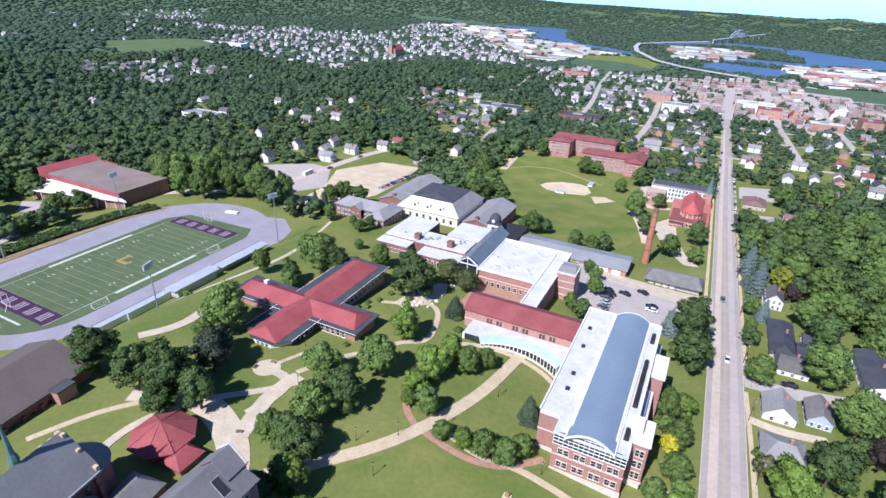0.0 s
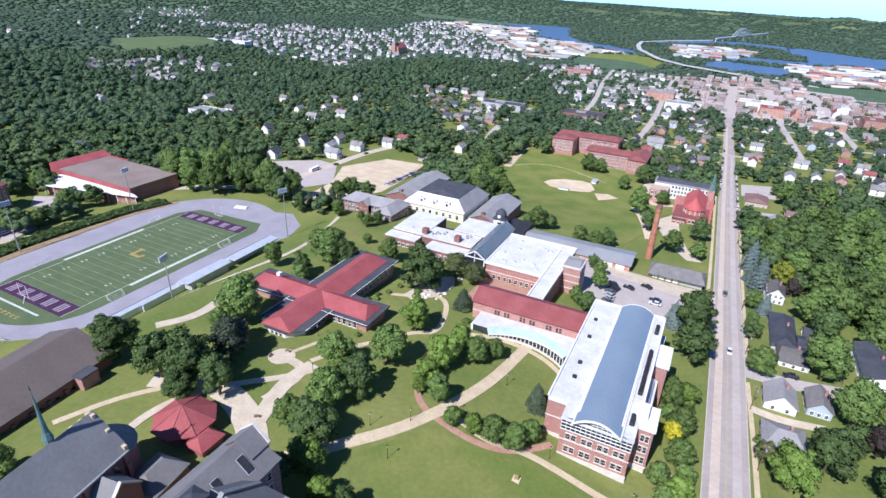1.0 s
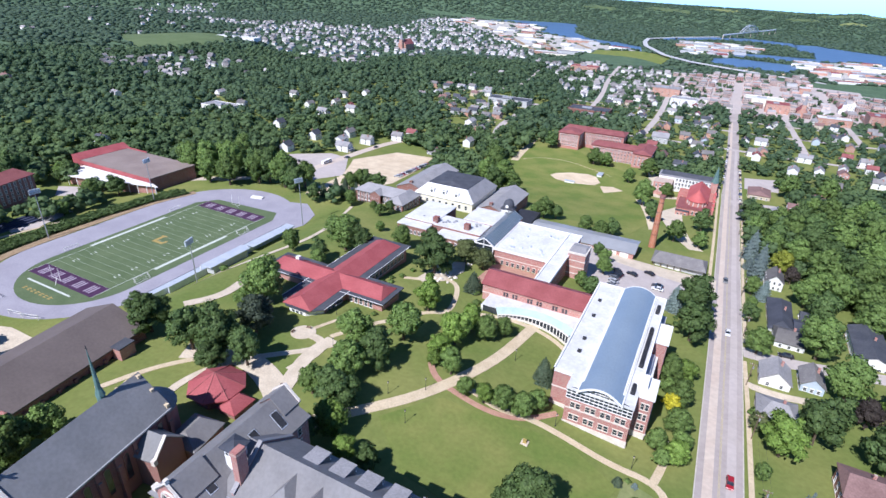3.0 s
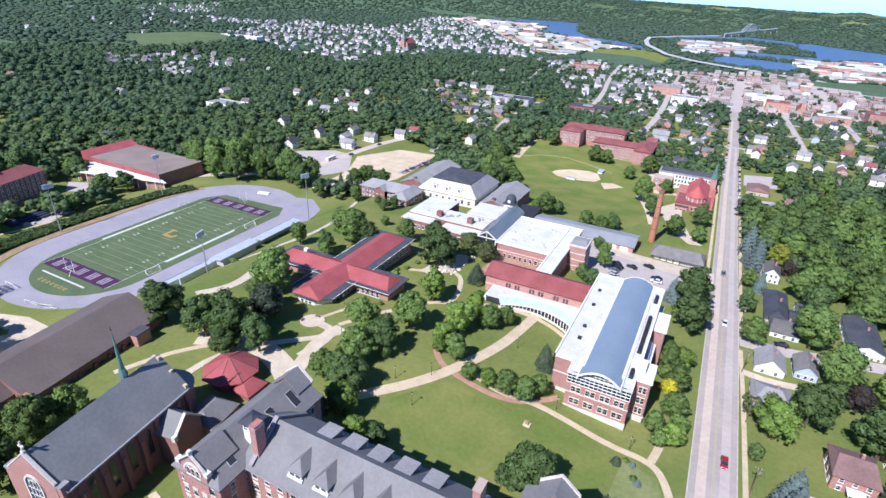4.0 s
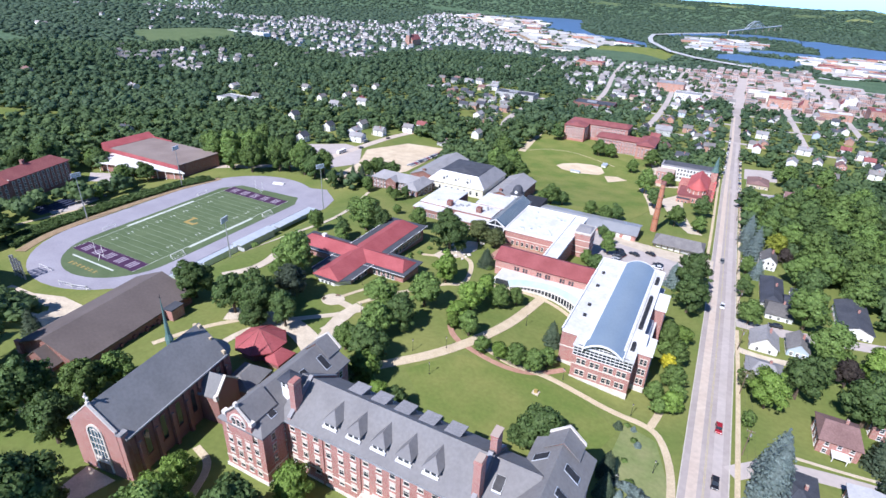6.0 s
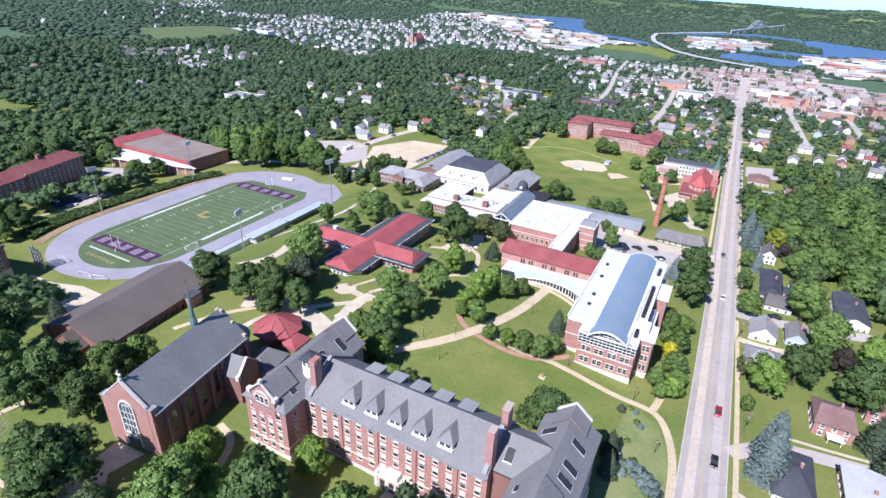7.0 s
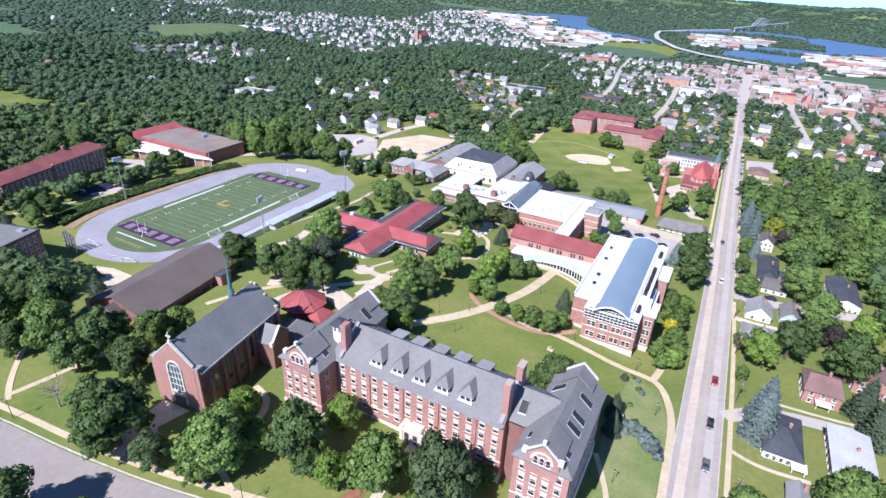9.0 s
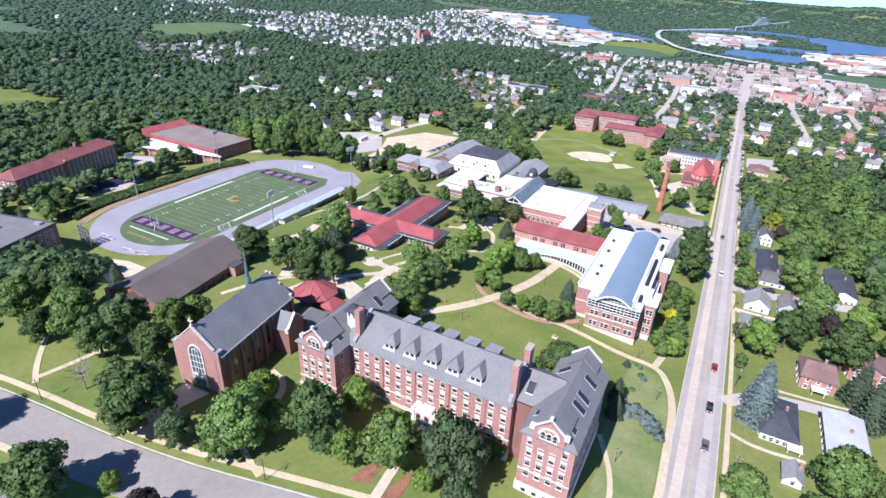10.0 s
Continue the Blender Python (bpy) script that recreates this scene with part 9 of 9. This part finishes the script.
# far houses: one mesh of walls, one of roofs
def far_houses(spots):
    VW, FW, VR, FR = [], [], [], []
    for x, y, k in spots:
        w, d, e, r = town_rnd.uniform(7, 10), town_rnd.uniform(9, 14), town_rnd.uniform(4.6, 6.5), town_rnd.uniform(8, 10.5)
        a = town_rnd.choice((0, math.pi / 2)) + town_rnd.uniform(-0.15, 0.15)
        c, s, z = math.cos(a), math.sin(a), land(x, y)
        P = lambda u, v, h: (x + u * c - v * s, y + u * s + v * c, z + h)
        i = len(VW)
        VW += [P(-w / 2, -d / 2, -2), P(w / 2, -d / 2, -2), P(w / 2, -d / 2, e), P(0, -d / 2, r), P(-w / 2, -d / 2, e), P(-w / 2, d / 2, -2), P(w / 2, d / 2, -2), P(w / 2, d / 2, e), P(0, d / 2, r), P(-w / 2, d / 2, e)]
        FW += [(i, i + 1, i + 2, i + 3, i + 4), (i + 9, i + 8, i + 7, i + 6, i + 5), (i + 1, i + 6, i + 7, i + 2), (i + 5, i, i + 4, i + 9)]
        i = len(VR)
        o = 0.5
        VR += [P(-w / 2 - o, -d / 2 - o, e), P(0, -d / 2 - o, r + 0.4), P(w / 2 + o, -d / 2 - o, e), P(-w / 2 - o, d / 2 + o, e), P(0, d / 2 + o, r + 0.4), P(w / 2 + o, d / 2 + o, e)]
        FR += [(i, i + 3, i + 4, i + 1), (i + 1, i + 4, i + 5, i + 2), (i, i + 1, i + 2), (i + 5, i + 4, i + 3)]
    for nm, V, F, m, lb in (("distant_house_walls", VW, FW, "far_wall", "pale walls of far houses among trees"), ("distant_house_roofs", VR, FR, "far_roof", "grey and brown roofs of far houses")):
        me = bpy.data.meshes.new(nm)
        me.from_pydata(V, [], F)
        me.materials.append(M[m])
        tagged(new(nm, me), lb, "houses", "", "stuff")


M["far_wall"] = mat("far_wall", (0.52, 0.49, 0.46), (0.80, 0.79, 0.77), 40.0, 0.8, 0.0, 6.0, 0.15, island=0.22)
M["far_roof"] = mat("far_roof", (0.22, 0.2, 0.195), (0.40, 0.38, 0.37), 60.0, 0.85, 0.0, 6.0, 0.2, island=0.5)
far_houses(house_spots[NEAR_HOUSES:])


M["block_wall"] = mat("block_wall", (0.38, 0.22, 0.19), (0.56, 0.48, 0.43), 30.0, 0.85, 0.0, 3.0, 0.12, island=0.28)
M["block_roof"] = mat("block_roof", (0.27, 0.255, 0.25), (0.46, 0.44, 0.42), 40.0, 0.85, 0.0, 3.0, 0.12, island=0.3)


def town_blocks(spots):
    """Shops and offices of the town centre, each a box of walls with a sunk flat roof and rows of windows."""
    bw, br_, bg = bmesh.new(), bmesh.new(), bmesh.new()
    for x, y in spots:
        w, d, h = town_rnd.uniform(5.5, 8.0), town_rnd.uniform(6.5, 9.2), town_rnd.choice((4.5, 7.0, 7.5, 10.0, 11.0))
        z = land(x, y)
        box(bw, x - w, x + w, y - d, y + d, z - 4, z + h)
        box(br_, x - w + 0.5, x + w - 0.5, y - d + 0.5, y + d - 0.5, z + h, z + h + 0.1)
        for k in range(int(h // 3.4)):
            for i in range(4):
                u = x - w + (i + 0.5) * w / 2
                box(bg, u - 0.7, u + 0.7, y - d - 0.06, y - d + 0.05, z + 1.2 + k * 3.4, z + 2.9 + k * 3.4)
    for nm, bm, m, lb in (("town_block_walls", bw, "block_wall", "brick and pale walls of town-centre shops"), ("town_block_roofs", br_, "block_roof", "flat grey roofs of town-centre shops"), ("town_block_windows", bg, "dark", "dark windows of town-centre shops")):
        tagged(new(nm, mesh_of(nm, bm, M[m])), lb, "buildings", "", "stuff")


town_blocks(block_spots)


# ---- larger town buildings ----
def town_building(x, y, w, d, h, wall, roof, label, rz=0.0, win=True):
    z = land(x, y)
    b = thing("town_building", (0, 0, 0), label, "building", "town buildings")
    part("wall", boxes((-w / 2, w / 2, -d / 2, d / 2, -4, h)), M[wall], b)
    part("roof", boxes((-w / 2 + 0.3, w / 2 - 0.3, -d / 2 + 0.3, d / 2 - 0.3, h, h + 0.12)), M[roof], b)
    if win:
        part("parapet", boxes((-w / 2 - 0.1, w / 2 + 0.1, -d / 2 - 0.1, -d / 2 + 0.3, h - 0.3, h + 0.7), (-w / 2 - 0.1, w / 2 + 0.1, d / 2 - 0.3, d / 2 + 0.1, h - 0.3, h + 0.7), (-w / 2 - 0.1, -w / 2 + 0.3, -d / 2, d / 2, h - 0.3, h + 0.72), (w / 2 - 0.3, w / 2 + 0.1, -d / 2, d / 2, h - 0.3, h + 0.72)), M[wall], b)
        part("roof_plant", boxes((-w * 0.2, w * 0.05, -d * 0.1, d * 0.15, h, h + 1.6)), M["metal_grey"], b)
        for s in range(max(1, int(h / 3.6))):
            for i in range(4):
                put_window(b, -w / 2 + w * (i + 0.5) / 4, -d / 2, 1.0 + 3.4 * s, 0)
    b.matrix_basis = pose(x, y, z, 0, 0, rz)
    return b


for x, y, w, d, h, wl_, rf_, lb in ((-165, 668, 56, 30, 9, "brick_dark_shaded", "shingle_dark", "wide building with a black flat roof"), (-150, 640, 40, 14, 6, "siding_grey", "shingle_dark", "low building with a black flat roof"),
                                  (78, 940, 34, 30, 14, "brick_town", "roof_red_dull", "large red brick town block"), (-98, 975, 46, 40, 14, "brick_town", "slate_light", "big brick mill building"),
                                  (208, 905, 26, 40, 17, "brick_town", "roof_maroon", "tall red brick warehouse block"), (150, 872, 44, 24, 10, "brick_town", "roof_membrane", "long brick block with pale roof"), (60, 1010, 60, 34, 12, "cream", "roof_membrane", "long pale office block"),
                                  (-280, 655, 60, 24, 8, "siding_grey", "shingle_dark", "long low school building with a dark roof"), (-535, 352, 44, 22, 6, "siding", "slate_light", "low white building with a pale roof"), (-60, 880, 40, 26, 11, "siding", "slate_light", "pale flat-roofed block in the town"),
                                  (-300, 1180, 60, 30, 12, "brick_town", "roof_red_dull", "long brick mill with a red roof"), (-1075, 900, 120, 22, 6, "siding", "roof_membrane", "long low white building on the hill")):
    town_building(x, y, w, d, h, wl_, rf_, lb)
placed = 0
for i in range(900):
    x, y = town_rnd.uniform(-160, 300), town_rnd.uniform(780, 1500)
    if placed < 92 and place_kind(x, y) == "down" and in_view(x, y) and free(x, y, 13):
        wl_ = town_rnd.choice(("brick_town", "brick_town", "cream", "siding", "brick_orange", "siding_grey"))
        rf_ = town_rnd.choice(("roof_membrane", "slate_light", "slate_light", "metal_grey", "roof_red_dull", "concrete"))
        town_building(x, y, town_rnd.uniform(14, 30), town_rnd.uniform(14, 26), town_rnd.uniform(6, 13), wl_, rf_, {"brick_town": "red brick downtown block with a flat roof", "brick_orange": "orange brick downtown block with a flat roof", "cream": "cream downtown block with a flat roof", "siding": "white downtown block with a flat roof", "siding_grey": "grey downtown block with a flat roof"}[wl_], town_rnd.uniform(-6, 6), y < 1150)
        placed += 1
for x, y, w in ((-60, 1960, 60), (0, 2010, 40), (-110, 2060, 50), (-30, 2090, 70), (-160, 2190, 44), (-70, 2230, 60), (-190, 2290, 50), (-20, 2170, 30)):
    town_building(x, y, w, 26, 9, "siding_grey", "slate_light", "pale dock building on the river island", 10, False)
for x, y in yard_spots:
    town_building(x, y, town_rnd.uniform(20, 70), town_rnd.uniform(18, 34), town_rnd.uniform(5, 9), town_rnd.choice(("siding", "siding_grey", "brick_town", "cream")), town_rnd.choice(("roof_membrane", "roof_membrane", "roof_pale", "slate_light", "metal_grey", "roof_red_dull", "roof_pale")), "low pale warehouse on the river flats", town_rnd.uniform(-25, 25), False)


def spired_church(x, y, s, wall, label, tall=1.0):
    z = land(x, y)
    c = thing("town_church", (x, y, z), label, "church")
    part("wall", gable_wall(bmesh.new(), x - 7 * s, x + 7 * s, y - 2 * s, y + 24 * s, z - 4, z + 9 * s, z + 16 * s), M[wall], c)
    part("roof", gable(bmesh.new(), x - 7 * s, x + 7 * s, y - 2 * s, y + 24 * s, z + 9.4 * s, z + 16.4 * s, "y", 0.5, 0.4), M["roof_maroon"], c)
    part("tower", boxes((x - 3 * s, x + 3 * s, y - 6 * s, y, z - 4, z + 20 * s * tall)), M[wall], c)
    bm = bmesh.new()
    ring = lambda r, h: [(x + r * math.cos(i * math.tau / 8), y - 3 * s + r * math.sin(i * math.tau / 8), z + h) for i in range(8)]
    solid(bm, ring(3.2 * s, 20 * s * tall), ring(0.1, 36 * s * tall))
    part("spire", bm, M["slate_light"], c)
    return c


spired_church(-812, 1225, 1.7, "brick_town", "large red brick church on the valley floor", 0.8)
spired_church(112, 915, 1.0, "brick_town", "red brick town church with a tall pale spire")
spired_church(-92, 985, 0.9, "brick_town", "brick church with a square tower in town", 0.7)
spired_church(178, 1010, 0.8, "siding", "pale town church with a thin spire")

# bridge over the river and the raised highway
br = thing("arch_bridge", (16, 2860, -50), "long pale steel arch bridge over the river", "bridge")
a0, a1 = Vector((-78, 2640, -42)), Vector((130, 3137, -34))
bm = bmesh.new()
tube(bm, a0, a1, 3.0, 3.0, 6)
part("deck", bm, M["metal_pale"], br)
for k in range(9):
    p = a0.lerp(a1, k / 8)
    part("pier", tube(bmesh.new(), (p.x, p.y, -62), (p.x, p.y, p.z), 2.4, 1.8, 6), M["concrete_pale"], br)
pa, pb = a0.lerp(a1, 0.30), a0.lerp(a1, 0.62)
for side in (-5, 5):
    prev = None
    bm = bmesh.new()
    for i in range(17):
        t = i / 16
        q = pa.lerp(pb, t) + Vector((side, 0, 4 * 30 * t * (1 - t)))
        if prev:
            tube(bm, prev, q, 1.7, 1.7, 5)
        prev = q
    part("arch", bm, M["metal_pale"], br)
    for i in range(1, 16):
        t = i / 16
        q = pa.lerp(pb, t) + Vector((side, 0, 0))
        part("hanger", tube(bmesh.new(), q, q + Vector((0, 0, 4 * 30 * t * (1 - t))), 0.4, 0.4, 4), M["metal_pale"], br)
vd = thing("viaduct", (-200, 1800, -56), "raised concrete highway curving to the river", "bridge")
line = [Vector(p) for p in ((-90, 2560, -44), (-240, 2420, -48), (-330, 2290, -50), (-318, 2130, -50), (-290, 1980, -50), (-199, 1741, -50), (-116, 1626, -50), (-33, 1564, -50), (60, 1520, -52), (200, 1470, -56))]
bm = bmesh.new()
prev = None
rows = []
for i, p in enumerate(line):
    d = (line[min(i + 1, len(line) - 1)] - line[max(0, i - 1)]).normalized()
    n = Vector((d.y, -d.x, 0)).normalized() * 8
    rows.append([bm.verts.new(q) for q in (p - n, p + n, p + n - Vector((0, 0, 1.6)), p - n - Vector((0, 0, 1.6)))])
for a, b in zip(rows, rows[1:]):
    for i in range(4):
        bm.faces.new((a[i], a[(i + 1) % 4], b[(i + 1) % 4], b[i]))
part("deck", bm, M["roof_pale"], vd)
for p in line[1:-1]:
    part("pier", boxes((p.x - 4, p.x + 4, p.y - 1.5, p.y + 1.5, -62, p.z - 1.5)), M["concrete"], vd)
